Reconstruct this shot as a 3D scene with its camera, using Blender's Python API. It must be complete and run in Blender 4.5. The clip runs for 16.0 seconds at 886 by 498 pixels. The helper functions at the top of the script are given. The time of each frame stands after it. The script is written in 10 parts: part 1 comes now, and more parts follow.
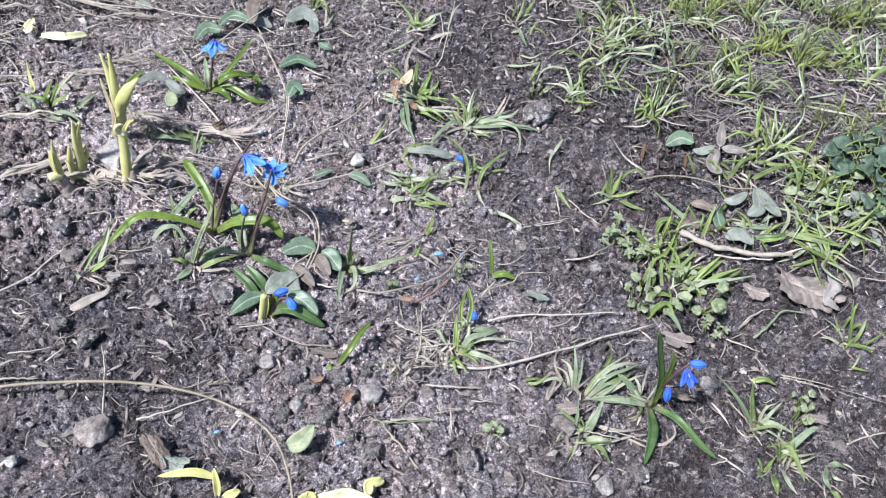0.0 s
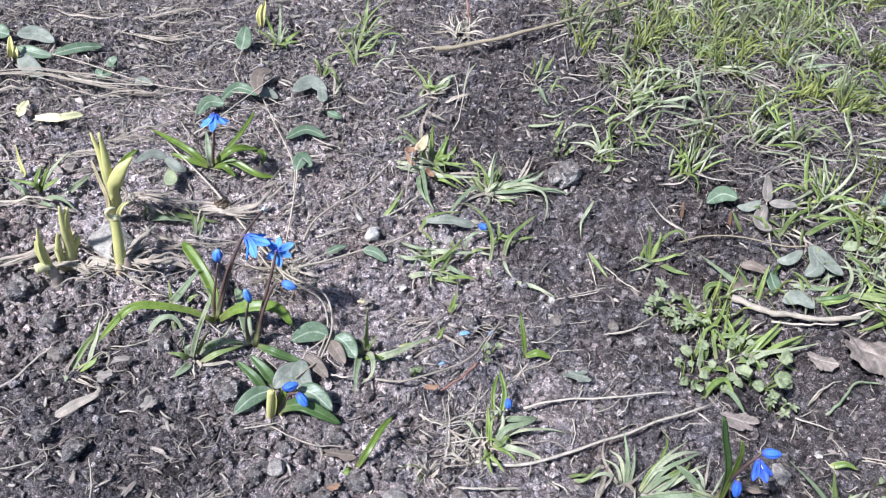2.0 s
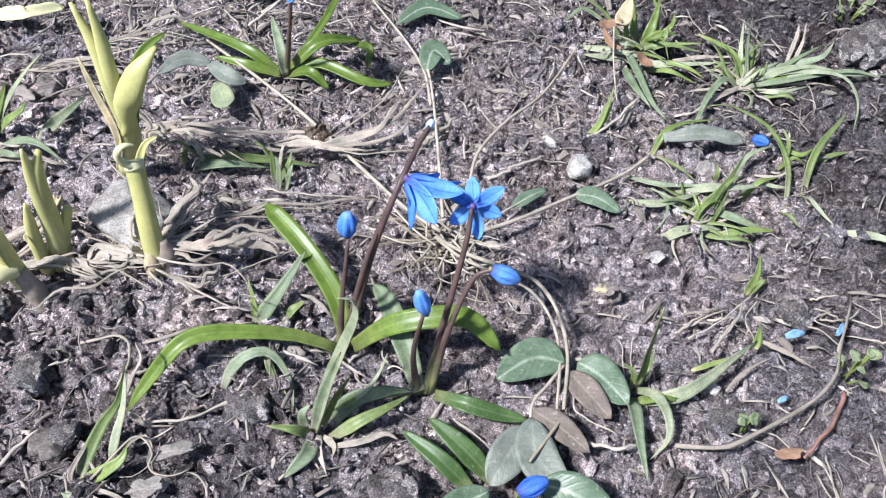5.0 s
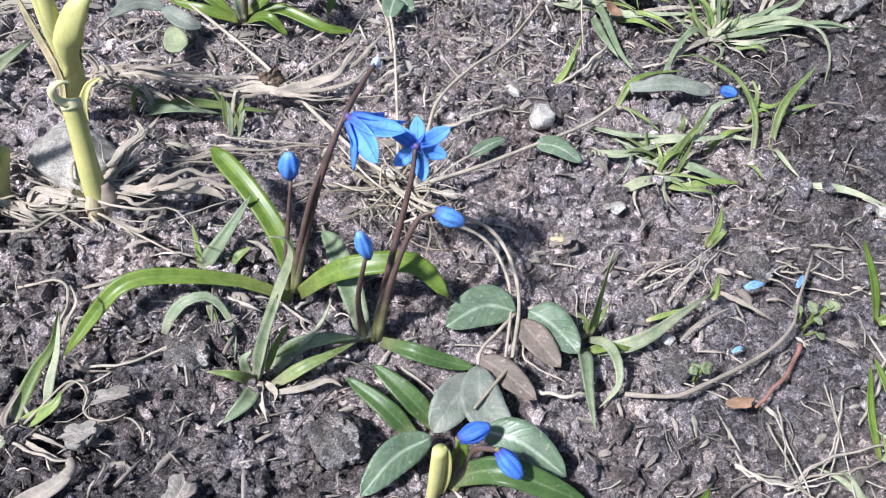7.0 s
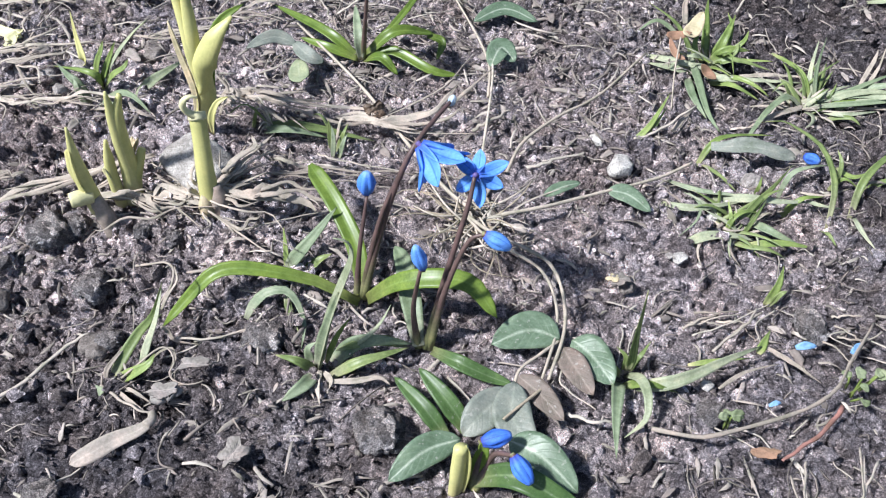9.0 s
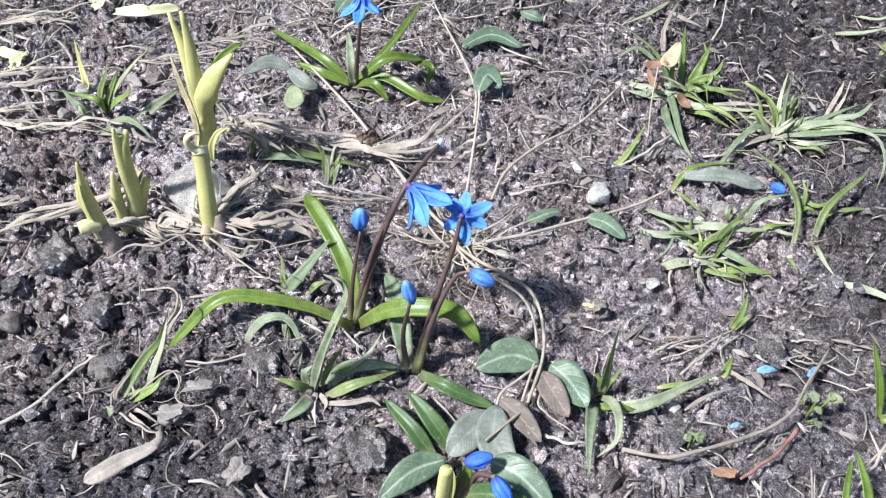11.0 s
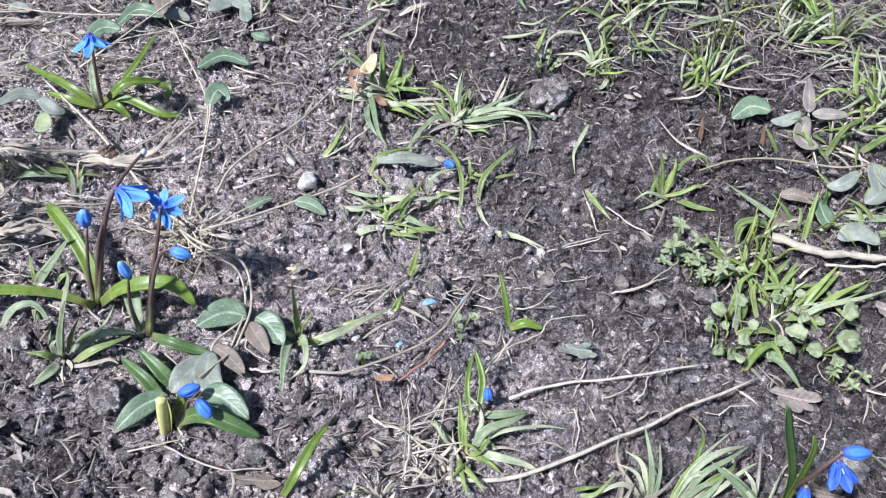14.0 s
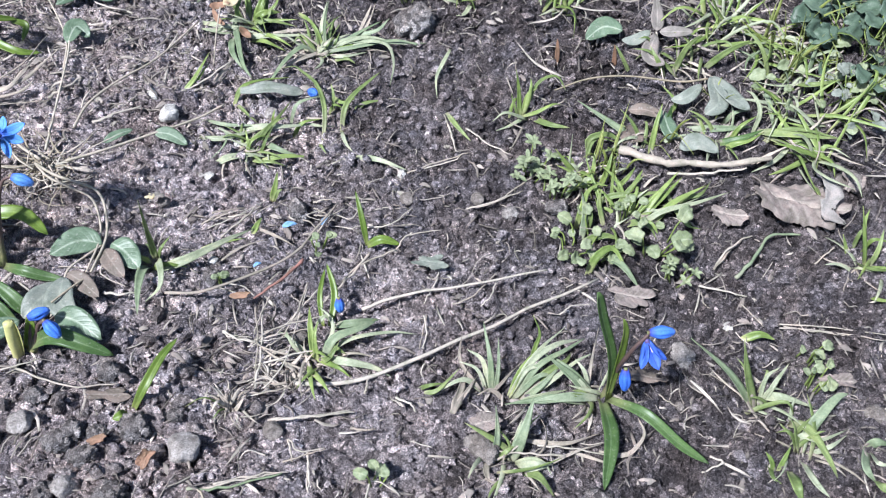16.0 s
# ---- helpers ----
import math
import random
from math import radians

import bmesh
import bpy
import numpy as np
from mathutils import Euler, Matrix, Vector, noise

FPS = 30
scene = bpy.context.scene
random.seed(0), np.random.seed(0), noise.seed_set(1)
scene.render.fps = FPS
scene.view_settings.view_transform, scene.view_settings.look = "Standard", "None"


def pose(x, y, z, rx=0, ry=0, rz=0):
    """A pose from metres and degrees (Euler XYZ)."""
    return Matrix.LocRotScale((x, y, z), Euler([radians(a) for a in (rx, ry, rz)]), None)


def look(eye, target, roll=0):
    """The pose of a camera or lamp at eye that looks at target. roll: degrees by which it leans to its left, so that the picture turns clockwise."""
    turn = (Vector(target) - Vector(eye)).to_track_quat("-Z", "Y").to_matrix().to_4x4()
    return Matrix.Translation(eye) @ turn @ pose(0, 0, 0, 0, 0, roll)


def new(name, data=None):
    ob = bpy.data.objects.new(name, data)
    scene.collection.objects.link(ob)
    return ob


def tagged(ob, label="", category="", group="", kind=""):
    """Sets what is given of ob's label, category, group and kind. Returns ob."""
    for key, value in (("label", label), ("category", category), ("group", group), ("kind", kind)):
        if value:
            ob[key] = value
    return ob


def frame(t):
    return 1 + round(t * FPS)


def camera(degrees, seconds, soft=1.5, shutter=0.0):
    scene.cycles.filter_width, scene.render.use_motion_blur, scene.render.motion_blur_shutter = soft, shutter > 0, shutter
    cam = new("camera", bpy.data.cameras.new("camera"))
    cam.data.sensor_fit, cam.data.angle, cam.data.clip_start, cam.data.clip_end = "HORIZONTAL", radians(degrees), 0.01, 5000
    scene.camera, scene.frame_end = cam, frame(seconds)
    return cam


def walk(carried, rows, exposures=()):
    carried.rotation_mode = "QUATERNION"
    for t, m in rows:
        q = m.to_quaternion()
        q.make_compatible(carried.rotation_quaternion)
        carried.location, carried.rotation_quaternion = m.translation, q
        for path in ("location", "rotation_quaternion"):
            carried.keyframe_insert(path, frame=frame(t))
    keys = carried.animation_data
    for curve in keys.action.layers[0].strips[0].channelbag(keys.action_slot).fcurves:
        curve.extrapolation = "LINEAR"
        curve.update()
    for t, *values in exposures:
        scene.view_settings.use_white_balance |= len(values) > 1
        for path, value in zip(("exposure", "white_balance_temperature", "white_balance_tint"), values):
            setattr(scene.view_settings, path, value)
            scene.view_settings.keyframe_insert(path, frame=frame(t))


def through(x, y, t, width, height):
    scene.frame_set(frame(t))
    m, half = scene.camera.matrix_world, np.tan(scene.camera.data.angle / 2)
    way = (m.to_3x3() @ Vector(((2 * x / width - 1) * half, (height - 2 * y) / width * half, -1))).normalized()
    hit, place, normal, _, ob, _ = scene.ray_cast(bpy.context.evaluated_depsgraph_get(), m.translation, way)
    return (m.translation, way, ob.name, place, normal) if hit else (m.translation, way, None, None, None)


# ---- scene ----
cam = camera(57.98, 16.0, soft=1.15)
PATH = [
    (0, (0.06088, -0.34510, 0.40267), (0.10096, -0.14740, 0.18061), 13.98),
    (0.5, (0.06031, -0.34219, 0.40193), (0.09490, -0.14408, 0.17932), 12.13),
    (1, (0.05904, -0.33789, 0.40262), (0.09225, -0.13745, 0.18190), 11.19),
    (1.5, (0.06121, -0.32766, 0.39510), (0.09425, -0.12116, 0.18000), 10.10),
    (2, (0.06533, -0.30510, 0.37071), (0.09541, -0.08948, 0.16431), 9.00),
    (2.5, (0.06299, -0.27893, 0.34931), (0.08719, -0.05806, 0.14775), 8.02),
    (3, (0.03427, -0.23236, 0.30669), (0.05130, -0.00897, 0.10717), 7.32),
    (3.5, (0.00104, -0.18891, 0.27665), (0.01137, 0.03417, 0.07633), 6.83),
    (4, (-0.01030, -0.15566, 0.23686), (-0.00131, 0.06236, 0.03098), 5.28),
    (4.5, (-0.00943, -0.14011, 0.21442), (0.00880, 0.07158, 0.00263), 5.35),
    (4.7, (-0.00839, -0.13776, 0.20677), (0.01403, 0.06990, -0.00858), 4.65),
    (6.8, (-0.00671, -0.13474, 0.19508), (0.02122, 0.05923, -0.03207), 3.00),
    (7, (0.00596, -0.13931, 0.19389), (0.03275, 0.05520, -0.03293), 5.10),
    (7.5, (0.02045, -0.15277, 0.20781), (0.01050, 0.05190, -0.01129), 1.43),
    (8, (0.02869, -0.15946, 0.20994), (0.01098, 0.04845, -0.00561), 0.68),
    (8.5, (0.02910, -0.16014, 0.20611), (0.00834, 0.04791, -0.00903), 0.83),
    (8.7, (0.02807, -0.16040, 0.20593), (0.00629, 0.04731, -0.00943), 0.90),
    (10.8, (0.02815, -0.16312, 0.22108), (0.00627, 0.04138, 0.00267), 1.85),
    (11, (0.02731, -0.16237, 0.23032), (0.01047, 0.04121, 0.01061), 2.58),
    (11.5, (0.03557, -0.17652, 0.24128), (0.03265, 0.02810, 0.02191), 4.22),
    (12, (0.04485, -0.18912, 0.25833), (0.04872, 0.01382, 0.03743), 4.32),
    (12.5, (0.05073, -0.19059, 0.29159), (0.05984, 0.01476, 0.07307), 3.70),
    (13, (0.05423, -0.19648, 0.29561), (0.06832, 0.01138, 0.07974), 4.07),
    (13.5, (0.07269, -0.21520, 0.29037), (0.09216, -0.00709, 0.07517), 4.71),
    (14, (0.09713, -0.22572, 0.28773), (0.12949, -0.02201, 0.06988), 6.62),
    (14.5, (0.11913, -0.23850, 0.28530), (0.15951, -0.03896, 0.06494), 7.17),
    (15, (0.13321, -0.24713, 0.28773), (0.17957, -0.05201, 0.06462), 7.75),
    (15.5, (0.13786, -0.24933, 0.28747), (0.18778, -0.05708, 0.06264), 8.25),
    (16, (0.13736, -0.25306, 0.28885), (0.18947, -0.06356, 0.06219), 8.77),
]
walk(cam, [(t, look(eye, target, roll)) for t, eye, target, roll in PATH], [(0, 1.13, 5790, 11), (3, 1.13, 5810, 11), (7, 1.1, 5930, 10), (8.5, 1.1, 5930, 10), (11, 1.2, 5900, 9), (16, 1.2, 5750, 10)])

# ---- daylight: a bright hazy sky with a broad soft sun ----
SUN_AZIMUTH, SUN_HEIGHT = radians(-116), radians(52)   # over the left shoulder of the camera
world = bpy.data.worlds.new("sky")
scene.world = world
world.use_nodes = True
wn = world.node_tree.nodes
sky = wn.new("ShaderNodeTexSky")
sky.sky_type, sky.sun_disc = "NISHITA", False
sky.sun_elevation, sky.sun_rotation = SUN_HEIGHT, SUN_AZIMUTH
sky.dust_density, sky.ozone_density = 1.2, 1.0
wn["Background"].inputs["Strength"].default_value = 0.056
world.node_tree.links.new(sky.outputs["Color"], wn["Background"].inputs["Color"])
sun_data = bpy.data.lights.new("sun", "SUN")
sun_data.energy, sun_data.angle, sun_data.color = 3.75, radians(5), (1.0, 0.97, 0.945)
sun = new("sun", sun_data)
sun.matrix_world = look((math.sin(SUN_AZIMUTH) * math.cos(SUN_HEIGHT) * 5, math.cos(SUN_AZIMUTH) * math.cos(SUN_HEIGHT) * 5, math.sin(SUN_HEIGHT) * 5), (0, 0, 0))

# ---- materials ----
def material(name, build):
    m = bpy.data.materials.new(name)
    m.use_nodes = True
    t = m.node_tree
    build(t, t.nodes, t.nodes["Principled BSDF"])
    return m


def ramp(t, source, stops):
    r = t.nodes.new("ShaderNodeValToRGB")
    e = r.color_ramp.elements
    while len(e) < len(stops):
        e.new(0.5)
    for k, (at, colour) in enumerate(stops):
        e[k].position, e[k].color = at, (*colour, 1)
    t.links.new(source, r.inputs["Fac"])
    return r.outputs["Color"]


def noise_of(t, scale, detail=4, rough=0.6, stretch=None, coord="Object"):
    c = t.nodes.new("ShaderNodeTexCoord")
    n = t.nodes.new("ShaderNodeTexNoise")
    n.inputs["Scale"].default_value, n.inputs["Detail"].default_value, n.inputs["Roughness"].default_value = scale, detail, rough
    out = c.outputs[coord]
    if stretch:
        mp = t.nodes.new("ShaderNodeMapping")
        mp.inputs["Scale"].default_value = stretch
        t.links.new(out, mp.inputs["Vector"])
        out = mp.outputs["Vector"]
    t.links.new(out, n.inputs["Vector"])
    return n.outputs["Fac"]


def mix(t, kind, fac, a, b):
    m = t.nodes.new("ShaderNodeMix")
    m.data_type, m.blend_type = "RGBA", kind
    for value, socket in ((fac, m.inputs[0]), (a, m.inputs[6]), (b, m.inputs[7])):
        if isinstance(value, (int, float)):
            socket.default_value = value
        elif isinstance(value, tuple):
            socket.default_value = (*value, 1)
        else:
            t.links.new(value, socket)
    return m.outputs[2]


def math_of(t, op, a, b=0.0):
    m = t.nodes.new("ShaderNodeMath")
    m.operation = op
    for value, socket in ((a, m.inputs[0]), (b, m.inputs[1])):
        if isinstance(value, (int, float)):
            socket.default_value = value
        else:
            t.links.new(value, socket)
    return m.outputs[0]


def bump(t, p, source, strength, distance):
    b = t.nodes.new("ShaderNodeBump")
    b.inputs["Strength"].default_value, b.inputs["Distance"].default_value = strength, distance
    t.links.new(source, b.inputs["Height"])
    t.links.new(b.outputs["Normal"], p.inputs["Normal"])


def uv_of(t):
    """Across and along a blade, both 0 to 1."""
    c = t.nodes.new("ShaderNodeTexCoord")
    s = t.nodes.new("ShaderNodeSeparateXYZ")
    t.links.new(c.outputs["UV"], s.inputs[0])
    return s.outputs[0], s.outputs[1]


def cells_of(t, scale, coord="Object"):
    """Distance and a chance value for irregular cells."""
    c = t.nodes.new("ShaderNodeTexCoord")
    w = t.nodes.new("ShaderNodeTexNoise")
    w.inputs["Scale"].default_value, w.inputs["Detail"].default_value = scale * 1.3, 2
    t.links.new(c.outputs[coord], w.inputs["Vector"])
    v = t.nodes.new("ShaderNodeTexVoronoi")
    v.inputs["Scale"].default_value = scale
    bent = t.nodes.new("ShaderNodeVectorMath")
    bent.operation = "MULTIPLY_ADD"
    bent.inputs[1].default_value = (0.9 / scale,) * 3
    t.links.new(w.outputs["Color"], bent.inputs[0])
    t.links.new(c.outputs[coord], bent.inputs[2])
    t.links.new(bent.outputs[0], v.inputs["Vector"])
    s = t.nodes.new("ShaderNodeSeparateColor")
    t.links.new(v.outputs["Color"], s.inputs[0])
    return v.outputs["Distance"], s.outputs[0]


def soil_like(dark, mid, light, island=""):
    """Crumbly earth: grains of differing tone, moist, dry and painted-shade patches, browner and greyer earth, a rough
    skin.
    """
    def build(t, n, p):
        fine = noise_of(t, 900, 5, 0.75)
        broad = noise_of(t, 16, 5, 0.65)
        near, chance = cells_of(t, 330)
        grit = noise_of(t, 2100, 4, 0.8)
        c = ramp(t, fine, [(0.3, dark), (0.5, mid), (0.7, light)])
        c = mix(t, "MULTIPLY", 1.0, c, ramp(t, chance, [(0.0, (0.42, 0.41, 0.41)), (0.4, (0.85, 0.84, 0.84)), (0.8, (1.28, 1.26, 1.24)), (1.0, (1.9, 1.85, 1.8))]))
        c = mix(t, "MULTIPLY", 1.0, c, ramp(t, broad, [(0.34, (0.56, 0.545, 0.55)), (0.5, (0.95, 0.94, 0.95)), (0.66, (1.36, 1.35, 1.35))]))
        c = mix(t, "MULTIPLY", 1.0, c, ramp(t, noise_of(t, 42, 4, 0.7), [(0.35, (1.04, 0.985, 0.93)), (0.52, (1, 1, 1)), (0.68, (0.95, 1.0, 1.07))]))
        c = mix(t, "MULTIPLY", 1.0, c, ramp(t, grit, [(0.36, (0.36, 0.355, 0.36)), (0.5, (0.9, 0.9, 0.9)), (0.59, (1.35, 1.34, 1.33)), (0.7, (2.25, 2.2, 2.15))]))
        damp_shade = n.new("ShaderNodeAttribute")
        damp_shade.attribute_name = "damp_shade"
        # Crumbs take less of this darkening, so the gaps between them look shaded.
        tone_depth = math_of(t, "ADD", math_of(t, "MULTIPLY", damp_shade.outputs["Fac"], 0.32 if island else 0.6), math_of(t, "MULTIPLY", noise_of(t, 60, 4, 0.7), 0.8))
        c = mix(t, "MULTIPLY", 1.0, c, ramp(t, tone_depth, [(0.02, (2.1, 2.03, 1.98)), (0.2, (1.5, 1.47, 1.45)), (0.4, (1, 1, 1)), (0.95, (0.36, 0.345, 0.35))]))
        if island:
            g = n.new("ShaderNodeNewGeometry")
            who = n.new("ShaderNodeObjectInfo")
            r = ramp(t, g.outputs["Random Per Island"] if island == "island" else who.outputs["Random"], [(0.0, (0.5, 0.485, 0.48)), (0.5, (0.9, 0.88, 0.87)), (0.85, (1.25, 1.23, 1.22)), (1.0, (1.7, 1.66, 1.63))])
            c = mix(t, "MULTIPLY", 1.0, c, r)
        t.links.new(c, p.inputs["Base Color"])
        p.inputs["Roughness"].default_value = 0.95
        p.inputs["Specular IOR Level"].default_value = 0.12
        h = math_of(t, "SUBTRACT", math_of(t, "ADD", noise_of(t, 1300, 5, 0.8), math_of(t, "MULTIPLY", grit, 0.3)), math_of(t, "MULTIPLY", near, 0.9))
        bump(t, p, h, 1.0, 0.0045 if not island else 0.0032)
    return build


def leaf_like(dark, light, rib=None, rough=0.4, fibre=26, random_by="object", tip=None, base=None, through=0.3, spots=0.0, veins=0.0, mottle=1.0, skew=1.0):
    """A leaf or blade: fibres along it, a rib down the middle, blotches and a little light passing through."""
    def build(t, n, p):
        across, along = uv_of(t)
        cmb = n.new("ShaderNodeCombineXYZ")
        t.links.new(math_of(t, "MULTIPLY", across, float(fibre)), cmb.inputs[0])
        t.links.new(math_of(t, "MULTIPLY", along, 1.5), cmb.inputs[1])
        who = n.new("ShaderNodeObjectInfo") if random_by == "object" else n.new("ShaderNodeNewGeometry")
        chance = who.outputs["Random"] if random_by == "object" else who.outputs["Random Per Island"]
        t.links.new(math_of(t, "MULTIPLY", chance, 37.0), cmb.inputs[2])
        f = n.new("ShaderNodeTexNoise")
        f.inputs["Scale"].default_value, f.inputs["Detail"].default_value = 1.0, 3
        t.links.new(cmb.outputs[0], f.inputs["Vector"])
        c = mix(t, "MIX", math_of(t, "ADD", math_of(t, "MULTIPLY", f.outputs["Fac"], 0.25 if skew > 1 else 0.5), math_of(t, "MULTIPLY", math_of(t, "POWER", chance, skew), 0.75 if skew > 1 else 0.5)), dark, light)
        if rib:
            off = math_of(t, "ABSOLUTE", math_of(t, "SUBTRACT", across, 0.5))
            line = math_of(t, "SUBTRACT", 1.0, math_of(t, "MULTIPLY", off, 14.0))
            line.node.use_clamp = True
            c = mix(t, "MIX", math_of(t, "MULTIPLY", line, 0.85), c, rib)
        if tip:
            k = math_of(t, "MULTIPLY", math_of(t, "SUBTRACT", along, 0.86), 7.0)
            k.node.use_clamp = True
            c = mix(t, "MIX", k, c, tip)
        if base:
            k = math_of(t, "SUBTRACT", 1.0, math_of(t, "MULTIPLY", along, 4.0))
            k.node.use_clamp = True
            c = mix(t, "MIX", k, c, base)
        blot = noise_of(t, 160, 4, 0.65)
        c = mix(t, "MULTIPLY", mottle, c, ramp(t, blot, [(0.3, (0.66, 0.7, 0.62)), (0.5, (1, 1, 1)), (0.72, (1.34, 1.24, 1.2))]))
        c = mix(t, "MULTIPLY", mottle * 0.7, c, ramp(t, noise_of(t, 1300, 3, 0.7), [(0.33, (0.8, 0.8, 0.78)), (0.5, (1, 1, 1)), (0.68, (1.22, 1.2, 1.2))]))
        if spots:
            dirt = noise_of(t, 700, 2, 0.5)
            k = ramp(t, dirt, [(0.64, (0, 0, 0)), (0.7, (spots, spots, spots))])
            c = mix(t, "MIX", k, c, (0.4, 0.38, 0.34))
        skin = f.outputs["Fac"]
        if veins:
            off = math_of(t, "ABSOLUTE", math_of(t, "SUBTRACT", across, 0.5))
            run = math_of(t, "ADD", math_of(t, "SUBTRACT", along, math_of(t, "MULTIPLY", off, 0.55)), math_of(t, "MULTIPLY", blot, 0.05))
            line = math_of(t, "POWER", math_of(t, "ABSOLUTE", math_of(t, "SINE", math_of(t, "MULTIPLY", run, 26.0))), 9.0)
            c = mix(t, "MIX", math_of(t, "MULTIPLY", line, veins), c, rib)
            skin = math_of(t, "SUBTRACT", skin, line)
        t.links.new(c, p.inputs["Base Color"])
        p.inputs["Roughness"].default_value = rough
        p.inputs["Specular IOR Level"].default_value = 0.3
        bump(t, p, skin, 0.14 if veins else 0.12, 0.0004)
        if through:
            tr = n.new("ShaderNodeBsdfTranslucent")
            t.links.new(c, tr.inputs["Color"])
            ms = n.new("ShaderNodeMixShader")
            ms.inputs[0].default_value = through
            t.links.new(p.outputs[0], ms.inputs[1])
            t.links.new(tr.outputs[0], ms.inputs[2])
            t.links.new(ms.outputs[0], n["Material Output"].inputs["Surface"])
    return build


def stone_like(dark, light, scale=300):
    """Weathered stone: speckled grains, soil stains and a pitted skin."""
    def build(t, n, p):
        c = ramp(t, noise_of(t, scale, 6, 0.7), [(0.3, dark), (0.7, light)])
        c = mix(t, "MULTIPLY", 1.0, c, ramp(t, noise_of(t, 1700, 3, 0.8), [(0.34, (0.5, 0.49, 0.47)), (0.5, (1, 1, 1)), (0.66, (1.4, 1.38, 1.35))]))
        c = mix(t, "MULTIPLY", 1.0, c, ramp(t, noise_of(t, 70, 4, 0.65), [(0.35, (0.6, 0.57, 0.54)), (0.6, (1.1, 1.09, 1.07))]))
        t.links.new(c, p.inputs["Base Color"])
        p.inputs["Roughness"].default_value = 0.9
        p.inputs["Specular IOR Level"].default_value = 0.25
        bump(t, p, noise_of(t, 900, 6, 0.8), 0.8, 0.0012)
    return build


SOIL = material("soil", soil_like((0.06, 0.053, 0.056), (0.26, 0.235, 0.243), (0.6, 0.55, 0.553)))
# Paler than SOIL: the sunlit tops of crumbs are put into this colour.
CRUMB = material("soil_crumb", soil_like((0.135, 0.122, 0.126), (0.382, 0.348, 0.355), (0.68, 0.625, 0.625), island="island"))
LUMP = material("soil_lump", soil_like((0.15, 0.139, 0.139), (0.35, 0.327, 0.325), (0.6, 0.563, 0.555), island="object"))
STONE_GREY = material("grey_stone", stone_like((0.25, 0.228, 0.215), (0.48, 0.445, 0.425)))
STONE_WHITE = material("white_stone", stone_like((0.45, 0.43, 0.405), (0.7, 0.68, 0.645)))
STONE_BROWN = material("brown_stone", stone_like((0.15, 0.13, 0.118), (0.3, 0.268, 0.247)))
STONE_PALE = material("pale_stone", stone_like((0.33, 0.31, 0.29), (0.56, 0.53, 0.5)))
STONE_TAN = material("tan_stone", stone_like((0.235, 0.2, 0.183), (0.43, 0.38, 0.352)))
CLOD = material("dry_clod", soil_like((0.2, 0.184, 0.178), (0.44, 0.41, 0.395), (0.68, 0.64, 0.615)))
SCILLA_LEAF = material("squill_leaf", leaf_like((0.085, 0.138, 0.022), (0.2, 0.285, 0.055), rib=(0.2, 0.29, 0.07), rough=0.34, fibre=8, base=(0.22, 0.25, 0.08)))
PETAL = material("blue_petal", leaf_like((0.07, 0.22, 0.76), (0.2, 0.46, 0.92), rib=(0.05, 0.15, 0.7), rough=0.55, fibre=12, base=(0.07, 0.14, 0.62), through=0.3))
FADED = material("faded_petal", leaf_like((0.12, 0.25, 0.48), (0.25, 0.42, 0.6), rough=0.6, fibre=9, through=0.15))
SCILLA_DARK = material("dark_squill_leaf", leaf_like((0.05, 0.1, 0.03), (0.125, 0.2, 0.07), rib=(0.15, 0.22, 0.1), rough=0.36, fibre=10, base=(0.2, 0.22, 0.1), spots=0.25))
PETAL_DEEP = material("deep_blue_petal", leaf_like((0.04, 0.085, 0.5), (0.11, 0.24, 0.72), rib=(0.03, 0.05, 0.4), rough=0.55, fibre=12, through=0.2))
BUD = material("blue_bud", leaf_like((0.035, 0.1, 0.56), (0.1, 0.27, 0.78), rib=(0.02, 0.04, 0.36), rough=0.6, fibre=16, base=(0.05, 0.07, 0.36), tip=(0.14, 0.27, 0.7), through=0.15))
BUD_LIGHT = material("light_blue_bud", leaf_like((0.06, 0.2, 0.7), (0.2, 0.43, 0.9), rib=(0.04, 0.1, 0.5), rough=0.55, fibre=16, base=(0.06, 0.1, 0.45), tip=(0.22, 0.4, 0.8), through=0.2))
PALE_BUD = material("pale_bud", leaf_like((0.3, 0.42, 0.62), (0.62, 0.7, 0.75), rough=0.5, fibre=10, through=0.2))
STEM = material("purple_stem", leaf_like((0.075, 0.045, 0.045), (0.14, 0.095, 0.08), rough=0.45, base=(0.2, 0.22, 0.09), through=0.0))
CUP = material("purple_flower_base", leaf_like((0.07, 0.05, 0.17), (0.14, 0.11, 0.28), rough=0.5, through=0.0))
STEM_GREEN = material("green_stem", leaf_like((0.14, 0.19, 0.045), (0.2, 0.25, 0.08), rough=0.4, through=0.0))
STAMEN = material("stamen", leaf_like((0.2, 0.2, 0.5), (0.75, 0.7, 0.55), through=0.0))
SHOOT = material("yellow_green_shoot", leaf_like((0.46, 0.445, 0.145), (0.65, 0.615, 0.28), rough=0.42, fibre=30, base=(0.68, 0.62, 0.32), through=0.15, mottle=0.35))
SHOOT_CUT = material("cut_shoot", leaf_like((0.56, 0.53, 0.27), (0.74, 0.7, 0.44), rough=0.5, through=0.15, mottle=0.4))
HUSK = material("bulb_husk", leaf_like((0.4, 0.33, 0.2), (0.62, 0.54, 0.36), rough=0.6, through=0.1))
NECK = material("bulb_neck_skin", leaf_like((0.2, 0.155, 0.125), (0.36, 0.3, 0.25), rough=0.75, fibre=14, through=0.05))
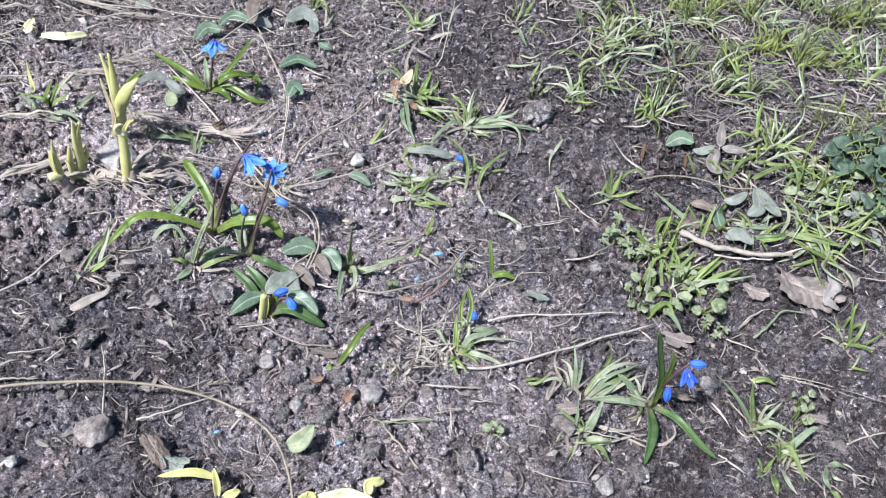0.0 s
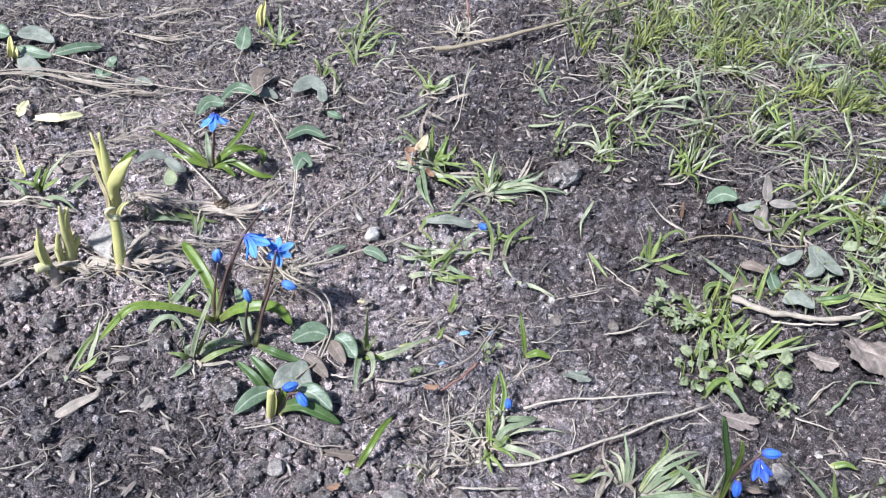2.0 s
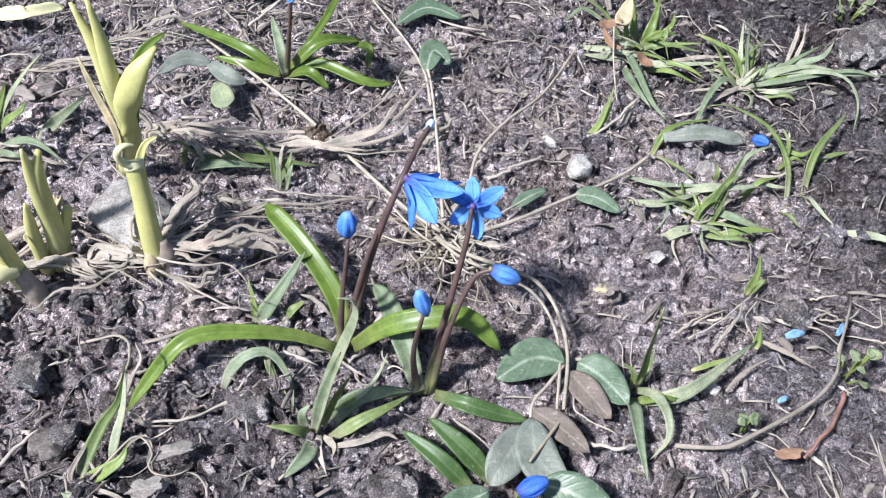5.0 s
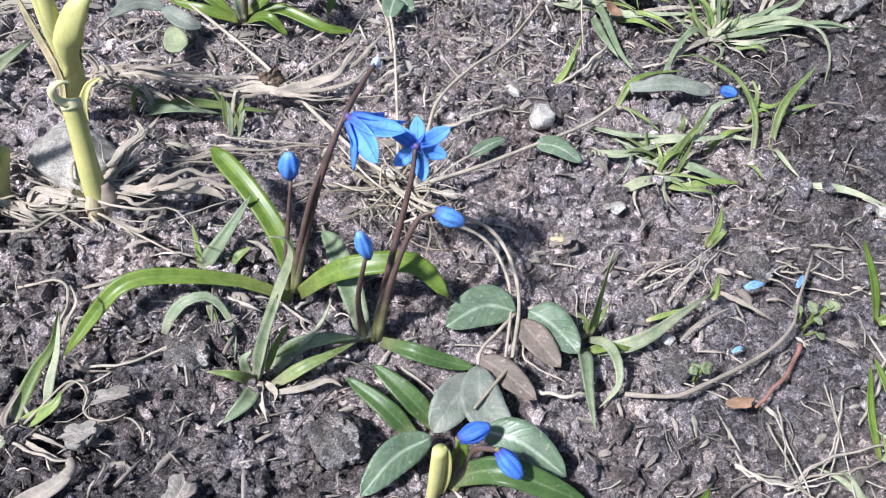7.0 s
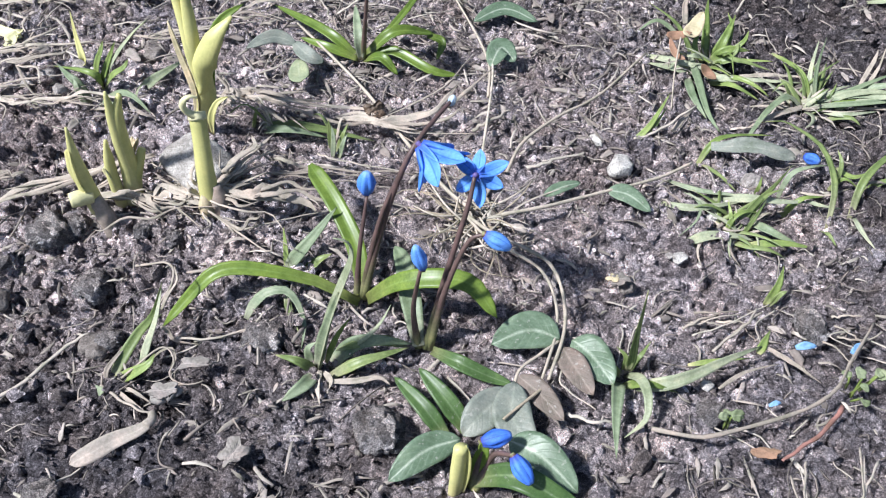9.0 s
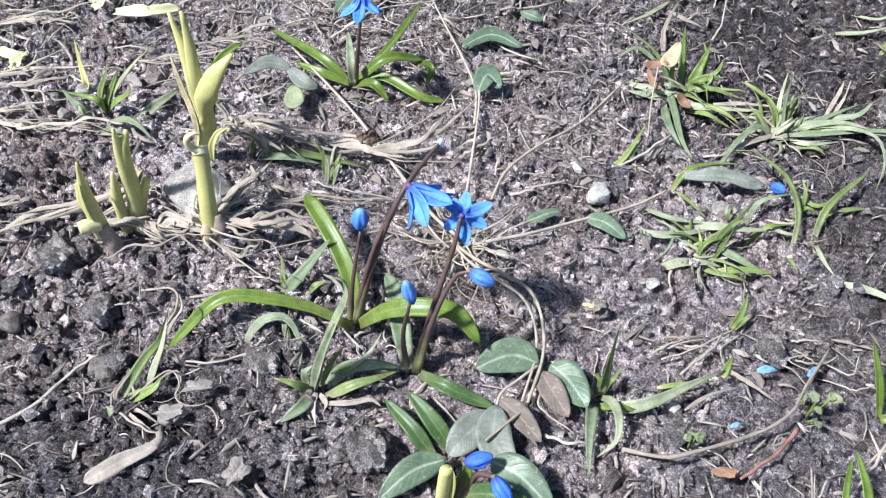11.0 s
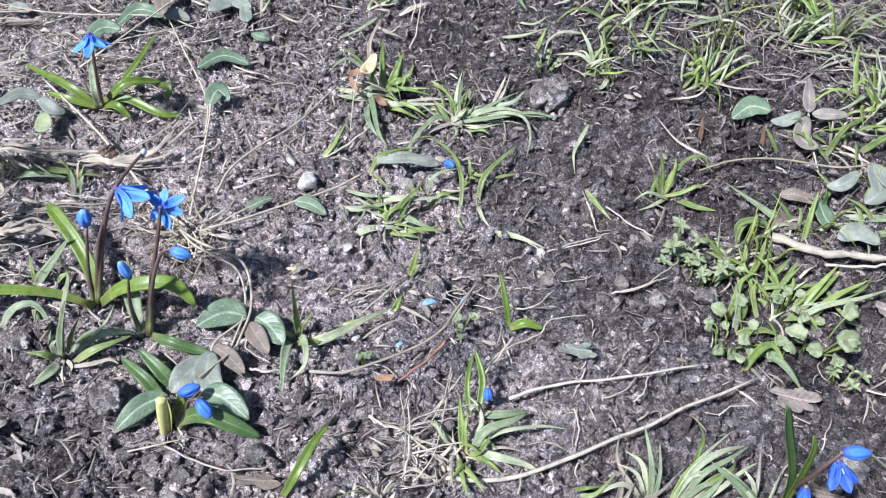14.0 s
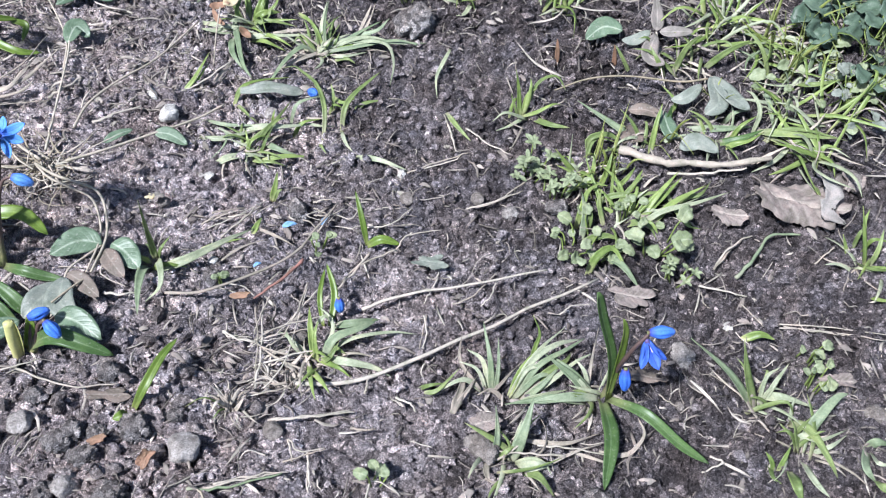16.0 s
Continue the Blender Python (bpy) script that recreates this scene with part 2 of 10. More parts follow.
GRASS = material("grass_blade", leaf_like((0.105, 0.16, 0.045), (0.32, 0.38, 0.16), rough=0.4, fibre=5, base=(0.4, 0.38, 0.25), tip=(0.36, 0.36, 0.2)))
GRASS_BLUE = material("bluish_grass_blade", leaf_like((0.155, 0.21, 0.11), (0.36, 0.41, 0.28), rough=0.46, fibre=5, base=(0.36, 0.36, 0.26)))
GRASS_MIX = material("turf", leaf_like((0.085, 0.12, 0.05), (0.38, 0.41, 0.24), rough=0.42, random_by="island", base=(0.3, 0.29, 0.18), tip=(0.4, 0.41, 0.22)))
LIME_MIX = material("fresh_turf", leaf_like((0.17, 0.215, 0.04), (0.44, 0.48, 0.18), rough=0.4, random_by="island", base=(0.3, 0.3, 0.15), through=0.35))
PALE_BLADE = material("pale_grass_blade", leaf_like((0.31, 0.35, 0.21), (0.55, 0.57, 0.42), rough=0.45, fibre=8, base=(0.36, 0.38, 0.24), through=0.35))
SEED = material("seed_wing", leaf_like((0.27, 0.23, 0.19), (0.4, 0.35, 0.3), rib=(0.42, 0.37, 0.31), rough=0.7, fibre=20, through=0.1))
STRAW = material("dry_straw", leaf_like((0.29, 0.25, 0.205), (0.6, 0.54, 0.46), rough=0.65, through=0.1))
STRIP = material("bleached_strip", leaf_like((0.2, 0.168, 0.137), (0.53, 0.465, 0.385), rough=0.8, fibre=9, through=0.12))
LUSH = material("lush_grass_blade", leaf_like((0.13, 0.2, 0.043), (0.34, 0.42, 0.15), rough=0.36, fibre=5, base=(0.42, 0.42, 0.22), tip=(0.32, 0.36, 0.14), through=0.3))
THATCH = material("dry_turf", leaf_like((0.12, 0.1, 0.09), (0.46, 0.41, 0.355), rough=0.75, random_by="island", through=0.08))
STRAW_MIX = material("straw_litter", leaf_like((0.12, 0.1, 0.088), (0.52, 0.465, 0.4), rough=0.85, random_by="island", through=0.05, skew=1.7))
CHIP = material("leaf_chip", leaf_like((0.13, 0.11, 0.098), (0.4, 0.35, 0.31), rough=0.85, random_by="island", through=0.05, skew=1.5))
CHIP_PALE = material("bleached_leaf", leaf_like((0.21, 0.19, 0.175), (0.34, 0.31, 0.285), rough=0.8, fibre=9, through=0.1))
STICK_BARK = material("worn_stick", leaf_like((0.2, 0.17, 0.135), (0.4, 0.35, 0.29), rough=0.75, fibre=12, through=0.0))
DARK_ROUND = material("dark_round_leaf", leaf_like((0.05, 0.082, 0.055), (0.12, 0.165, 0.115), rough=0.45, fibre=3, spots=0.25, through=0.1))
RUNNER = material("pale_runner", leaf_like((0.27, 0.23, 0.18), (0.5, 0.44, 0.36), rough=0.7, through=0.0))
TWIG = material("twig_bark", leaf_like((0.19, 0.16, 0.11), (0.37, 0.315, 0.235), rough=0.75, through=0.0))
ROOT_PINK = material("reddish_runner", leaf_like((0.2, 0.09, 0.075), (0.36, 0.2, 0.16), rough=0.6, through=0.0))
VINCA = material("periwinkle_leaf", leaf_like((0.085, 0.132, 0.08), (0.165, 0.22, 0.148), rib=(0.36, 0.41, 0.32), rough=0.38, fibre=3, spots=0.4, through=0.1, veins=0.06))
VINCA_OLD = material("old_periwinkle_leaf", leaf_like((0.115, 0.09, 0.073), (0.19, 0.155, 0.128), rib=(0.24, 0.2, 0.165), rough=0.6, fibre=4, spots=0.35, through=0.05, veins=0.06))
VINCA_GREY = material("greyish_leaf", leaf_like((0.145, 0.165, 0.135), (0.25, 0.265, 0.225), rib=(0.26, 0.28, 0.23), rough=0.5, fibre=3, spots=0.35, through=0.1, veins=0.06))
WEED = material("weed_leaf", leaf_like((0.17, 0.215, 0.1), (0.4, 0.44, 0.28), rib=(0.38, 0.42, 0.28), rough=0.5, fibre=4, spots=0.25, veins=0.1))
GREY_BROWN = material("grey_brown_leaf", leaf_like((0.17, 0.148, 0.13), (0.28, 0.25, 0.225), rib=(0.34, 0.3, 0.27), rough=0.6, fibre=4, spots=0.3, through=0.08, veins=0.12))
DEAD = material("dead_leaf", leaf_like((0.16, 0.13, 0.115), (0.31, 0.262, 0.235), rib=(0.36, 0.31, 0.27), rough=0.8, fibre=9, spots=0.2, through=0.08, veins=0.3))
DARK_LEAF = material("dark_brown_leaf", leaf_like((0.07, 0.048, 0.032), (0.14, 0.1, 0.07), rib=(0.2, 0.15, 0.11), rough=0.55, fibre=6, through=0.08))
DEAD_ORANGE = material("orange_dead_leaf", leaf_like((0.19, 0.105, 0.065), (0.35, 0.22, 0.145), rough=0.6, through=0.15))

# ---- the lie of the ground ----
def ease(a, b, v):
    k = min(1.0, max(0.0, (v - a) / (b - a)))
    return k * k * (3 - 2 * k)


def swell(x, y, cx, cy, size):
    return math.exp(-((x - cx) ** 2 + (y - cy) ** 2) / (2 * size * size))


def lie(x, y):
    """The smooth ground: a flat bed that rises to a grassy bank at the back right."""
    return (0.045 * ease(0.2, 0.4, 0.7 * x + 0.7 * y) - 0.012 * swell(x, y, 0.15, 0.03, 0.06) + 0.010 * swell(x, y, -0.13, 0.12, 0.05)
            + 0.008 * swell(x, y, -0.085, 0.045, 0.035) - 0.010 * swell(x, y, -0.12, -0.02, 0.03) - 0.004 * swell(x, y, 0.0, -0.04, 0.025))


def lattice(x, y, scale, seed):
    """Smooth value noise on arrays, 0 to 1."""
    u, v = x * scale, y * scale
    i, j = np.floor(u).astype(np.int64), np.floor(v).astype(np.int64)
    a, b = u - i, v - j
    a, b = a * a * (3 - 2 * a), b * b * (3 - 2 * b)

    def chance(p, q):
        k = (p * 374761393 + q * 668265263 + seed * 974634777) & 0x7FFFFFFF
        k = ((k ^ (k >> 13)) * 1274126177) & 0x7FFFFFFF
        return ((k ^ (k >> 16)) & 0xFFFF) / 65535.0
    return (chance(i, j) * (1 - a) + chance(i + 1, j) * a) * (1 - b) + (chance(i, j + 1) * (1 - a) + chance(i + 1, j + 1) * a) * b


def domes(x, y, scale, seed, share):
    """Crumbs as little domes on a jittered lattice; heights as a part of a cell's width. share: how many cells hold one."""
    u, v = x * scale, y * scale
    i, j = np.floor(u).astype(np.int64), np.floor(v).astype(np.int64)
    best = np.zeros_like(u)
    for di in (-1, 0, 1):
        for dj in (-1, 0, 1):
            p, q = i + di, j + dj
            k = (p * 374761393 + q * 668265263 + seed * 974634777) & 0x7FFFFFFF
            k = ((k ^ (k >> 13)) * 1274126177) & 0x7FFFFFFF
            k = k ^ (k >> 16)
            a, b, c, d = (k & 255) / 255.0, ((k >> 8) & 255) / 255.0, ((k >> 16) & 127) / 127.0, ((k >> 5) & 255) / 255.0
            r = 0.28 + 0.5 * c
            lean = 1 + 0.5 * (d - 0.5)
            dist = np.sqrt(((u - p - a) * lean) ** 2 + ((v - q - b) / lean) ** 2) / r
            dome = r * np.sqrt(np.clip(1 - dist ** 2.4, 0, 1)) * (d < share)
            best = np.maximum(best, dome)
    return best


def relief(x, y):
    """Clods, crumbs and grains of the soil on arrays, in metres."""
    patch = np.clip((lattice(x, y, 13, 3) - 0.32) * 2.6, np.clip(0.15 + 3.0 * (x - 0.1), 0.15, 0.6), 1.0) * (1 - 0.6 * np.exp(-((x + 0.06) ** 2 + (y + 0.055) ** 2) / 0.005))
    wx, wy = x + 0.004 * (lattice(x, y, 160, 51) - 0.5), y + 0.004 * (lattice(x, y, 160, 52) - 0.5)
    return (0.0045 * (lattice(x, y, 26, 1) - 0.5) + 0.0032 * (lattice(x, y, 70, 2) - 0.5) - 0.0042
            + patch * 0.003 * domes(wx, wy, 42, 4, 0.3) + (0.12 + patch) * 0.004 * domes(wx, wy, 95, 5, 0.45) + (0.4 + 0.6 * patch) * 0.0056 * domes(wx, wy, 210, 6, 0.65)
            + (0.55 + 0.5 * patch) * 0.0044 * domes(wx, wy, 360, 7, 0.85)
            + 0.0016 * (lattice(x, y, 300, 9) - 0.5) + 0.0012 * (lattice(x - y, y + x, 520, 11) - 0.5))


def damp_and_shade(x, y):
    """Soil tone in patches fitted by brightness: moist and dried-out earth, with the shade of the bank's foot, its
    grass and the hollows painted in.
    """
    tone_depth = np.zeros_like(x)
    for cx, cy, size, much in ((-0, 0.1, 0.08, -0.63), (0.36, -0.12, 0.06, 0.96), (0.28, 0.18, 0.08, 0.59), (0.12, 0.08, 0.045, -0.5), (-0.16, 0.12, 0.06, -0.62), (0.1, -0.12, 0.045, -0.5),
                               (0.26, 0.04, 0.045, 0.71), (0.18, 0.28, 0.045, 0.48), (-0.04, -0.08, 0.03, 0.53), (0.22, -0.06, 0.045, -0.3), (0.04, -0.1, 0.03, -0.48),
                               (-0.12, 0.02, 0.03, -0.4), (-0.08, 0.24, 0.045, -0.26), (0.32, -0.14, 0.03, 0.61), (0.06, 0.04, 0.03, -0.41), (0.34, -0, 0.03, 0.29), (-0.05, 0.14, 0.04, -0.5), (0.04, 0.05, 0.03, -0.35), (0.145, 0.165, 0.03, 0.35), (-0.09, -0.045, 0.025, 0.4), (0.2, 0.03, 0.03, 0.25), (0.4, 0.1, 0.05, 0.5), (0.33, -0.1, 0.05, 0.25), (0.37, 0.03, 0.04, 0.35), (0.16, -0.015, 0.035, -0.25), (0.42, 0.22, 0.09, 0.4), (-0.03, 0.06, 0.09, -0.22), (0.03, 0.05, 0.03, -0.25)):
        tone_depth = tone_depth + much * np.exp(-((x - cx) ** 2 + (y - cy) ** 2) / (2 * size * size))
    return np.clip(tone_depth, -0.9, 0.48)


GRID_X, GRID_Y, GRID_STEP = -0.4, -0.3, 0.0016
grid_x, grid_y = np.meshgrid(np.arange(GRID_X, 0.82, GRID_STEP), np.arange(GRID_Y, 0.78, GRID_STEP))
GRID = np.vectorize(lie)(grid_x, grid_y) + relief(grid_x, grid_y)


def ground(x, y):
    """The height of the ground, lumps and all."""
    u, v = (x - GRID_X) / GRID_STEP, (y - GRID_Y) / GRID_STEP
    i, j = min(max(int(u), 0), GRID.shape[1] - 2), min(max(int(v), 0), GRID.shape[0] - 2)
    a, b = min(max(u - i, 0), 1), min(max(v - j, 0), 1)
    return float((GRID[j, i] * (1 - a) + GRID[j, i + 1] * a) * (1 - b) + (GRID[j + 1, i] * (1 - a) + GRID[j + 1, i + 1] * a) * b)


# ---- mesh helpers ----
def part(name, mesh, mat, parent=None, label=""):
    """One mesh object under a thing or a part."""
    if not mesh.materials:
        mesh.materials.append(mat)
    ob = new(name, mesh)
    if parent:
        ob.parent = parent
        ob.matrix_parent_inverse = parent_world(parent).inverted()
    return tagged(ob, label)


def parent_world(ob):
    m = ob.matrix_basis.copy()
    return parent_world(ob.parent) @ ob.matrix_parent_inverse @ m if ob.parent else m


def thing(name, x, y, label, category, group="", z=None):
    ob = new(name)
    ob.empty_display_size = 0.01
    ob.location = (x, y, ground(x, y) if z is None else z)
    return tagged(ob, label, category, group)


def mesh_of(name, verts, faces, uvs=None, smooth=True):
    me = bpy.data.meshes.new(name)
    me.from_pydata([tuple(v) for v in verts], [], faces)
    if uvs is not None:
        layer = me.uv_layers.new(name="UVMap")
        flat = np.array(uvs, dtype=np.float32)[np.array([l for f in faces for l in f])]
        layer.data.foreach_set("uv", flat.ravel())
    if smooth:
        me.polygons.foreach_set("use_smooth", [True] * len(me.polygons))
    me.update()
    return me


def curve_through(points, n):
    """n + 1 points on a smooth line through the given ones."""
    p = [Vector(q) for q in points]
    if len(p) == 2:
        return [p[0].lerp(p[1], k / n) for k in range(n + 1)]
    p = [2 * p[0] - p[1]] + p + [2 * p[-1] - p[-2]]
    out, spans = [], len(p) - 3
    for k in range(n + 1):
        s = min(k / n * spans, spans - 1e-6)
        i = int(s)
        f = s - i
        a, b, c, d = p[i:i + 4]
        out.append(0.5 * (2 * b + (c - a) * f + (2 * a - 5 * b + 4 * c - d) * f * f + (3 * b - 3 * c + d - a) * f ** 3))
    return out


def shape_grass(s):
    return min(1.0, 0.5 + 2.2 * s) * (1 - s ** 1.9) ** 0.9 + 0.03


def shape_strap(s):
    return min(1.0, 0.6 + 1.2 * s) * (1 - s ** 7) ** 0.6 + 0.03


def shape_wing(s):
    """Narrow at the seed, broad and rounded at the far end."""
    return (0.42 + 0.58 * min(1.0, s * 1.6)) * (1 - s ** 9) ** 0.5 + 0.02


def shape_blunt(s):
    """A strap whose tip is cut off square."""
    return min(1.0, 0.6 + 1.2 * s) * (1 - 0.75 * s ** 24)


def shape_squill(s):
    """Parallel sides that draw in slowly to a blunt point."""
    return min(1.0, 0.55 + 1.3 * s) * (1 - s ** 3.6) ** 0.72 + 0.03


def shape_shred(s):
    """A torn strip, narrow at both ends."""
    return min(1.0, 0.25 + 2.5 * s) * (1 - s ** 3) ** 0.8 + 0.05


def shape_oval(s):
    s = min(1, max(0, s))
    return (4 * s * (1 - s)) ** 0.66 * (1.1 - 0.2 * s) + 0.02


def shape_petal(s):
    return (0.35 + 0.65 * math.sin(math.pi * min(1, s * 0.9 + 0.05)) ** 0.8) * (1 - s ** 4) ** 0.65 + 0.02


def blade_data(points, width, shape=shape_grass, n=10, fold=0.18, twist=0.0, ref=(0, -0.45, 0.9), thick=0.0003, wave=0.0, rows=5, start=0, torn=0.0):
    """The vertices, faces and uvs of a folded ribbon with thickness along a curve."""
    line = curve_through(points, n)
    ref = Vector(ref)
    top, under, uvt = [], [], []
    side_before = None
    for k, c in enumerate(line):
        tang = (line[min(k + 1, n)] - line[max(k - 1, 0)]).normalized()
        side = tang.cross(ref)
        if side.length < 0.25 and side_before:
            side = side_before - tang * side_before.dot(tang)
        side.normalize()
        if side_before and side.dot(side_before) < 0:
            side = -side
        side_before = side
        s = k / n
        up = side.cross(tang)
        roll = Matrix.Rotation(twist * s, 3, tang)
        sd, u = roll @ side, roll @ up
        w = width * shape(s) / 2
        for r in range(rows):
            q = 2 * r / (rows - 1) - 1
            if torn:
                q *= 1 + torn * noise.noise(Vector((s * 9, 5 if q > 0 else -5, line[0].x * 900))) + torn * 0.6 * noise.noise(Vector((s * 31, 8 if q > 0 else -8, line[0].y * 900)))
            lift = fold * w * (abs(q) - 0.3) + wave * width * math.sin(s * 11 + q * 2.3)
            v = c + sd * (w * q) + u * lift
            top.append(v)
            under.append(v - u * thick * (1.0 if abs(q) < 0.9 else 0.4))
            uvt.append((0.5 + q / 2, s))
    m = len(top)
    faces = []
    for k in range(n):
        for r in range(rows - 1):
            a = k * rows + r
            faces.append((start + a, start + a + 1, start + a + rows + 1, start + a + rows))
            faces.append((start + m + a + rows, start + m + a + rows + 1, start + m + a + 1, start + m + a))
        for r in (0, rows - 1):
            a = k * rows + r
            q = (a, a + rows, m + a + rows, m + a)
            faces.append(tuple(start + v for v in (q if r == 0 else q[::-1])))
    for k in (0, n):
        a = [k * rows + r for r in range(rows)]
        b = [m + v for v in a]
        for r in range(rows - 1):
            q = (a[r], b[r], b[r + 1], a[r + 1])
            faces.append(tuple(start + v for v in (q if k == 0 else q[::-1])))
    return top + under, faces, uvt + uvt


def blade(name, points, width, mat, parent, label="", **kw):
    v, f, u = blade_data(points, width, **kw)
    me = mesh_of(name, v, f, u)
    ob = part(name, me, mat, parent, label)
    return ob


def tube_data(points, r0, r1, n=10, sides=7, start=0, knobs=0.0, flat=1.0, radii=None):
    line = curve_through(points, n)
    verts, uvs, faces = [], [], []
    for k, c in enumerate(line):
        tang = (line[min(k + 1, n)] - line[max(k - 1, 0)]).normalized()
        a = tang.cross(Vector((0.31, -0.2, 0.93))).normalized()
        b = tang.cross(a)
        r = r0 + (r1 - r0) * k / n if not radii else float(np.interp(k / n, np.linspace(0, 1, len(radii)), radii))
        r *= 1 + knobs * math.sin(k * 2.4) * math.sin(k * 0.9 + 1)
        for s in range(sides):
            t = 2 * math.pi * s / sides
            verts.append(c + a * (math.cos(t) * r) + b * (math.sin(t) * r * flat))
            uvs.append((s / sides, k / n))
    for k in range(n):
        for s in range(sides):
            p, q = k * sides + s, k * sides + (s + 1) % sides
            faces.append((start + p, start + q, start + q + sides, start + p + sides))
    faces.append(tuple(start + s for s in range(sides))[::-1])
    faces.append(tuple(start + n * sides + s for s in range(sides)))
    return verts, faces, uvs


def tube(name, points, r0, r1, mat, parent, label="", **kw):
    v, f, u = tube_data(points, r0, r1, **kw)
    return part(name, mesh_of(name, v, f, u), mat, parent, label)


def clear(points, gap=0.0025):
    """Keeps all but the first of the places above the lumps of the soil."""
    for q in points[1:]:
        q.z = max(q.z, ground(q.x, q.y) + gap)
    return points


def on(points, lift=0.0):
    """Points of x, y and the height above the ground, as places."""
    return [Vector((x, y, lie(x, y) + h + lift)) for x, y, h in points]

# ---- ground: one sheet, fine where the camera passes, on to the horizon ----
def steps_to(a, b, fine, far):
    out = list(np.arange(a, b, fine))
    lo, hi, step = [], [], fine
    while step < far * 0.5 and (not hi or hi[-1] < far):
        step *= 1.22
        lo.append((lo[-1] if lo else a) - step)
        hi.append((hi[-1] if hi else out[-1]) + step)
    return np.array(lo[::-1] + out + hi)


def build_ground():
    xs, ys = steps_to(-0.33, 0.56, 0.00125, 60), steps_to(-0.19, 0.45, 0.00125, 60)
    gx, gy = np.meshgrid(xs, ys)
    gz = np.vectorize(lie)(np.clip(gx, -1.5, 1.5), np.clip(gy, -1.5, 1.5)) + relief(gx, gy)
    rng = np.random.default_rng(3)
    near = (np.abs(gx - 0.1) < 0.5) & (np.abs(gy - 0.15) < 0.4)
    gz = gz + near * rng.normal(0, 0.00046, gz.shape) + near * 0.0011 * (rng.random(gz.shape) < 0.02)
    nx, ny = len(xs), len(ys)
    me = bpy.data.meshes.new("ground")
    idx = np.arange(nx * ny).reshape(ny, nx)
    quads = np.stack([idx[:-1, :-1], idx[:-1, 1:], idx[1:, 1:], idx[1:, :-1]], -1).reshape(-1, 4)
    me.vertices.add(nx * ny)
    me.vertices.foreach_set("co", np.stack([gx, gy, gz], -1).astype(np.float32).ravel())
    me.loops.add(quads.size)
    me.loops.foreach_set("vertex_index", quads.astype(np.int32).ravel())
    me.polygons.add(len(quads))
    me.polygons.foreach_set("loop_start", np.arange(0, quads.size, 4, dtype=np.int32))
    me.polygons.foreach_set("use_smooth", np.ones(len(quads), dtype=bool))
    me.update(calc_edges=True)
    layer = me.attributes.new("damp_shade", "FLOAT", "POINT")
    layer.data.foreach_set("value", damp_and_shade(gx, gy).astype(np.float32).ravel())
    me.materials.append(SOIL)
    return tagged(new("ground", me), "dark grey crumbly garden soil, partly bare", "ground", kind="structure")


GROUND = build_ground()


def lumps_mesh(name, places, seed, rough=0.3, fine=False):
    """Many small irregular lumps as one mesh. places: x, y, radius. fine: more faces for each."""
    rng = np.random.default_rng(seed)
    g = (1 + 5 ** 0.5) / 2
    if fine:
        ico = np.array([(-1, g, 0), (1, g, 0), (-1, -g, 0), (1, -g, 0), (0, -1, g), (0, 1, g), (0, -1, -g), (0, 1, -g), (g, 0, -1), (g, 0, 1), (-g, 0, -1), (-g, 0, 1)]) / 1.902
        tri = np.array([(0, 11, 5), (0, 5, 1), (0, 1, 7), (0, 7, 10), (0, 10, 11), (1, 5, 9), (5, 11, 4), (11, 10, 2), (10, 7, 6), (7, 1, 8), (3, 9, 4), (3, 4, 2), (3, 2, 6), (3, 6, 8), (3, 8, 9), (4, 9, 5), (2, 4, 11), (6, 2, 10), (8, 6, 7), (9, 8, 1)])
    else:
        ring = [(math.cos(a * 1.2566), math.sin(a * 1.2566), 0.3 * (a % 2)) for a in range(5)]
        ico = np.array(ring + [(0.1, 0, 0.9), (0, 0.1, -0.9)])
        tri = np.array([(a, (a + 1) % 5, 5) for a in range(5)] + [((a + 1) % 5, a, 6) for a in range(5)])
    m = len(ico)
    p = np.array(places)
    n = len(p)
    ang = rng.random(n) * 6.28
    v = ico[None] * (1 + rng.uniform(-rough, rough, (n, m, 1)))
    v = v * rng.uniform(0.65, 1.25, (n, 1, 3)) * np.array([1, 1, 0.8]) * p[:, 2][:, None, None]
    ca, sa = np.cos(ang)[:, None], np.sin(ang)[:, None]
    x = v[..., 0] * ca - v[..., 1] * sa + p[:, 0][:, None]
    y = v[..., 0] * sa + v[..., 1] * ca + p[:, 1][:, None]
    base = np.vectorize(lie)(p[:, 0], p[:, 1]) + relief(p[:, 0], p[:, 1]) + p[:, 2] * 0.3
    z = v[..., 2] + base[:, None]
    co = np.stack([x, y, z], -1).reshape(-1, 3)
    f = (tri[None] + m * np.arange(n)[:, None, None]).reshape(-1, 3)
    me = bpy.data.meshes.new(name)
    me.vertices.add(len(co))
    me.vertices.foreach_set("co", co.astype(np.float32).ravel())
    me.loops.add(f.size)
    me.loops.foreach_set("vertex_index", f.astype(np.int32).ravel())
    me.polygons.add(len(f))
    me.polygons.foreach_set("loop_start", np.arange(0, f.size, 3, dtype=np.int32))
    me.polygons.foreach_set("use_smooth", np.zeros(len(f), dtype=bool))
    me.update(calc_edges=True)
    layer = me.attributes.new("damp_shade", "FLOAT", "POINT")
    layer.data.foreach_set("value", np.repeat(damp_and_shade(p[:, 0], p[:, 1]), m).astype(np.float32))
    return me


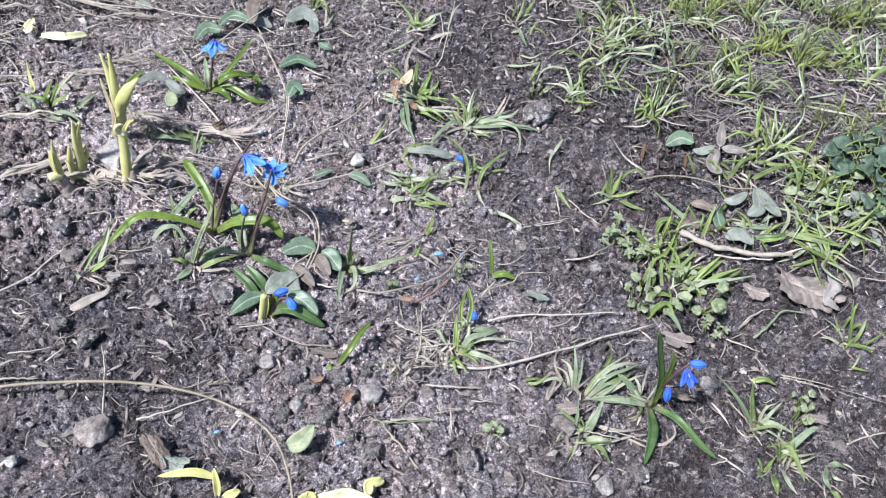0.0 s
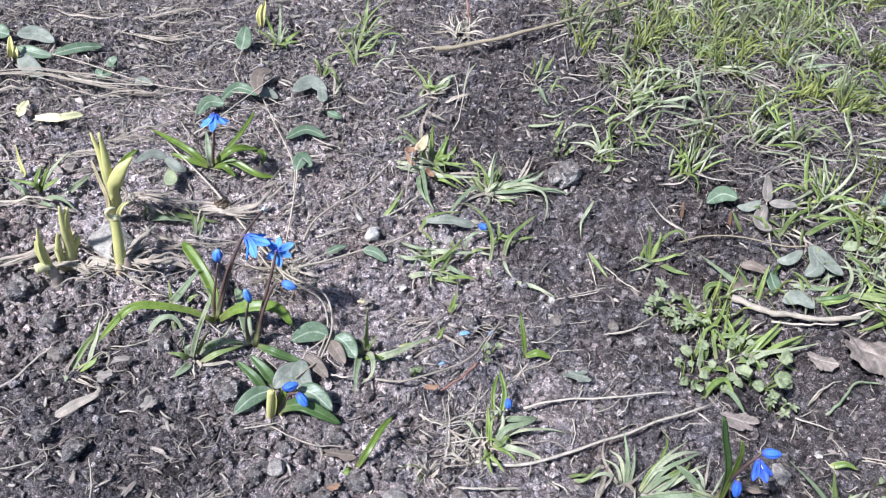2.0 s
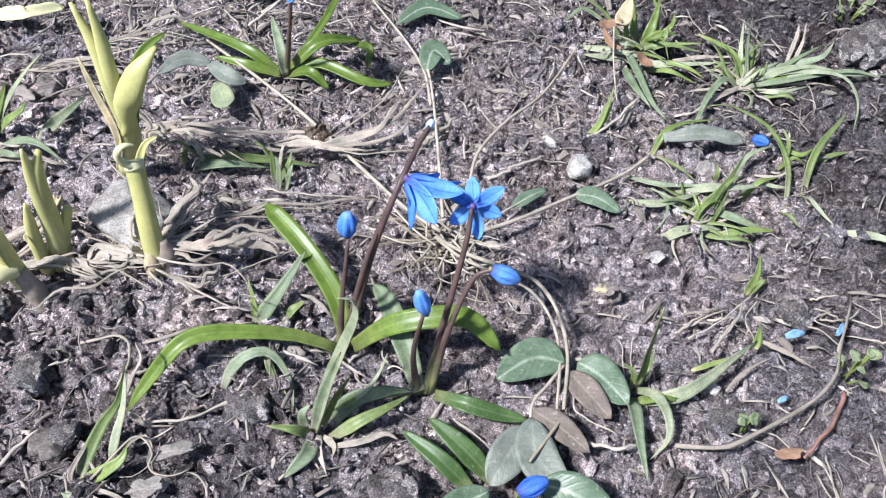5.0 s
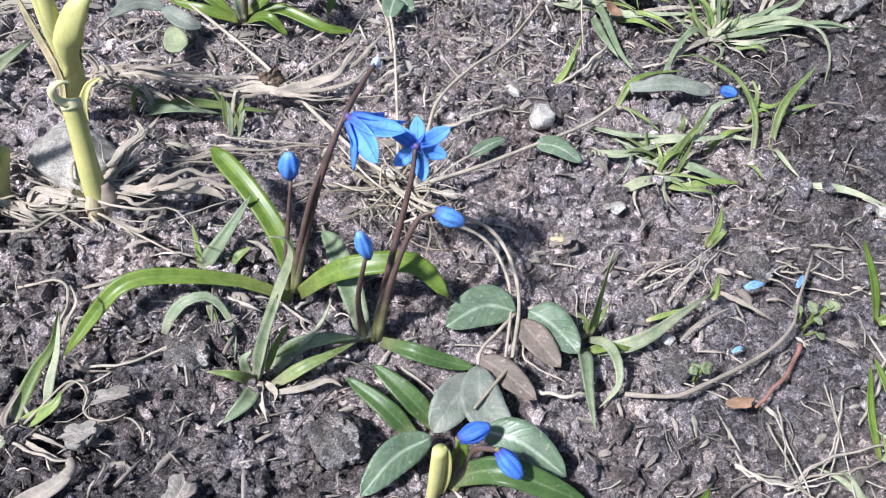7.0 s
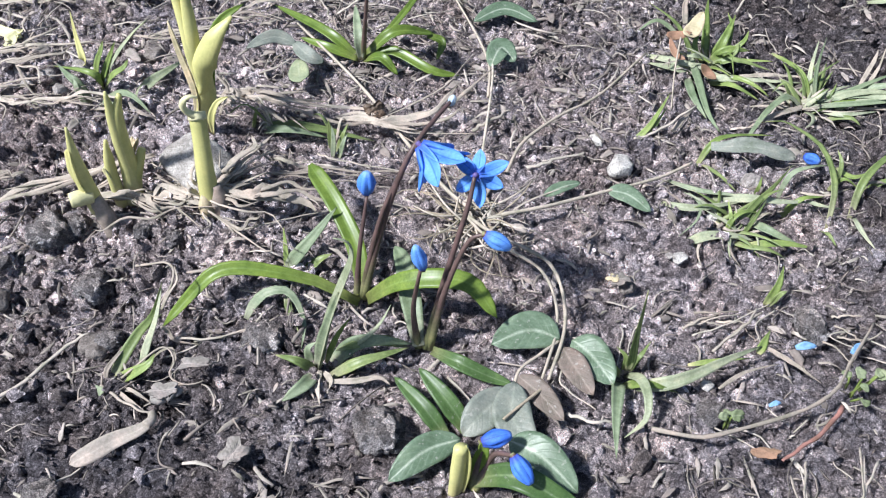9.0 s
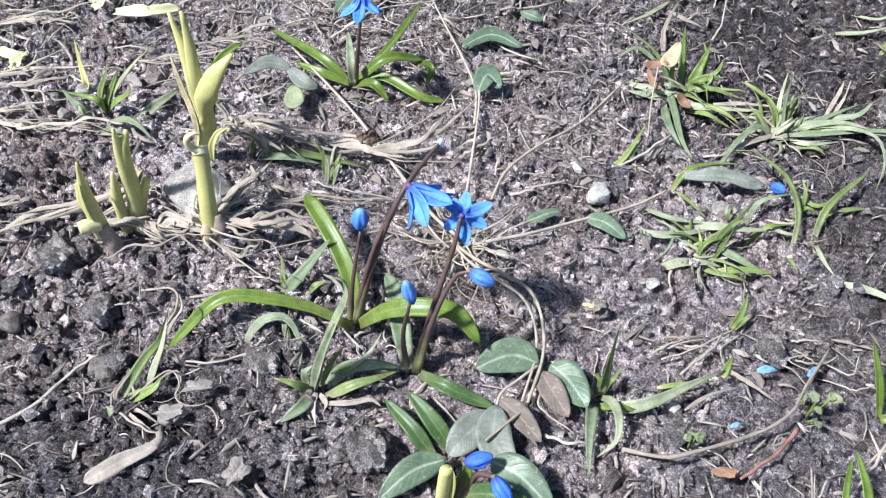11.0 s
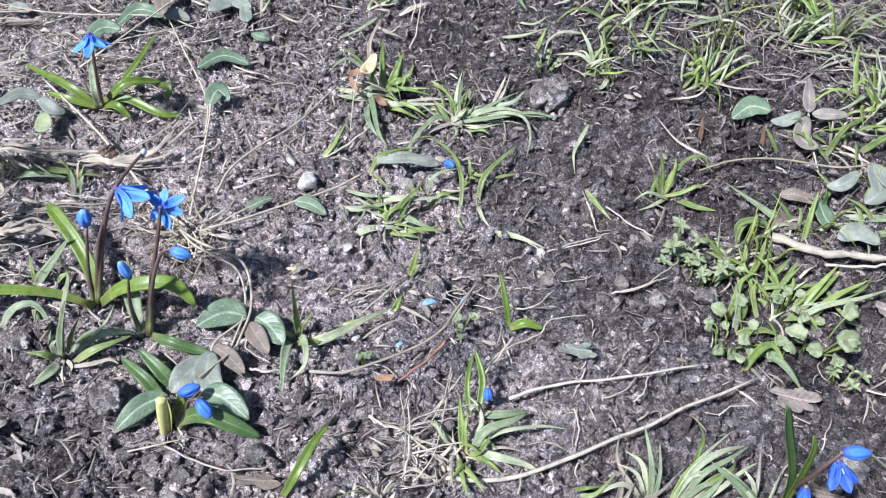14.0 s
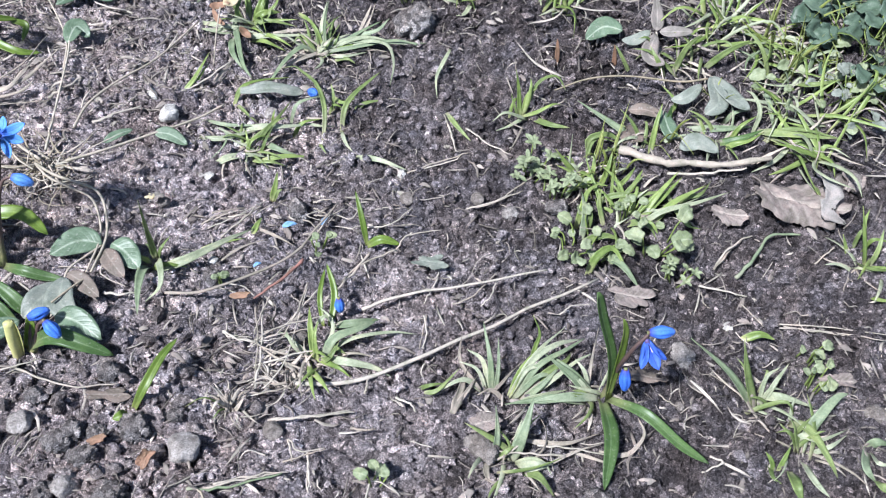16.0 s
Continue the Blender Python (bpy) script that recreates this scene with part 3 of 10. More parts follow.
def scatter_crumbs():
    """Loose crumbs and grains, thick in patches, sparse on the trodden parts."""
    rng = np.random.default_rng(4)
    for n, least, most, power, fine in ((150000, 0.0003, 0.0011, 1.7, False), (38000, 0.0006, 0.0027, 2.6, True)):
        x, y = rng.uniform(-0.33, 0.56, n), rng.uniform(-0.19, 0.46, n)
        thick = lattice(x, y, 13, 3) * 0.8 + lattice(x, y, 45, 22) * 0.5
        keep = rng.random(n) < np.clip((thick - 0.3) * 1.7, 0.42 if not fine else np.clip(0.15 + 2.0 * x, 0.15, 0.6), 1)
        x, y = x[keep], y[keep]
        size = least + (most - least) * rng.random(len(x)) ** power
        name = "soil_crumbs" if fine else "soil_grains"
        me = lumps_mesh(name, np.stack([x, y, size], -1), 5, 0.44, fine)
        me.materials.append(CRUMB)
        tagged(new(name, me), "loose %s of dark grey-brown soil" % ("crumbs" if fine else "grains"), "soil crumbs", kind="stuff")


scatter_crumbs()


def heap_crumbs():
    """Coarse crumbs where the soil was dug over."""
    rng = np.random.default_rng(14)
    spots = [(-0.13, 0.02, 0.03, 190), (-0.06, 0.025, 0.025, 70), (0.05, -0.085, 0.03, 200), (0.02, -0.06, 0.02, 50), (-0.16, 0.11, 0.025, 220), (0.10, -0.10, 0.03, 120), (0.30, -0.06, 0.05, 160), (0.20, 0.22, 0.05, 170), (0.26, 0.06, 0.05, 220), (-0.02, 0.03, 0.03, 40), (0.3, 0.13, 0.05, 150)]
    x = np.concatenate([rng.normal(a, s, n) for a, b, s, n in spots])
    y = np.concatenate([rng.normal(b, s, n) for a, b, s, n in spots])
    size = 0.0011 + 0.0032 * rng.random(len(x)) ** 3.5
    near = np.nonzero((x > -0.2) & (x < 0.14) & (y > -0.14) & (y < 0.06) & (size > 0.0012))[0][:300]
    rest = np.ones(len(x), bool)
    rest[near] = False
    kinds = []
    for k in range(24):
        r = 0.0012 + 0.003 * (k / 23) ** 1.6
        me = lumps_mesh("soil_lump", [(0.0, 0.0, r)], 200 + k, 0.34, True)
        me.transform(Matrix.Translation((0, 0, -lie(0, 0) - float(relief(np.zeros(1), np.zeros(1))[0]) - r * 0.3)))
        me.materials.append(LUMP)
        kinds.append((r, me))
    for k in near:
        r, me = min(kinds, key=lambda q: abs(q[0] - size[k]) + 0.0004 * rng.random())
        ob = new("soil_lump", me)
        ob.parent = GROUND
        ob.matrix_basis = Matrix.Translation((x[k], y[k], ground(x[k], y[k]) + r * 0.3)) @ Matrix.Rotation(rng.random() * 6.28, 4, "Z") @ Matrix.Rotation(rng.normal() * 0.4, 4, "X")
    x, y, size = x[rest], y[rest], size[rest]
    me = lumps_mesh("soil_lumps", np.stack([x, y, size], -1), 15, 0.34, True)
    me.materials.append(CRUMB)
    tagged(new("soil_lumps", me), "coarse dry lumps of dug garden soil", "soil lumps", kind="stuff")


heap_crumbs()

# ---- kinds of things; places are x, y and the height above the smooth ground ----
dice = random.Random(11)


def squill(x, y, label):
    return thing("squill_plant", x, y, label, "flower", "blue squills in the bed", z=lie(x, y))


def leaf(p, points, width, mat=None, label="", shape=shape_squill, fold=0.3, twist=0.0, **kw):
    return blade("leaf", clear(on(points)), width, mat or SCILLA_LEAF, p, label, shape=shape, fold=fold, twist=twist, n=14, rows=7, thick=0.0005, **kw)


def stem(p, points, r=0.0009, mat=None):
    return tube("stem", on(points), r, r, mat or STEM, p, n=14, sides=8, radii=(r * 1.8, r * 1.3, r, r * 0.85, r * 0.65))


def frame_of(axis):
    a = Vector(axis).normalized()
    b = a.cross(Vector((0.2, 0.9, 0.35))).normalized()
    return a, b, a.cross(b)


def open_flower(p, place, axis, length=0.011, spread=60, turn=0.0, mat=None):
    """Six petals round an axis, with stamens and a style."""
    c = on([place])[0]
    a, b, d = frame_of(axis)
    holder = new("flower")
    holder.empty_display_size = 0.005
    holder.parent = p
    holder.matrix_parent_inverse = parent_world(p).inverted()
    holder.location = c
    tagged(holder, "bright blue six-petalled flower")
    for k in range(6):
        t = turn + k * math.pi / 3 + dice.uniform(-0.12, 0.12)
        out = b * math.cos(t) + d * math.sin(t)
        s = radians(spread + dice.uniform(-9, 9))
        l = length * dice.uniform(0.92, 1.06) * (1.0 if k % 2 else 0.95)
        p0, p1 = c + out * 0.0006, c + (a * math.cos(s * 0.7) + out * math.sin(s * 0.7)) * l * 0.45
        p2 = p1 + (a * math.cos(s) + out * math.sin(s)) * l * 0.35
        p3 = p2 + (a * math.cos(s * 1.2) + out * math.sin(s * 1.2)) * l * 0.25
        blade("petal", [p0, p1, p2, p3], length * 0.43, mat or PETAL, holder, shape=shape_petal, ref=tuple(a * -0.9 + out * 0.05), fold=0.3, n=9, rows=7, thick=0.0003, twist=dice.uniform(-0.2, 0.2))
    for k in range(6):
        t = turn + 0.5 + k * math.pi / 3
        out = b * math.cos(t) + d * math.sin(t)
        tube("stamen", [c, c + a * length * 0.25 + out * 0.001, c + a * length * 0.5 + out * 0.0016], 0.0003, 0.00045, STAMEN, holder, n=4, sides=5)
    tube("cup", [c - a * 0.0012, c, c + a * 0.002], 0.0007, 0.0012, CUP, holder, "dark flower base", n=4, sides=8)
    return holder


def bud(p, place, axis, length=0.008, mat=None, label="closed deep blue bud", girth=0.28):
    """A closed bud: six ridges that meet at the tip. The place is its middle."""
    c = on([place])[0]
    a, b, d = frame_of(axis)
    verts, uvs, faces, n, sides = [], [], [], 12, 30
    for k in range(n + 1):
        s = k / n
        r = length * girth * (math.sin(math.pi * (0.1 + 0.86 * s ** 1.05)) ** 0.6) + 0.0001
        for q in range(sides):
            t = 2 * math.pi * q / sides
            rr = r * (0.84 + 0.2 * abs(math.sin(3 * t)) ** 0.6 + 0.05 * math.sin(9 * s + 6 * t))
            verts.append(c + a * (s - 0.5) * length + (b * math.cos(t) + d * math.sin(t)) * rr)
            uvs.append((0.5 + 0.5 * abs(math.sin(3 * t)), s))
    for k in range(n):
        for q in range(sides):
            i, j = k * sides + q, k * sides + (q + 1) % sides
            faces.append((i, j, j + sides, i + sides))
    faces.append(tuple(range(sides))[::-1])
    faces.append(tuple(n * sides + q for q in range(sides)))
    ob = part("bud", mesh_of("bud", verts, faces, uvs), mat or BUD, p, label)
    tip = c - a * length * 0.5
    tube("collar", [tip - a * 0.0008, tip + a * 0.0009], 0.0007, length * 0.13, STEM, ob, n=2, sides=8)
    return ob


def grass_tuft(x, y, label, blades, width=0.003, mat=None, group="grass tufts on bare soil", category="grass"):
    p = thing("grass_tuft", x, y, label, category, group, z=lie(x, y))
    for points in blades:
        w = width
        if not isinstance(points[-1], tuple):
            w, points = points[-1] / 1000, points[:-1]
        pts = on(points)
        pts[0].z = min(pts[0].z, ground(pts[0].x, pts[0].y) - 0.001)
        for q in pts[1:]:
            q.z = max(q.z, ground(q.x, q.y) + 0.0012)
        blade("blade", pts, w * dice.uniform(0.85, 1.1), mat or GRASS, p, n=10, rows=5, fold=dice.uniform(0.2, 0.5), twist=dice.uniform(-0.9, 0.9))
    for k in range(5):
        t, r, h = dice.uniform(0, 6.283), dice.uniform(0.006, 0.02), dice.uniform(0.003, 0.012)
        pts = on([(x, y, -0.001), (x + math.cos(t) * r * 0.5, y + math.sin(t) * r * 0.5, h), (x + math.cos(t) * r, y + math.sin(t) * r, h * 0.6)])
        blade("blade", clear(pts, 0.001), dice.uniform(0.0008, 0.0017), STRAW if k < 3 else GRASS, p, "" if k > 2 else "dry straw-coloured blade", n=8, rows=3, fold=0.4, twist=dice.uniform(-1.5, 1.5))
    return p


def tuft(x, y, label, blades, group="grass tufts on bare soil", extra=True):
    """A tuft whose blades each have a material, a width in millimetres and their own line."""
    p = thing("grass_tuft", x, y, label, "grass", group, z=lie(x, y))
    for mat, width, *points in blades:
        pts = on(points)
        if points[0][2] <= 0:
            pts[0].z = min(pts[0].z, ground(pts[0].x, pts[0].y) - 0.001)
        for q in pts[1:]:
            q.z = max(q.z, ground(q.x, q.y) + 0.0012)
        dry = mat is STRIP or mat is STRAW
        blade("blade", pts, width / 1000 * dice.uniform(0.9, 1.08), mat, p, "dry straw-coloured blade" if dry else "", n=12, rows=5, fold=dice.uniform(0.2, 0.5), twist=dice.uniform(-0.7, 0.7) * (2 if dry else 1), wave=0.06 if dry else 0.02, torn=0.3 if dry else 0.06)
    many = len(blades)
    if many > 5 and extra:
        sprigs(p, x, y, many // 2, 0.02, 0.011, 0.0026, LUSH if blades[0][0] is LUSH else GRASS, many * 7 + int(x * 9000), crook=0.1)
        sprigs(p, x, y, many // 2, 0.022, 0.006, 0.0017, STRIP, many * 11 + int(x * 9000))
        sprigs(p, x, y, many // 3, 0.02, 0.009, 0.0024, PALE_BLADE, many * 13 + int(x * 9000), crook=0.1)
    return p


def sprigs(p, x, y, count, reach, height, width, mat, seed, crook=0.16):
    """Further narrow, crooked blades that lean out of a tuft's foot, more to one side than to the other."""
    rng = random.Random(seed)
    lean = rng.uniform(0, 6.283)
    for k in range(count):
        t = lean + rng.gauss(0, 1.3)
        r, h = reach * rng.uniform(0.45, 1.25), height * rng.uniform(0.25, 1.15)
        bx, by = x + rng.gauss(0, reach * 0.2), y + rng.gauss(0, reach * 0.2)
        side = rng.gauss(0, crook) * r
        flop = rng.random()

        def at(f, up):
            w = side * math.sin(f * 3.1)
            return (bx + math.cos(t) * r * f - math.sin(t) * w, by + math.sin(t) * r * f + math.cos(t) * w, up)
        pts = [at(0, -0.001), at(0.35, h * 0.5), at(0.7, h * rng.uniform(0.75, 1.0)), at(1.0, h * (0.35 if flop < 0.35 else 1.05))]
        blade("blade", clear(on(pts), 0.001), width * rng.uniform(0.5, 1.0), mat, p, n=9, rows=3, fold=0.35, twist=rng.uniform(-1.6, 1.6) * (1.0 if mat is STRIP or mat is STRAW else 0.4))


def straw(points, r=0.0008, mat=None, label="thin dry beige straw lying on the soil", name="dry_straw", category="straw", lift=0.001, flat=0.6, knobs=0.12):
    line = curve_through(on(points, lift), 10)
    for q in line:
        q.z = max(q.z, ground(q.x, q.y) + r * 0.4)
    thin = 0.72 if name == "dry_straw" else 1.0
    for q in line[1:-1]:
        q.x, q.y = q.x + dice.gauss(0, r * 0.35), q.y + dice.gauss(0, r * 0.35)
    ob = part(name, mesh_of(name, *tube_data(line, r * thin, r * 0.6 * thin, n=20, sides=6, flat=flat, knobs=knobs * 1.6)), mat or STRAW)
    return tagged(ob, label, category, "dry straws on the soil" if name == "dry_straw" else "")


def husk_strip(points, width, label="bleached dry leaf strip curled on the soil", mat=None, fold=0.5, twist=1.2, lift=0.001):
    """A shrunken strap of dead leaf with loose fibres beside it."""
    line = curve_through(on(points, lift), 6)
    loose = 0.0012 if not mat else 0.0006
    for q in line:
        q.x, q.y = q.x + dice.gauss(0, loose), q.y + dice.gauss(0, loose)
        q.z = max(q.z, ground(q.x, q.y) + 0.0015) + (dice.uniform(0, 0.002) if not mat else 0)
    x, y = points[0][0], points[0][1]
    p = thing("dry_leaf_strip", x, y, label, "dead leaf", "bleached leaf strips" if not mat else "", z=lie(x, y))
    blade("strip", line, width * (0.42 if not mat else 1), mat or STRIP, p, shape=shape_shred if not mat else shape_strap, n=26, rows=5, fold=fold * dice.uniform(0.1, 0.5) if not mat else fold, twist=twist * dice.uniform(-0.35, 0.35), wave=0.06, torn=0.75 if not mat else 0.12)
    for k in range(0 if mat else 6):
        side = Vector((dice.gauss(0, 0.0042), dice.gauss(0, 0.0042), 0))
        a, b = dice.randint(0, 2), dice.randint(4, 7)
        bent = clear([q + side * (0.2 + 0.5 * f * dice.uniform(0.6, 1.4)) for f, q in enumerate(line[a:b])], 0.001)
        blade("fibre", bent, width * dice.uniform(0.07, 0.26), STRIP, p, shape=shape_shred, n=14, rows=3, fold=0.2, twist=dice.uniform(-1, 1), torn=0.6)
    return p


def stone(place, size, label, mat, name="stone", seed=1, squash=0.75, rough=0.22, stretch=1.0, turn=0.0, category="stone", group="stones in the soil"):
    """A worn irregular stone that sits a little way in the soil."""
    x, y = place[0], place[1]
    rng = random.Random(seed)
    bm = bmesh.new()
    bmesh.ops.create_icosphere(bm, subdivisions=4, radius=1)
    off = Vector((rng.uniform(0, 50), rng.uniform(0, 50), rng.uniform(0, 50)))
    cuts = [(Vector((rng.gauss(0, 1), rng.gauss(0, 1), rng.gauss(0, 1))).normalized(), rng.uniform(0.62, 0.9)) for k in range(9)]
    for v in bm.verts:
        d = v.co.normalized()
        k = 1 + rough * noise.noise(d * 1.6 + off) + rough * 0.5 * noise.noise(d * 4 + off) + rough * 0.25 * noise.noise(d * 11 + off)
        for c, deep in cuts:
            if d.dot(c) > 0.3:
                k = min(k, deep / d.dot(c) + 0.05 * noise.noise(d * 7 + off))
        if rough > 0.4:
            k += 0.2 * abs(noise.noise(d * 5 + off)) + 0.16 * noise.noise(d * 9 + off) + 0.12 * noise.noise(d * 19 + off)
        v.co = Vector((d.x * k * stretch, d.y * k, d.z * k * squash)) * size
    bmesh.ops.rotate(bm, verts=bm.verts, matrix=Matrix.Rotation(turn, 3, "Z"))
    me = bpy.data.meshes.new(name)
    bm.to_mesh(me)
    bm.free()
    me.polygons.foreach_set("use_smooth", [True] * len(me.polygons))
    ob = part(name, me, mat)
    ob.location = (x, y, lie(x, y) + size * squash * 0.3)
    return tagged(ob, label, category, group)


def vine(x, y, label, name="periwinkle_runner", category="vine"):
    return thing(name, x, y, label, category, "periwinkle runners", z=lie(x, y))


def runner(p, points, r=0.0011, mat=None, lift=0.002):
    r *= 0.72
    return tube("runner", on(points, lift), r, r * 0.75, mat or RUNNER, p, n=24, sides=7, knobs=0.15)


def broad_leaf(p, points, width, mat=None, label="", fold=0.12, twist=0.0, wave=0.02, shape=shape_oval):
    """A pointed oval leaf from its stalk to its tip."""
    points = [(a, b, h if k != 1 else h * 0.75) for k, (a, b, h) in enumerate(points)]
    return blade("leaf", clear(on(points, 0.002), 0.0035), width, mat or VINCA, p, label, shape=shape, fold=fold, twist=twist, wave=wave, n=14, rows=9, thick=0.0005)


def shape_scalloped(s):
    return (math.sin(math.pi * min(1, 0.12 + s * 0.86)) ** 0.55) * (1 + 0.09 * math.sin(s * 21))


def round_leaf(p, place, size, mat, tilt, turn, label="", shape=shape_scalloped, wide=0.85):
    """A small round weed leaf with a scalloped edge."""
    c = on([place])[0]
    a = Vector((math.cos(turn), math.sin(turn), tilt))
    a.normalize()
    return blade("leaf", [c, c + a * size * 0.5 + Vector((0, 0, size * 0.1)), c + a * size - Vector((0, 0, size * 0.06))], size * wide, mat, p, label, shape=shape, n=12, rows=7, fold=dice.uniform(0.05, 0.5), twist=dice.uniform(-0.5, 0.5), wave=0.05, thick=0.0004)


def weed(x, y, label, count, reach, size, mat, seed, height=0.012, name="weed", group="small broad-leaved weeds", whorl=0):
    """Stalks that end in single round leaves, or in whorls of narrow ones."""
    p = thing(name, x, y, label, "weed", group, z=lie(x, y))
    rng = random.Random(seed)
    for k in range(count):
        t, r = rng.uniform(0, 6.283), reach * rng.random() ** 0.6
        h = 0.003 + height * rng.random()
        q = (x + r * math.cos(t), y + r * math.sin(t), h)
        tube("stalk", on([(x + rng.gauss(0, reach * 0.12) + r * 0.6 * math.cos(t), y + rng.gauss(0, reach * 0.12) + r * 0.6 * math.sin(t), -0.001), (x + r * 0.85 * math.cos(t), y + r * 0.85 * math.sin(t), h * 0.7), q]), 0.00045, 0.00035, STEM_GREEN, p, n=5, sides=5)
        for w in range(whorl):
            round_leaf(p, q, size * rng.uniform(0.6, 1.2), mat, rng.uniform(-0.1, 0.8), t + w * 6.283 / whorl + rng.gauss(0, 0.25), shape=shape_oval, wide=0.4)
        if not whorl:
            round_leaf(p, q, size * rng.uniform(0.6, 1.2), mat, rng.uniform(-0.3, 0.5), t + rng.gauss(0, 0.7))
    return p


def bank_tuft(x, y, label, count, reach, height, width, mat, seed):
    """A tuft of the bank: broad leaning blades with dry ones at the foot."""
    p = thing("grass_tuft", x, y, label, "grass", "grass tufts on the bank", z=lie(x, y))
    sprigs(p, x, y, count, reach, height, width, mat, seed, crook=0.08)
    sprigs(p, x, y, count // 2 + 2, reach, height * 0.9, width * 0.8, PALE_BLADE if mat is not PALE_BLADE else GRASS, seed + 900, crook=0.12)
    sprigs(p, x, y, count // 3, reach * 0.9, height * 0.5, width * 0.6, STRIP, seed + 500)
    return p


def dead_leaf(place, length, width, turn, label, mat=None, seed=1, lobes=5, curl=0.25, lift=0.003, pitch=0.0):
    """A withered leaf with a torn outline, a pressed-in midrib, wrinkles and curled edges, laid over the soil."""
    rng = random.Random(seed)
    x, y = place[0], place[1]
    rings, sides = 12, 84
    off = Vector((rng.uniform(0, 90), rng.uniform(0, 90), 0))
    verts, uvs, faces, edge = [], [], [], []
    ph = rng.uniform(0, 6)
    for q in range(sides):
        t = 2 * math.pi * q / sides
        ring = Vector((math.cos(t), math.sin(t), 0))
        edge.append(min(1.05, 0.84 + 0.34 * noise.noise(ring * 1.3 + off) + 0.3 * noise.noise(ring * lobes * 0.45 + off) + 0.14 * noise.noise(ring * 7 + off) + rng.uniform(-0.02, 0.02)))
    for layer in (0, 1):
        for k in range(rings + 1):
            f = k / rings
            for q in range(sides):
                t = 2 * math.pi * q / sides
                r = f * (1 + (edge[q] - 1) * f)
                u, v = math.cos(t) * r, math.sin(t) * r
                here = Vector((u, v, 0)) + off
                z = curl * width * (0.3 * f ** 3 * math.sin(2 * t + ph) + 0.2 * noise.noise(here * 2.2) * f + 0.1 * noise.noise(here * 5) - 0.1 * math.exp(-abs(v) * 9)) + 0.0009 * noise.noise(here * 13) * (width / 0.03)
                verts.append(Vector((u * length / 2, v * width / 2, z - layer * 0.0004)))
                uvs.append((0.5 + v / 2, 0.5 + u / 2))
    m = (rings + 1) * sides
    for k in range(rings):
        for q in range(sides):
            a, b = k * sides + q, k * sides + (q + 1) % sides
            faces.append((a, a + sides, b + sides, b))
            faces.append((m + b, m + b + sides, m + a + sides, m + a))
    for q in range(sides):
        a, b = rings * sides + q, rings * sides + (q + 1) % sides
        faces.append((a, m + a, m + b, b))
    ob = part("dead_leaf", mesh_of("dead_leaf", verts, faces, uvs), mat or DEAD)
    ob.matrix_basis = pose(x, y, lie(x, y) + lift + (place[2] if len(place) > 2 else 0), math.degrees(pitch), 0, turn)
    return tagged(ob, label, "dead leaf", "dead leaves on the soil")


def shoot(x, y, label):
    return thing("bulb_shoot", x, y, label, "plant", "pale shoots of bulbs", z=lie(x, y))


def fallen_petal(place, length, turn, label):
    x, y = place[0], place[1]
    c, d = on([place], 0.003)[0], Vector((math.cos(turn), math.sin(turn), 0.1))
    v, f, u = blade_data([c - d * length / 2, c + Vector((0, 0, 0.001)), c + d * length / 2], length * 0.4, shape=shape_petal, fold=0.3, wave=0.12, n=8, rows=5, thick=0.0004)
    ob = part("fallen_petal", mesh_of("fallen_petal", v, f, u), FADED)
    return tagged(ob, label, "petal", "fallen blue petals")

# ---- the things, space by space ----

# two squills that flower side by side
p = squill(-0.0169, 0.0113, "blue squill with an open flower and arching green leaves")
leaf(p, [(-0.0181, 0.0075, 0.001), (-0.032, 0.0081, 0.008), (-0.0489, 0.0066, 0.0115), (-0.0587, 0.0053, 0.012), (-0.0644, 0.0031, 0.0112), (-0.0682, 0.0005, 0.009), (-0.0736, -0.0037, 0.005), (-0.0799, -0.0101, 0.001)], 0.0047, shape=shape_strap)
leaf(p, [(-0.0157, 0.0093, 0.001), (-0.0051, 0.0081, 0.013), (0.008, 0.0069, 0.019), (0.0192, 0.0059, 0.019), (0.0282, -0.0004, 0.012)], 0.0064, fold=0.15, shape=shape_strap)
leaf(p, [(-0.0175, 0.0109, 0.001), (-0.0211, 0.0221, 0.01), (-0.0305, 0.0355, 0.016), (-0.0428, 0.0504, 0.018)], 0.0064, shape=shape_blunt)
stem(p, [(-0.0173, 0.0117, -0.001), (-0.0141, 0.0137, 0.014), (-0.0088, 0.0174, 0.036), (-0.0019, 0.0215, 0.056), (0.004, 0.0341, 0.06), (0.008, 0.0421, 0.0613)], r=0.0009)
stem(p, [(-0.018, 0.0117, -0.001), (-0.0152, 0.0136, 0.014), (-0.01, 0.0163, 0.036), (-0.0023, 0.0222, 0.054), (0.0006, 0.0223, 0.059)], r=0.0008)
open_flower(p, (0.0008, 0.0219, 0.059), (0.72, -0.2, -0.62), 0.0152, 46, 0)
bud(p, (0.008, 0.0421, 0.0613), (0.3, 0.1, 0.9), 0.0036, PALE_BUD, "withered pale flower tip", 0.33)
stem(p, [(-0.0197, 0.0117, -0.001), (-0.0182, 0.0144, 0.018), (-0.0158, 0.0205, 0.037)], r=0.0008)
bud(p, (-0.016, 0.0219, 0.0412), (0.05, 0.1, 0.95), 0.0082, BUD_LIGHT, "half-open azure bud", girth=0.33)
p = squill(0.0063, -0.0048, "blue squill with a star-shaped flower and two closed buds")
leaf(p, [(0.0041, -0.0063, 0.001), (-0, 0.0053, 0.008), (-0.0048, 0.0202, 0.009), (-0.009, 0.0273, 0.009)], 0.007, GRASS_BLUE)
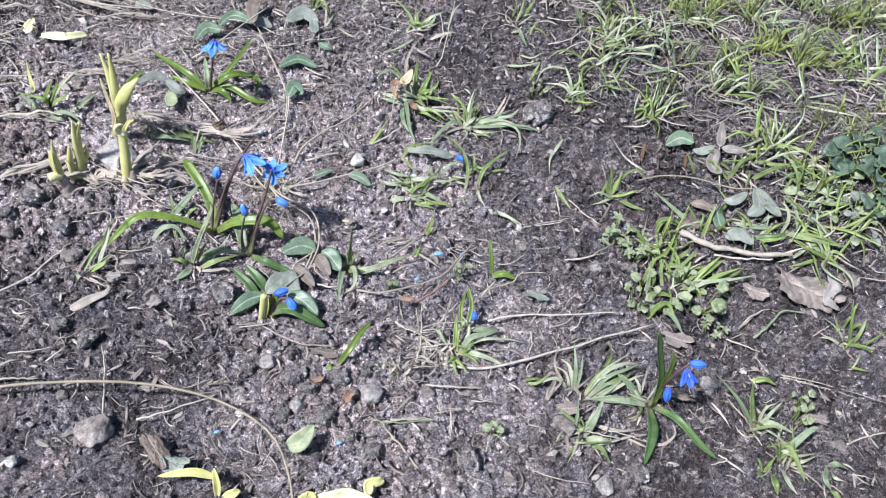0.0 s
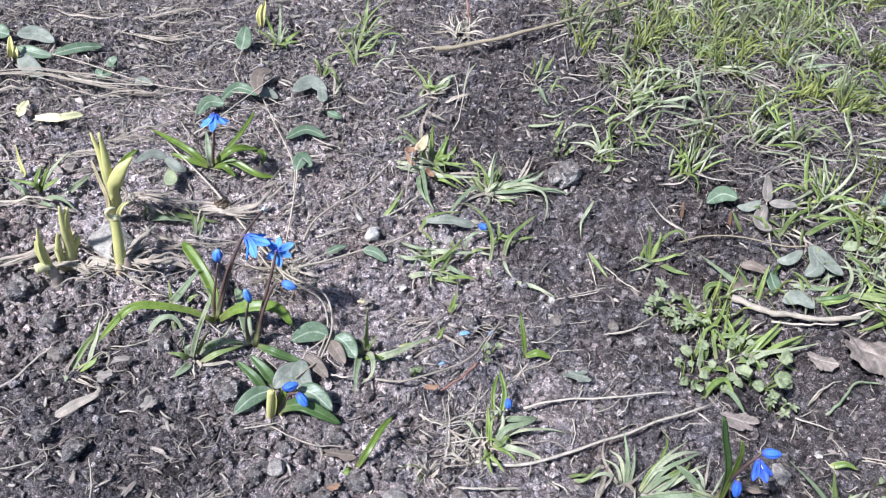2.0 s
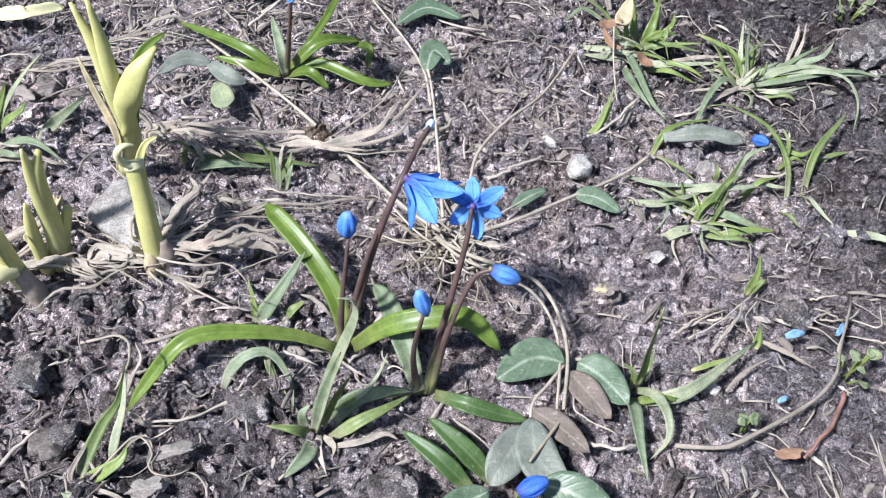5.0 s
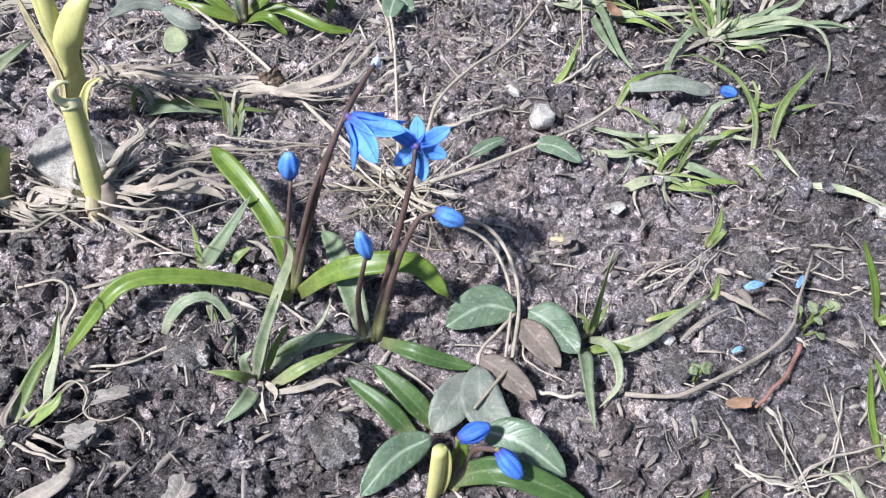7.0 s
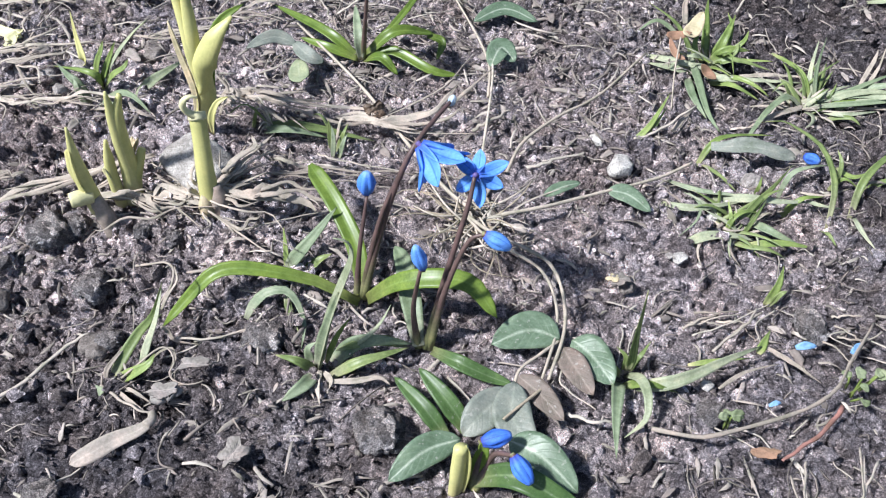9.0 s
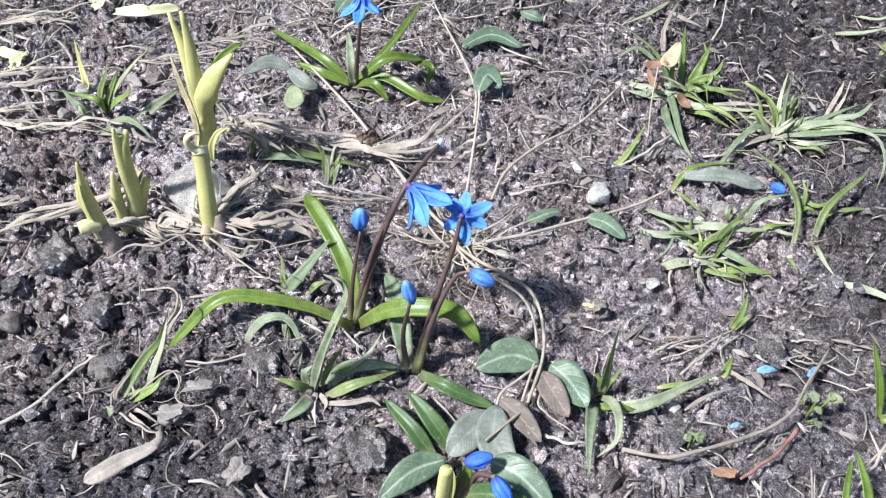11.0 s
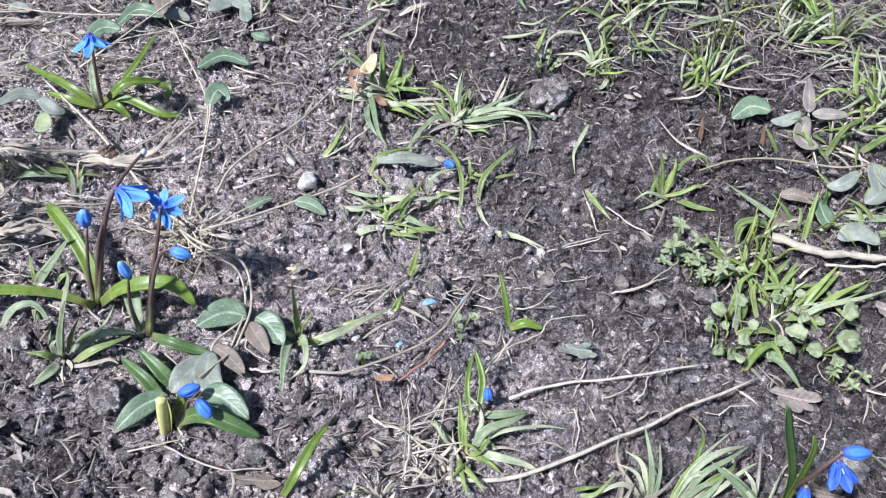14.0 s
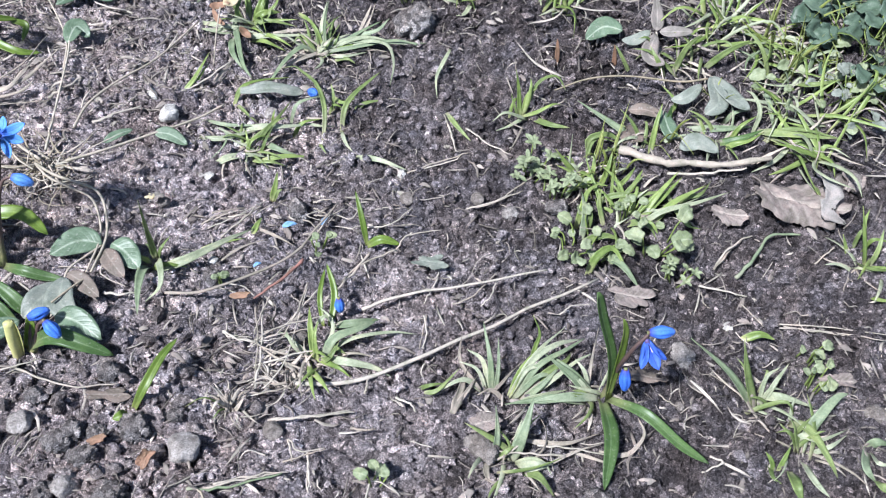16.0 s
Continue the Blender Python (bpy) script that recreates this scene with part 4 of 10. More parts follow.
leaf(p, [(0.0003, -0.0062, 0.001), (-0.0099, -0.0098, 0.006), (-0.0212, -0.014, 0.004)], 0.0036, GRASS)
leaf(p, [(0.0085, -0.0073, 0.001), (0.0172, -0.0133, 0.005), (0.0268, -0.0158, 0.003), (0.0352, -0.0177, 0.002)], 0.005, SCILLA_DARK)
leaf(p, [(0.0235, -0.0342, -0.001), (0.0154, -0.027, 0.005), (0.0059, -0.0182, 0.007)], 0.0062, SCILLA_DARK)
leaf(p, [(0.0171, -0.0366, -0.001), (0.0091, -0.0298, 0.004), (-0.0016, -0.0202, 0.004)], 0.0054, SCILLA_DARK)
stem(p, [(0.0064, -0.005, -0.001), (0.011, 0.002, 0.024), (0.0163, 0.0106, 0.046), (0.0178, 0.0158, 0.055)], r=0.0009)
open_flower(p, (0.0181, 0.0162, 0.055), (0.25, 0.66, -0.6), 0.0102, 68, 0.35)
stem(p, [(0.0036, -0.005, -0.001), (0.0021, -0.0034, 0.016), (0.0045, -0.0032, 0.0345)], r=0.0008)
bud(p, (0.004, -0.003, 0.0388), (-0.25, 0.05, 0.95), 0.0092, BUD_LIGHT, label="slender pale blue closed bud", girth=0.22)
stem(p, [(0.0074, -0.0051, -0.001), (0.0117, -0.0018, 0.024), (0.0175, 0.0014, 0.042), (0.0225, 0.0018, 0.0462)], r=0.0008)
bud(p, (0.0263, 0.0012, 0.0444), (0.85, -0.12, -0.4), 0.0086, BUD_LIGHT, "closed azure bud")

# low squill with two buds, beside a cut shoot
p = squill(0.026, -0.056, "short squill with two closed buds among periwinkle leaves")
leaf(p, [(0.0238, -0.0499, 0), (0.0366, -0.0523, 0.009), (0.0489, -0.0571, 0.008), (0.06, -0.0603, 0.003)], 0.0072, SCILLA_DARK)
leaf(p, [(0.0238, -0.0507, 0), (0.0277, -0.0471, 0.01), (0.0271, -0.046, 0.014)], 0.004)
stem(p, [(0.026, -0.0515, -0.001), (0.0274, -0.0466, 0.009), (0.0275, -0.0455, 0.013)], r=0.0009)
bud(p, (0.0313, -0.0438, 0.0136), (0.85, 0.25, 0.2), 0.0086)
stem(p, [(0.0267, -0.052, -0.001), (0.0306, -0.0473, 0.01), (0.0365, -0.051, 0.0175)], r=0.0009)
bud(p, (0.0387, -0.0541, 0.0157), (0.55, -0.55, -0.4), 0.0086)
p = shoot(0.0212, -0.0515, "yellow-green shoot cut off short")
tube("stub", on([(0.0212, -0.0525, -0.003), (0.0215, -0.052, 0.008), (0.0219, -0.0497, 0.0176)]), 0.0026, 0.0021, SHOOT, p, n=10, sides=14, flat=0.75)
blade("leaf", on([(0.0225, -0.053, -0.002), (0.0235, -0.0515, 0.009), (0.0232, -0.0495, 0.0182)]), 0.0032, SHOOT, p, shape=shape_strap, fold=0.8)

# squill far behind
p = squill(-0.045, 0.1498, "squill with one open blue flower and spreading leaves")
leaf(p, [(-0.0448, 0.1486, 0.001), (-0.0456, 0.1501, 0.012), (-0.0501, 0.1673, 0.018)], 0.0045, GRASS_BLUE)
leaf(p, [(-0.0435, 0.1525, 0.001), (-0.0297, 0.1566, 0.013), (-0.0128, 0.1666, 0.008)], 0.006)
leaf(p, [(-0.0426, 0.1501, 0.001), (-0.0306, 0.1514, 0.006), (-0.0113, 0.1419, 0.004), (0.0008, 0.1447, 0.001)], 0.005)
leaf(p, [(-0.0431, 0.149, 0.001), (-0.0342, 0.1433, 0.007), (-0.0261, 0.1386, 0.002)], 0.005)
leaf(p, [(-0.0462, 0.1493, 0.001), (-0.0618, 0.1567, 0.008), (-0.0928, 0.1807, 0.005)], 0.005)
leaf(p, [(-0.046, 0.1483, 0.001), (-0.059, 0.1483, 0.005), (-0.0737, 0.1546, 0.004)], 0.0045)
leaf(p, [(-0.0426, 0.1553, 0.001), (-0.0283, 0.1725, 0.014), (-0.0189, 0.1954, 0.022)], 0.0034)
leaf(p, [(-0.0164, 0.1644, 0.008), (-0.0093, 0.1631, 0.006), (-0.0106, 0.1543, 0.002)], 0.004)
stem(p, [(-0.0446, 0.1512, -0.001), (-0.0408, 0.145, 0.024), (-0.0375, 0.1425, 0.05)], r=0.0009)
open_flower(p, (-0.0377, 0.1425, 0.0515), (0.05, -0.12, -0.95), 0.0125, 62, 0.2)

# squill with three nodding flowers beside a pale stone
p = squill(0.2583, -0.0998, "squill with three nodding deep blue flowers and long leaves")
leaf(p, [(0.2601, -0.1, 0.002), (0.256, -0.0966, 0.0283), (0.2491, -0.0907, 0.0477), (0.2446, -0.087, 0.0608)], 0.0048, SCILLA_DARK, twist=0.35, shape=shape_blunt)
leaf(p, [(0.26, -0.0999, 0.0027), (0.2581, -0.0983, 0.0288), (0.2563, -0.0968, 0.0465), (0.2542, -0.095, 0.054)], 0.0036, twist=0.2)
leaf(p, [(0.2583, -0.0992, 0.001), (0.2545, -0.1195, 0.007), (0.2474, -0.1385, 0.002)], 0.0066, SCILLA_DARK)
leaf(p, [(0.2602, -0.0994, 0.002), (0.2695, -0.1123, 0.011), (0.2815, -0.126, 0.008), (0.2922, -0.1334, 0.002)], 0.0048, SCILLA_DARK)
leaf(p, [(0.2571, -0.0983, 0.001), (0.2421, -0.0991, 0.006), (0.2276, -0.0986, 0.003)], 0.004, GRASS_BLUE)
leaf(p, [(0.255, -0.0967, 0.001), (0.2455, -0.089, 0.008), (0.2376, -0.0791, 0.008)], 0.004, GRASS_BLUE)
stem(p, [(0.2598, -0.0974, -0.001), (0.2603, -0.0963, 0.014), (0.2576, -0.102, 0.04), (0.264, -0.1, 0.052)], r=0.001)
bud(p, (0.2675, -0.1012, 0.0527), (0.95, -0.1, 0.1), 0.0095, girth=0.24)
open_flower(p, (0.2628, -0.102, 0.048), (0.35, -0.4, -0.85), 0.0115, 30, 0, PETAL_DEEP)
bud(p, (0.2616, -0.1022, 0.0212), (0.1, -0.35, -0.9), 0.0105, girth=0.22)

# small squills and seedlings on the open soil
p = squill(0.15, -0.0466, "small squill with one dark blue bud at soil level")
leaf(p, [(0.1449, -0.0489, 0.001), (0.1441, -0.0374, 0.009), (0.1471, -0.0255, 0.015)], 0.0024)
leaf(p, [(0.1478, -0.0492, 0.001), (0.1506, -0.0371, 0.01), (0.148, -0.0238, 0.017)], 0.0032)
leaf(p, [(0.1481, -0.0492, 0.001), (0.1577, -0.0519, 0.006), (0.1697, -0.0489, 0.003)], 0.0034, GRASS_BLUE)
bud(p, (0.1525, -0.0428, 0.008), (0.1, -0.3, -0.85), 0.0072)
p = squill(0.1691, 0.0016, "seedling with one upright and one flat dark green leaf")
leaf(p, [(0.1691, 0.0016, 0), (0.167, 0.0092, 0.011), (0.1645, 0.0212, 0.02)], 0.003)
leaf(p, [(0.1689, 0.0007, 0.001), (0.1759, 0.0004, 0.005), (0.1847, -0.0016, 0.002)], 0.0046)
p = squill(0.0684, -0.0845, "single young squill leaf in crumbly soil")
leaf(p, [(0.0691, -0.0853, 0), (0.0744, -0.0801, 0.009), (0.0807, -0.0698, 0.014), (0.0867, -0.0622, 0.016)], 0.0038)
leaf(p, [(0.0676, -0.0852, 0), (0.0658, -0.0885, 0.003), (0.0624, -0.0893, 0.001)], 0.004)
p = squill(0.1452, 0.1097, "small squill bud pressed under a grey leaf")
bud(p, (0.148, 0.1054, 0.007), (0.55, -0.6, 0.15), 0.0068, girth=0.34)

# pale yellow-green bulb shoots
p = shoot(-0.0765, 0.0375, "yellow-green bulb stalk cut flat with a curled rim")
tube("stalk", on([(-0.0765, 0.0375, -0.003), (-0.0772, 0.0395, 0.012), (-0.078, 0.044, 0.024), (-0.0788, 0.0475, 0.0325)]), 0, 0, SHOOT, p, n=16, sides=14, flat=0.9, radii=(0.0042, 0.0033, 0.0029, 0.0029))
tube("cut_end", on([(-0.0786, 0.0468, 0.0315), (-0.079, 0.048, 0.0336)]), 0, 0, SHOOT_CUT, p, "cream cut end", n=4, sides=14, flat=0.9, radii=(0.0031, 0.003))
tube("rim", on([(-0.0768, 0.0474, 0.0322), (-0.0784, 0.0465, 0.0335), (-0.0803, 0.0455, 0.0348), (-0.0817, 0.0448, 0.0377), (-0.0809, 0.0453, 0.0404), (-0.0789, 0.0463, 0.0412), (-0.077, 0.0473, 0.0403)]), 0, 0, SHOOT_CUT, p, "curled cream rim", n=24, sides=10, flat=0.6, radii=(0.0016, 0.0016, 0.0014, 0.0012, 0.0009, 0.0004))
tube("bulb_neck", on([(-0.0735, 0.0375, -0.003), (-0.0735, 0.038, 0.004), (-0.0742, 0.039, 0.0105)]), 0, 0, NECK, p, "papery brownish bulb neck", n=8, sides=14, flat=0.9, knobs=0.1, radii=(0.0032, 0.0038, 0.0016))
tube("bulb_neck", on([(-0.0775, 0.035, -0.003), (-0.0778, 0.0355, 0.004), (-0.0778, 0.0372, 0.0095)]), 0, 0, HUSK, p, "papery beige bulb neck", n=8, sides=14, flat=0.9, radii=(0.0026, 0.0028, 0.0008))
p = shoot(-0.0875, 0.0800, "tall forked yellow-green bulb shoot")
tube("leaf", on([(-0.0945, 0.0808, -0.002), (-0.0893, 0.0798, 0.018), (-0.0905, 0.079, 0.034), (-0.0935, 0.0835, 0.048), (-0.0986, 0.0885, 0.0612)]), 0, 0, SHOOT, p, n=16, sides=14, flat=0.7, radii=(0.0034, 0.0038, 0.003, 0.0023, 0.0006))
tube("leaf", on([(-0.0945, 0.0808, -0.002), (-0.0893, 0.0798, 0.018), (-0.09, 0.0795, 0.036), (-0.091, 0.0835, 0.05), (-0.093, 0.0872, 0.0632)]), 0, 0, SHOOT, p, n=16, sides=14, flat=0.7, radii=(0.0034, 0.0038, 0.0029, 0.0022, 0.0007))
tube("leaf", on([(-0.0945, 0.0808, -0.002), (-0.0893, 0.0798, 0.018), (-0.0865, 0.0775, 0.032), (-0.082, 0.08, 0.042), (-0.0753, 0.084, 0.0505)]), 0, 0, SHOOT, p, n=16, sides=14, flat=0.55, radii=(0.0034, 0.004, 0.0046, 0.0038, 0.0006))
leaf(p, [(-0.0945, 0.0808, -0.002), (-0.0885, 0.0818, 0.02), (-0.085, 0.08, 0.036), (-0.08, 0.0845, 0.0475), (-0.0725, 0.09, 0.053)], 0.0044, SCILLA_LEAF, ref=(0.3, -0.6, 0.6))
leaf(p, [(-0.0975, 0.0808, -0.001), (-0.0925, 0.0775, 0.018), (-0.0965, 0.081, 0.034), (-0.0999, 0.0841, 0.0447)], 0.0036, HUSK, ref=(-0.5, -0.8, 0.3), fold=0.6)
blade("side_leaf", on([(-0.0868, 0.0722, 0.004), (-0.0862, 0.0727, 0.0115), (-0.0836, 0.0742, 0.0178), (-0.0795, 0.0763, 0.0204)]), 0.0028, SHOOT, p, "bent pale dry side leaf", shape=shape_shred, n=16, fold=0.6, twist=0.5, torn=0.25)
p = shoot(-0.1082, 0.0415, "forked pair of young yellow-green bulb shoots")
tube("leaf", on([(-0.1082, 0.0415, -0.003), (-0.1068, 0.0424, 0.0105), (-0.1067, 0.0426, 0.0243), (-0.1066, 0.0428, 0.0349), (-0.1063, 0.0428, 0.044)]), 0, 0, SHOOT, p, n=18, sides=16, flat=0.85, radii=(0.0034, 0.0031, 0.0026, 0.002, 0.0005))
tube("leaf", on([(-0.1082, 0.0415, -0.003), (-0.1064, 0.0427, 0.0116), (-0.106, 0.0429, 0.0241), (-0.105, 0.0435, 0.0343), (-0.1029, 0.0451, 0.0412)]), 0, 0, SHOOT, p, n=18, sides=16, flat=0.85, radii=(0.0032, 0.003, 0.0025, 0.002, 0.0008))
tube("stub", on([(-0.1077, 0.0419, 0.001), (-0.1058, 0.0431, 0.008), (-0.1035, 0.0447, 0.0127), (-0.1017, 0.0459, 0.0175)]), 0, 0, SHOOT, p, n=12, sides=14, flat=0.85, radii=(0.003, 0.0026, 0.0018, 0.0014))
tube("leaf", on([(-0.1119, 0.039, -0.002), (-0.1118, 0.0391, 0.0114), (-0.1112, 0.0395, 0.0195), (-0.1104, 0.04, 0.0268)]), 0, 0, SHOOT, p, n=14, sides=14, flat=0.85, radii=(0.0024, 0.0021, 0.0018, 0.0005))
blade("sheath", on([(-0.1117, 0.0386, 0.003), (-0.1122, 0.0384, 0.0119), (-0.1131, 0.0378, 0.0172)]), 0.0032, SHOOT_CUT, p, "pale torn sheath", shape=shape_strap, ref=(-0.5, -0.8, 0.2), fold=0.8, torn=0.2)
blade("husk", on([(-0.1087, 0.0445, 0.0123), (-0.1056, 0.0466, 0.0181), (-0.1041, 0.0476, 0.0199), (-0.1057, 0.0466, 0.0143)]), 0.003, HUSK, p, "curled brown husk", shape=shape_shred, fold=0.6, n=14)
p = shoot(-0.1165, 0.0300, "single pointed bulb shoot beside a swollen cut stub")
tube("leaf", on([(-0.1152, 0.0298, 0.006), (-0.1164, 0.0301, 0.0134), (-0.1167, 0.0299, 0.0235), (-0.1165, 0.03, 0.0321), (-0.1159, 0.0305, 0.0416)]), 0, 0, SHOOT, p, n=18, sides=16, flat=0.85, radii=(0.003, 0.0031, 0.0026, 0.0017, 0.0004))
blade("sheath", on([(-0.1163, 0.029, 0.0135), (-0.1174, 0.0288, 0.0241), (-0.1171, 0.0294, 0.0346)]), 0.0044, SHOOT, p, shape=shape_strap, ref=(-0.5, -0.8, 0.2), fold=0.9, torn=0.15)
tube("stub", on([(-0.1150, 0.0288, 0.0135), (-0.1176, 0.0266, 0.0155), (-0.1206, 0.0242, 0.017)]), 0, 0, SHOOT_CUT, p, "swollen cream cut stub", n=12, sides=16, flat=0.9, radii=(0.0024, 0.0027, 0.003, 0.0026))
tube("bulb_neck", on([(-0.111, 0.0275, -0.003), (-0.1125, 0.0282, 0.005), (-0.1145, 0.029, 0.0125)]), 0, 0, NECK, p, "grey-brown papery bulb neck", n=10, sides=14, flat=0.9, knobs=0.12, radii=(0.0034, 0.0032, 0.0022))
p = shoot(-0.2205, 0.268, "yellow-green shoot among grey-green leaves")
leaf(p, [(-0.2223, 0.2695, -0.001), (-0.2201, 0.2697, 0.01), (-0.2217, 0.2769, 0.018)], 0.0055, SHOOT, ref=(0, -0.9, 0.3), fold=0.8)
leaf(p, [(-0.2202, 0.2698, -0.001), (-0.2165, 0.2667, 0.008), (-0.2175, 0.2717, 0.012)], 0.0045, SHOOT, ref=(0.3, -0.9, 0.3), fold=0.8)
broad_leaf(p, [(-0.2327, 0.2986, 0.003), (-0.2431, 0.3023, 0.005), (-0.256, 0.3097, 0.002)], 0.0139, VINCA)
broad_leaf(p, [(-0.2272, 0.2994, 0.004), (-0.2128, 0.3025, 0.006), (-0.1961, 0.2952, 0.002)], 0.0136, VINCA_GREY)
broad_leaf(p, [(-0.2206, 0.2809, 0.004), (-0.2054, 0.2745, 0.005), (-0.1909, 0.273, 0.002)], 0.0098, VINCA)
broad_leaf(p, [(-0.216, 0.2723, 0.003), (-0.2032, 0.2564, 0.003), (-0.1881, 0.2415, 0.001)], 0.0135, VINCA_GREY)
broad_leaf(p, [(-0.1921, 0.2766, 0.002), (-0.1742, 0.286, 0.005), (-0.1578, 0.2969, 0.001)], 0.0098, VINCA)
p = shoot(-0.036, 0.3545, "pale shoot at the back of the bed")
leaf(p, [(-0.0361, 0.3561, -0.001), (-0.0356, 0.3586, 0.01), (-0.0334, 0.3623, 0.02)], 0.005, SHOOT, ref=(0, -0.9, 0.3), fold=0.8)
leaf(p, [(-0.0378, 0.3561, -0.001), (-0.0391, 0.3582, 0.008), (-0.0377, 0.3668, 0.014)], 0.0045, SHOOT, ref=(-0.3, -0.9, 0.3), fold=0.8)
p = shoot(0.0135, -0.1673, "young shoot at the front with one bent leaf")
leaf(p, [(0.0138, -0.1692, -0.001), (0.0133, -0.1658, 0.008), (0.0111, -0.1605, 0.014)], 0.004, SHOOT, ref=(0, -0.9, 0.3), fold=0.8)
leaf(p, [(0.0124, -0.1632, 0.009), (0.0008, -0.1626, 0.012), (-0.0163, -0.1639, 0.008)], 0.0044, SHOOT, fold=0.5)
leaf(p, [(0.0167, -0.1697, -0.001), (0.0212, -0.1704, 0.006), (0.0251, -0.1681, 0.006)], 0.005, SHOOT, fold=0.5)
husk_strip([(-0.1768, 0.1853, 0.003), (-0.1575, 0.1815, 0.006), (-0.1443, 0.1923, 0.004)], 0.0065, "cut piece of cream-yellow stalk on the soil", SHOOT_CUT, 0.6, 0.2)
husk_strip([(-0.1888, 0.1872, 0.003), (-0.1865, 0.1933, 0.006), (-0.1887, 0.2073, 0.004)], 0.006, "broken cream stalk end on the soil", SHOOT_CUT, 0.6, 0.3)
husk_strip([(-0.2028, 0.1293, 0.003), (-0.2013, 0.134, 0.005), (-0.2033, 0.1429, 0.004)], 0.005, "short cream-yellow stalk piece on the soil", SHOOT_CUT, 0.6, 0.3)
husk_strip([(-0.2187, 0.14, 0.003), (-0.2119, 0.142, 0.004), (-0.1999, 0.1377, 0.003)], 0.005, "pale dry stalk piece on the soil", SHOOT_CUT, 0.6, 0.3)
husk_strip([(0.0634, -0.1682, 0.001), (0.0807, -0.1692, 0.003), (0.1016, -0.1721, 0.002)], 0.008, "thick cream stalk piece lying at the front", SHOOT_CUT, 0.6, 0.2)
husk_strip([(0.0549, -0.1721, 0.002), (0.0588, -0.1685, 0.003), (0.0634, -0.1698, 0.002)], 0.006, "yellow-green stalk bit on the soil", SHOOT, 0.6, 0.3)
husk_strip([(0.0898, -0.1662, 0.003), (0.0909, -0.1614, 0.005), (0.0984, -0.1569, 0.003)], 0.005, "yellow-green stalk bit on the soil", SHOOT, 0.6, 0.3)

# periwinkle runners and leaves
p = vine(0.0495, 0.0019, "periwinkle runner with paired oval leaves on the soil")
runner(p, [(0.0134, 0.0515, 0.002), (0.0206, 0.0415, 0.004), (0.0319, 0.0326, 0.006), (0.0414, 0.0262, 0.006), (0.0464, 0.0148, 0.006), (0.0476, 0.0028, 0.003), (0.0437, -0.0157, 0.002)], 0.0009)
runner(p, [(0.0125, 0.0528, 0.002), (0.0225, 0.0434, 0.004), (0.0349, 0.0356, 0.006), (0.0442, 0.0299, 0.006), (0.0491, 0.0172, 0.006), (0.0501, 0.0029, 0.003), (0.0457, -0.0157, 0.002)], 0.0011)
runner(p, [(0.049, 0.0004, 0.002), (0.0424, -0.0075, 0.003), (0.0364, -0.0146, 0.003), (0.035, -0.0247, 0.002), (0.0326, -0.0384, 0.002)], 0.0008)
runner(p, [(0.0455, -0.0177, 0.002), (0.0404, -0.0243, 0.004), (0.0328, -0.0333, 0.005)], 0.0008, TWIG)
broad_leaf(p, [(0.0489, 0.0, 0.003), (0.039, 0.0012, 0.0055), (0.0272, -0.0046, 0.002)], 0.0121)
broad_leaf(p, [(0.0528, 0.0005, 0.003), (0.0588, -0.005, 0.005), (0.0658, -0.0142, 0.002)], 0.0115)
broad_leaf(p, [(0.0497, -0.0021, 0.002), (0.0537, -0.0102, 0.004), (0.0596, -0.0185, 0.001)], 0.0084, VINCA_OLD, "brown withered leaf")
broad_leaf(p, [(0.0362, -0.0161, 0.003), (0.0431, -0.0217, 0.004), (0.0507, -0.0298, 0.002)], 0.0075, VINCA_OLD, "brown withered leaf")
broad_leaf(p, [(0.0354, -0.019, 0.004), (0.0356, -0.0318, 0.005), (0.0426, -0.0399, 0.002)], 0.0115, VINCA_GREY)
broad_leaf(p, [(0.0344, -0.0216, 0.003), (0.0271, -0.0309, 0.006), (0.0215, -0.038, 0.002)], 0.0105, VINCA_GREY)
broad_leaf(p, [(0.0349, -0.0393, 0.004), (0.0442, -0.0448, 0.008), (0.0547, -0.0532, 0.003)], 0.0109, VINCA)
broad_leaf(p, [(0.0213, -0.0403, 0.004), (0.0114, -0.0455, 0.006), (0.0023, -0.0544, 0.001)], 0.009, VINCA)
p = vine(0.0157, 0.0618, "bare periwinkle runners that fan out from one crown")
runner(p, [(0.0145, 0.0556, 0.002), (0.0031, 0.0652, 0.003), (-0.013, 0.0854, 0.004), (-0.0375, 0.1186, 0.004), (-0.0622, 0.1479, 0.003), (-0.0786, 0.1674, 0.002)], 0.0011)
runner(p, [(0.0157, 0.0625, 0.002), (0.0162, 0.0977, 0.003), (0.016, 0.1407, 0.003), (0.0127, 0.1698, 0.003)], 0.0009)
runner(p, [(0.0265, 0.0789, 0.002), (0.0317, 0.0967, 0.003), (0.0452, 0.1159, 0.003), (0.0632, 0.1348, 0.003), (0.0847, 0.1701, 0.003)], 0.001)
runner(p, [(0.0261, 0.0547, 0.002), (0.0423, 0.0613, 0.003), (0.062, 0.0726, 0.003), (0.0856, 0.0862, 0.003), (0.1001, 0.0979, 0.003)], 0.0011)
runner(p, [(0.0124, 0.0488, 0.002), (0.005, 0.0535, 0.005), (-0.0047, 0.0705, 0.003)], 0.0006)
runner(p, [(0.0259, 0.0506, 0.002), (0.0195, 0.0394, 0.004), (0.0123, 0.0436, 0.002)], 0.0006)
runner(p, [(0.0182, 0.0513, 0.001), (0.012, 0.0343, 0.004), (0.0174, 0.0313, 0.002)], 0.0005)
runner(p, [(0.0154, 0.0539, 0.001), (0.003, 0.0478, 0.004), (-0.0064, 0.0533, 0.002)], 0.0006)
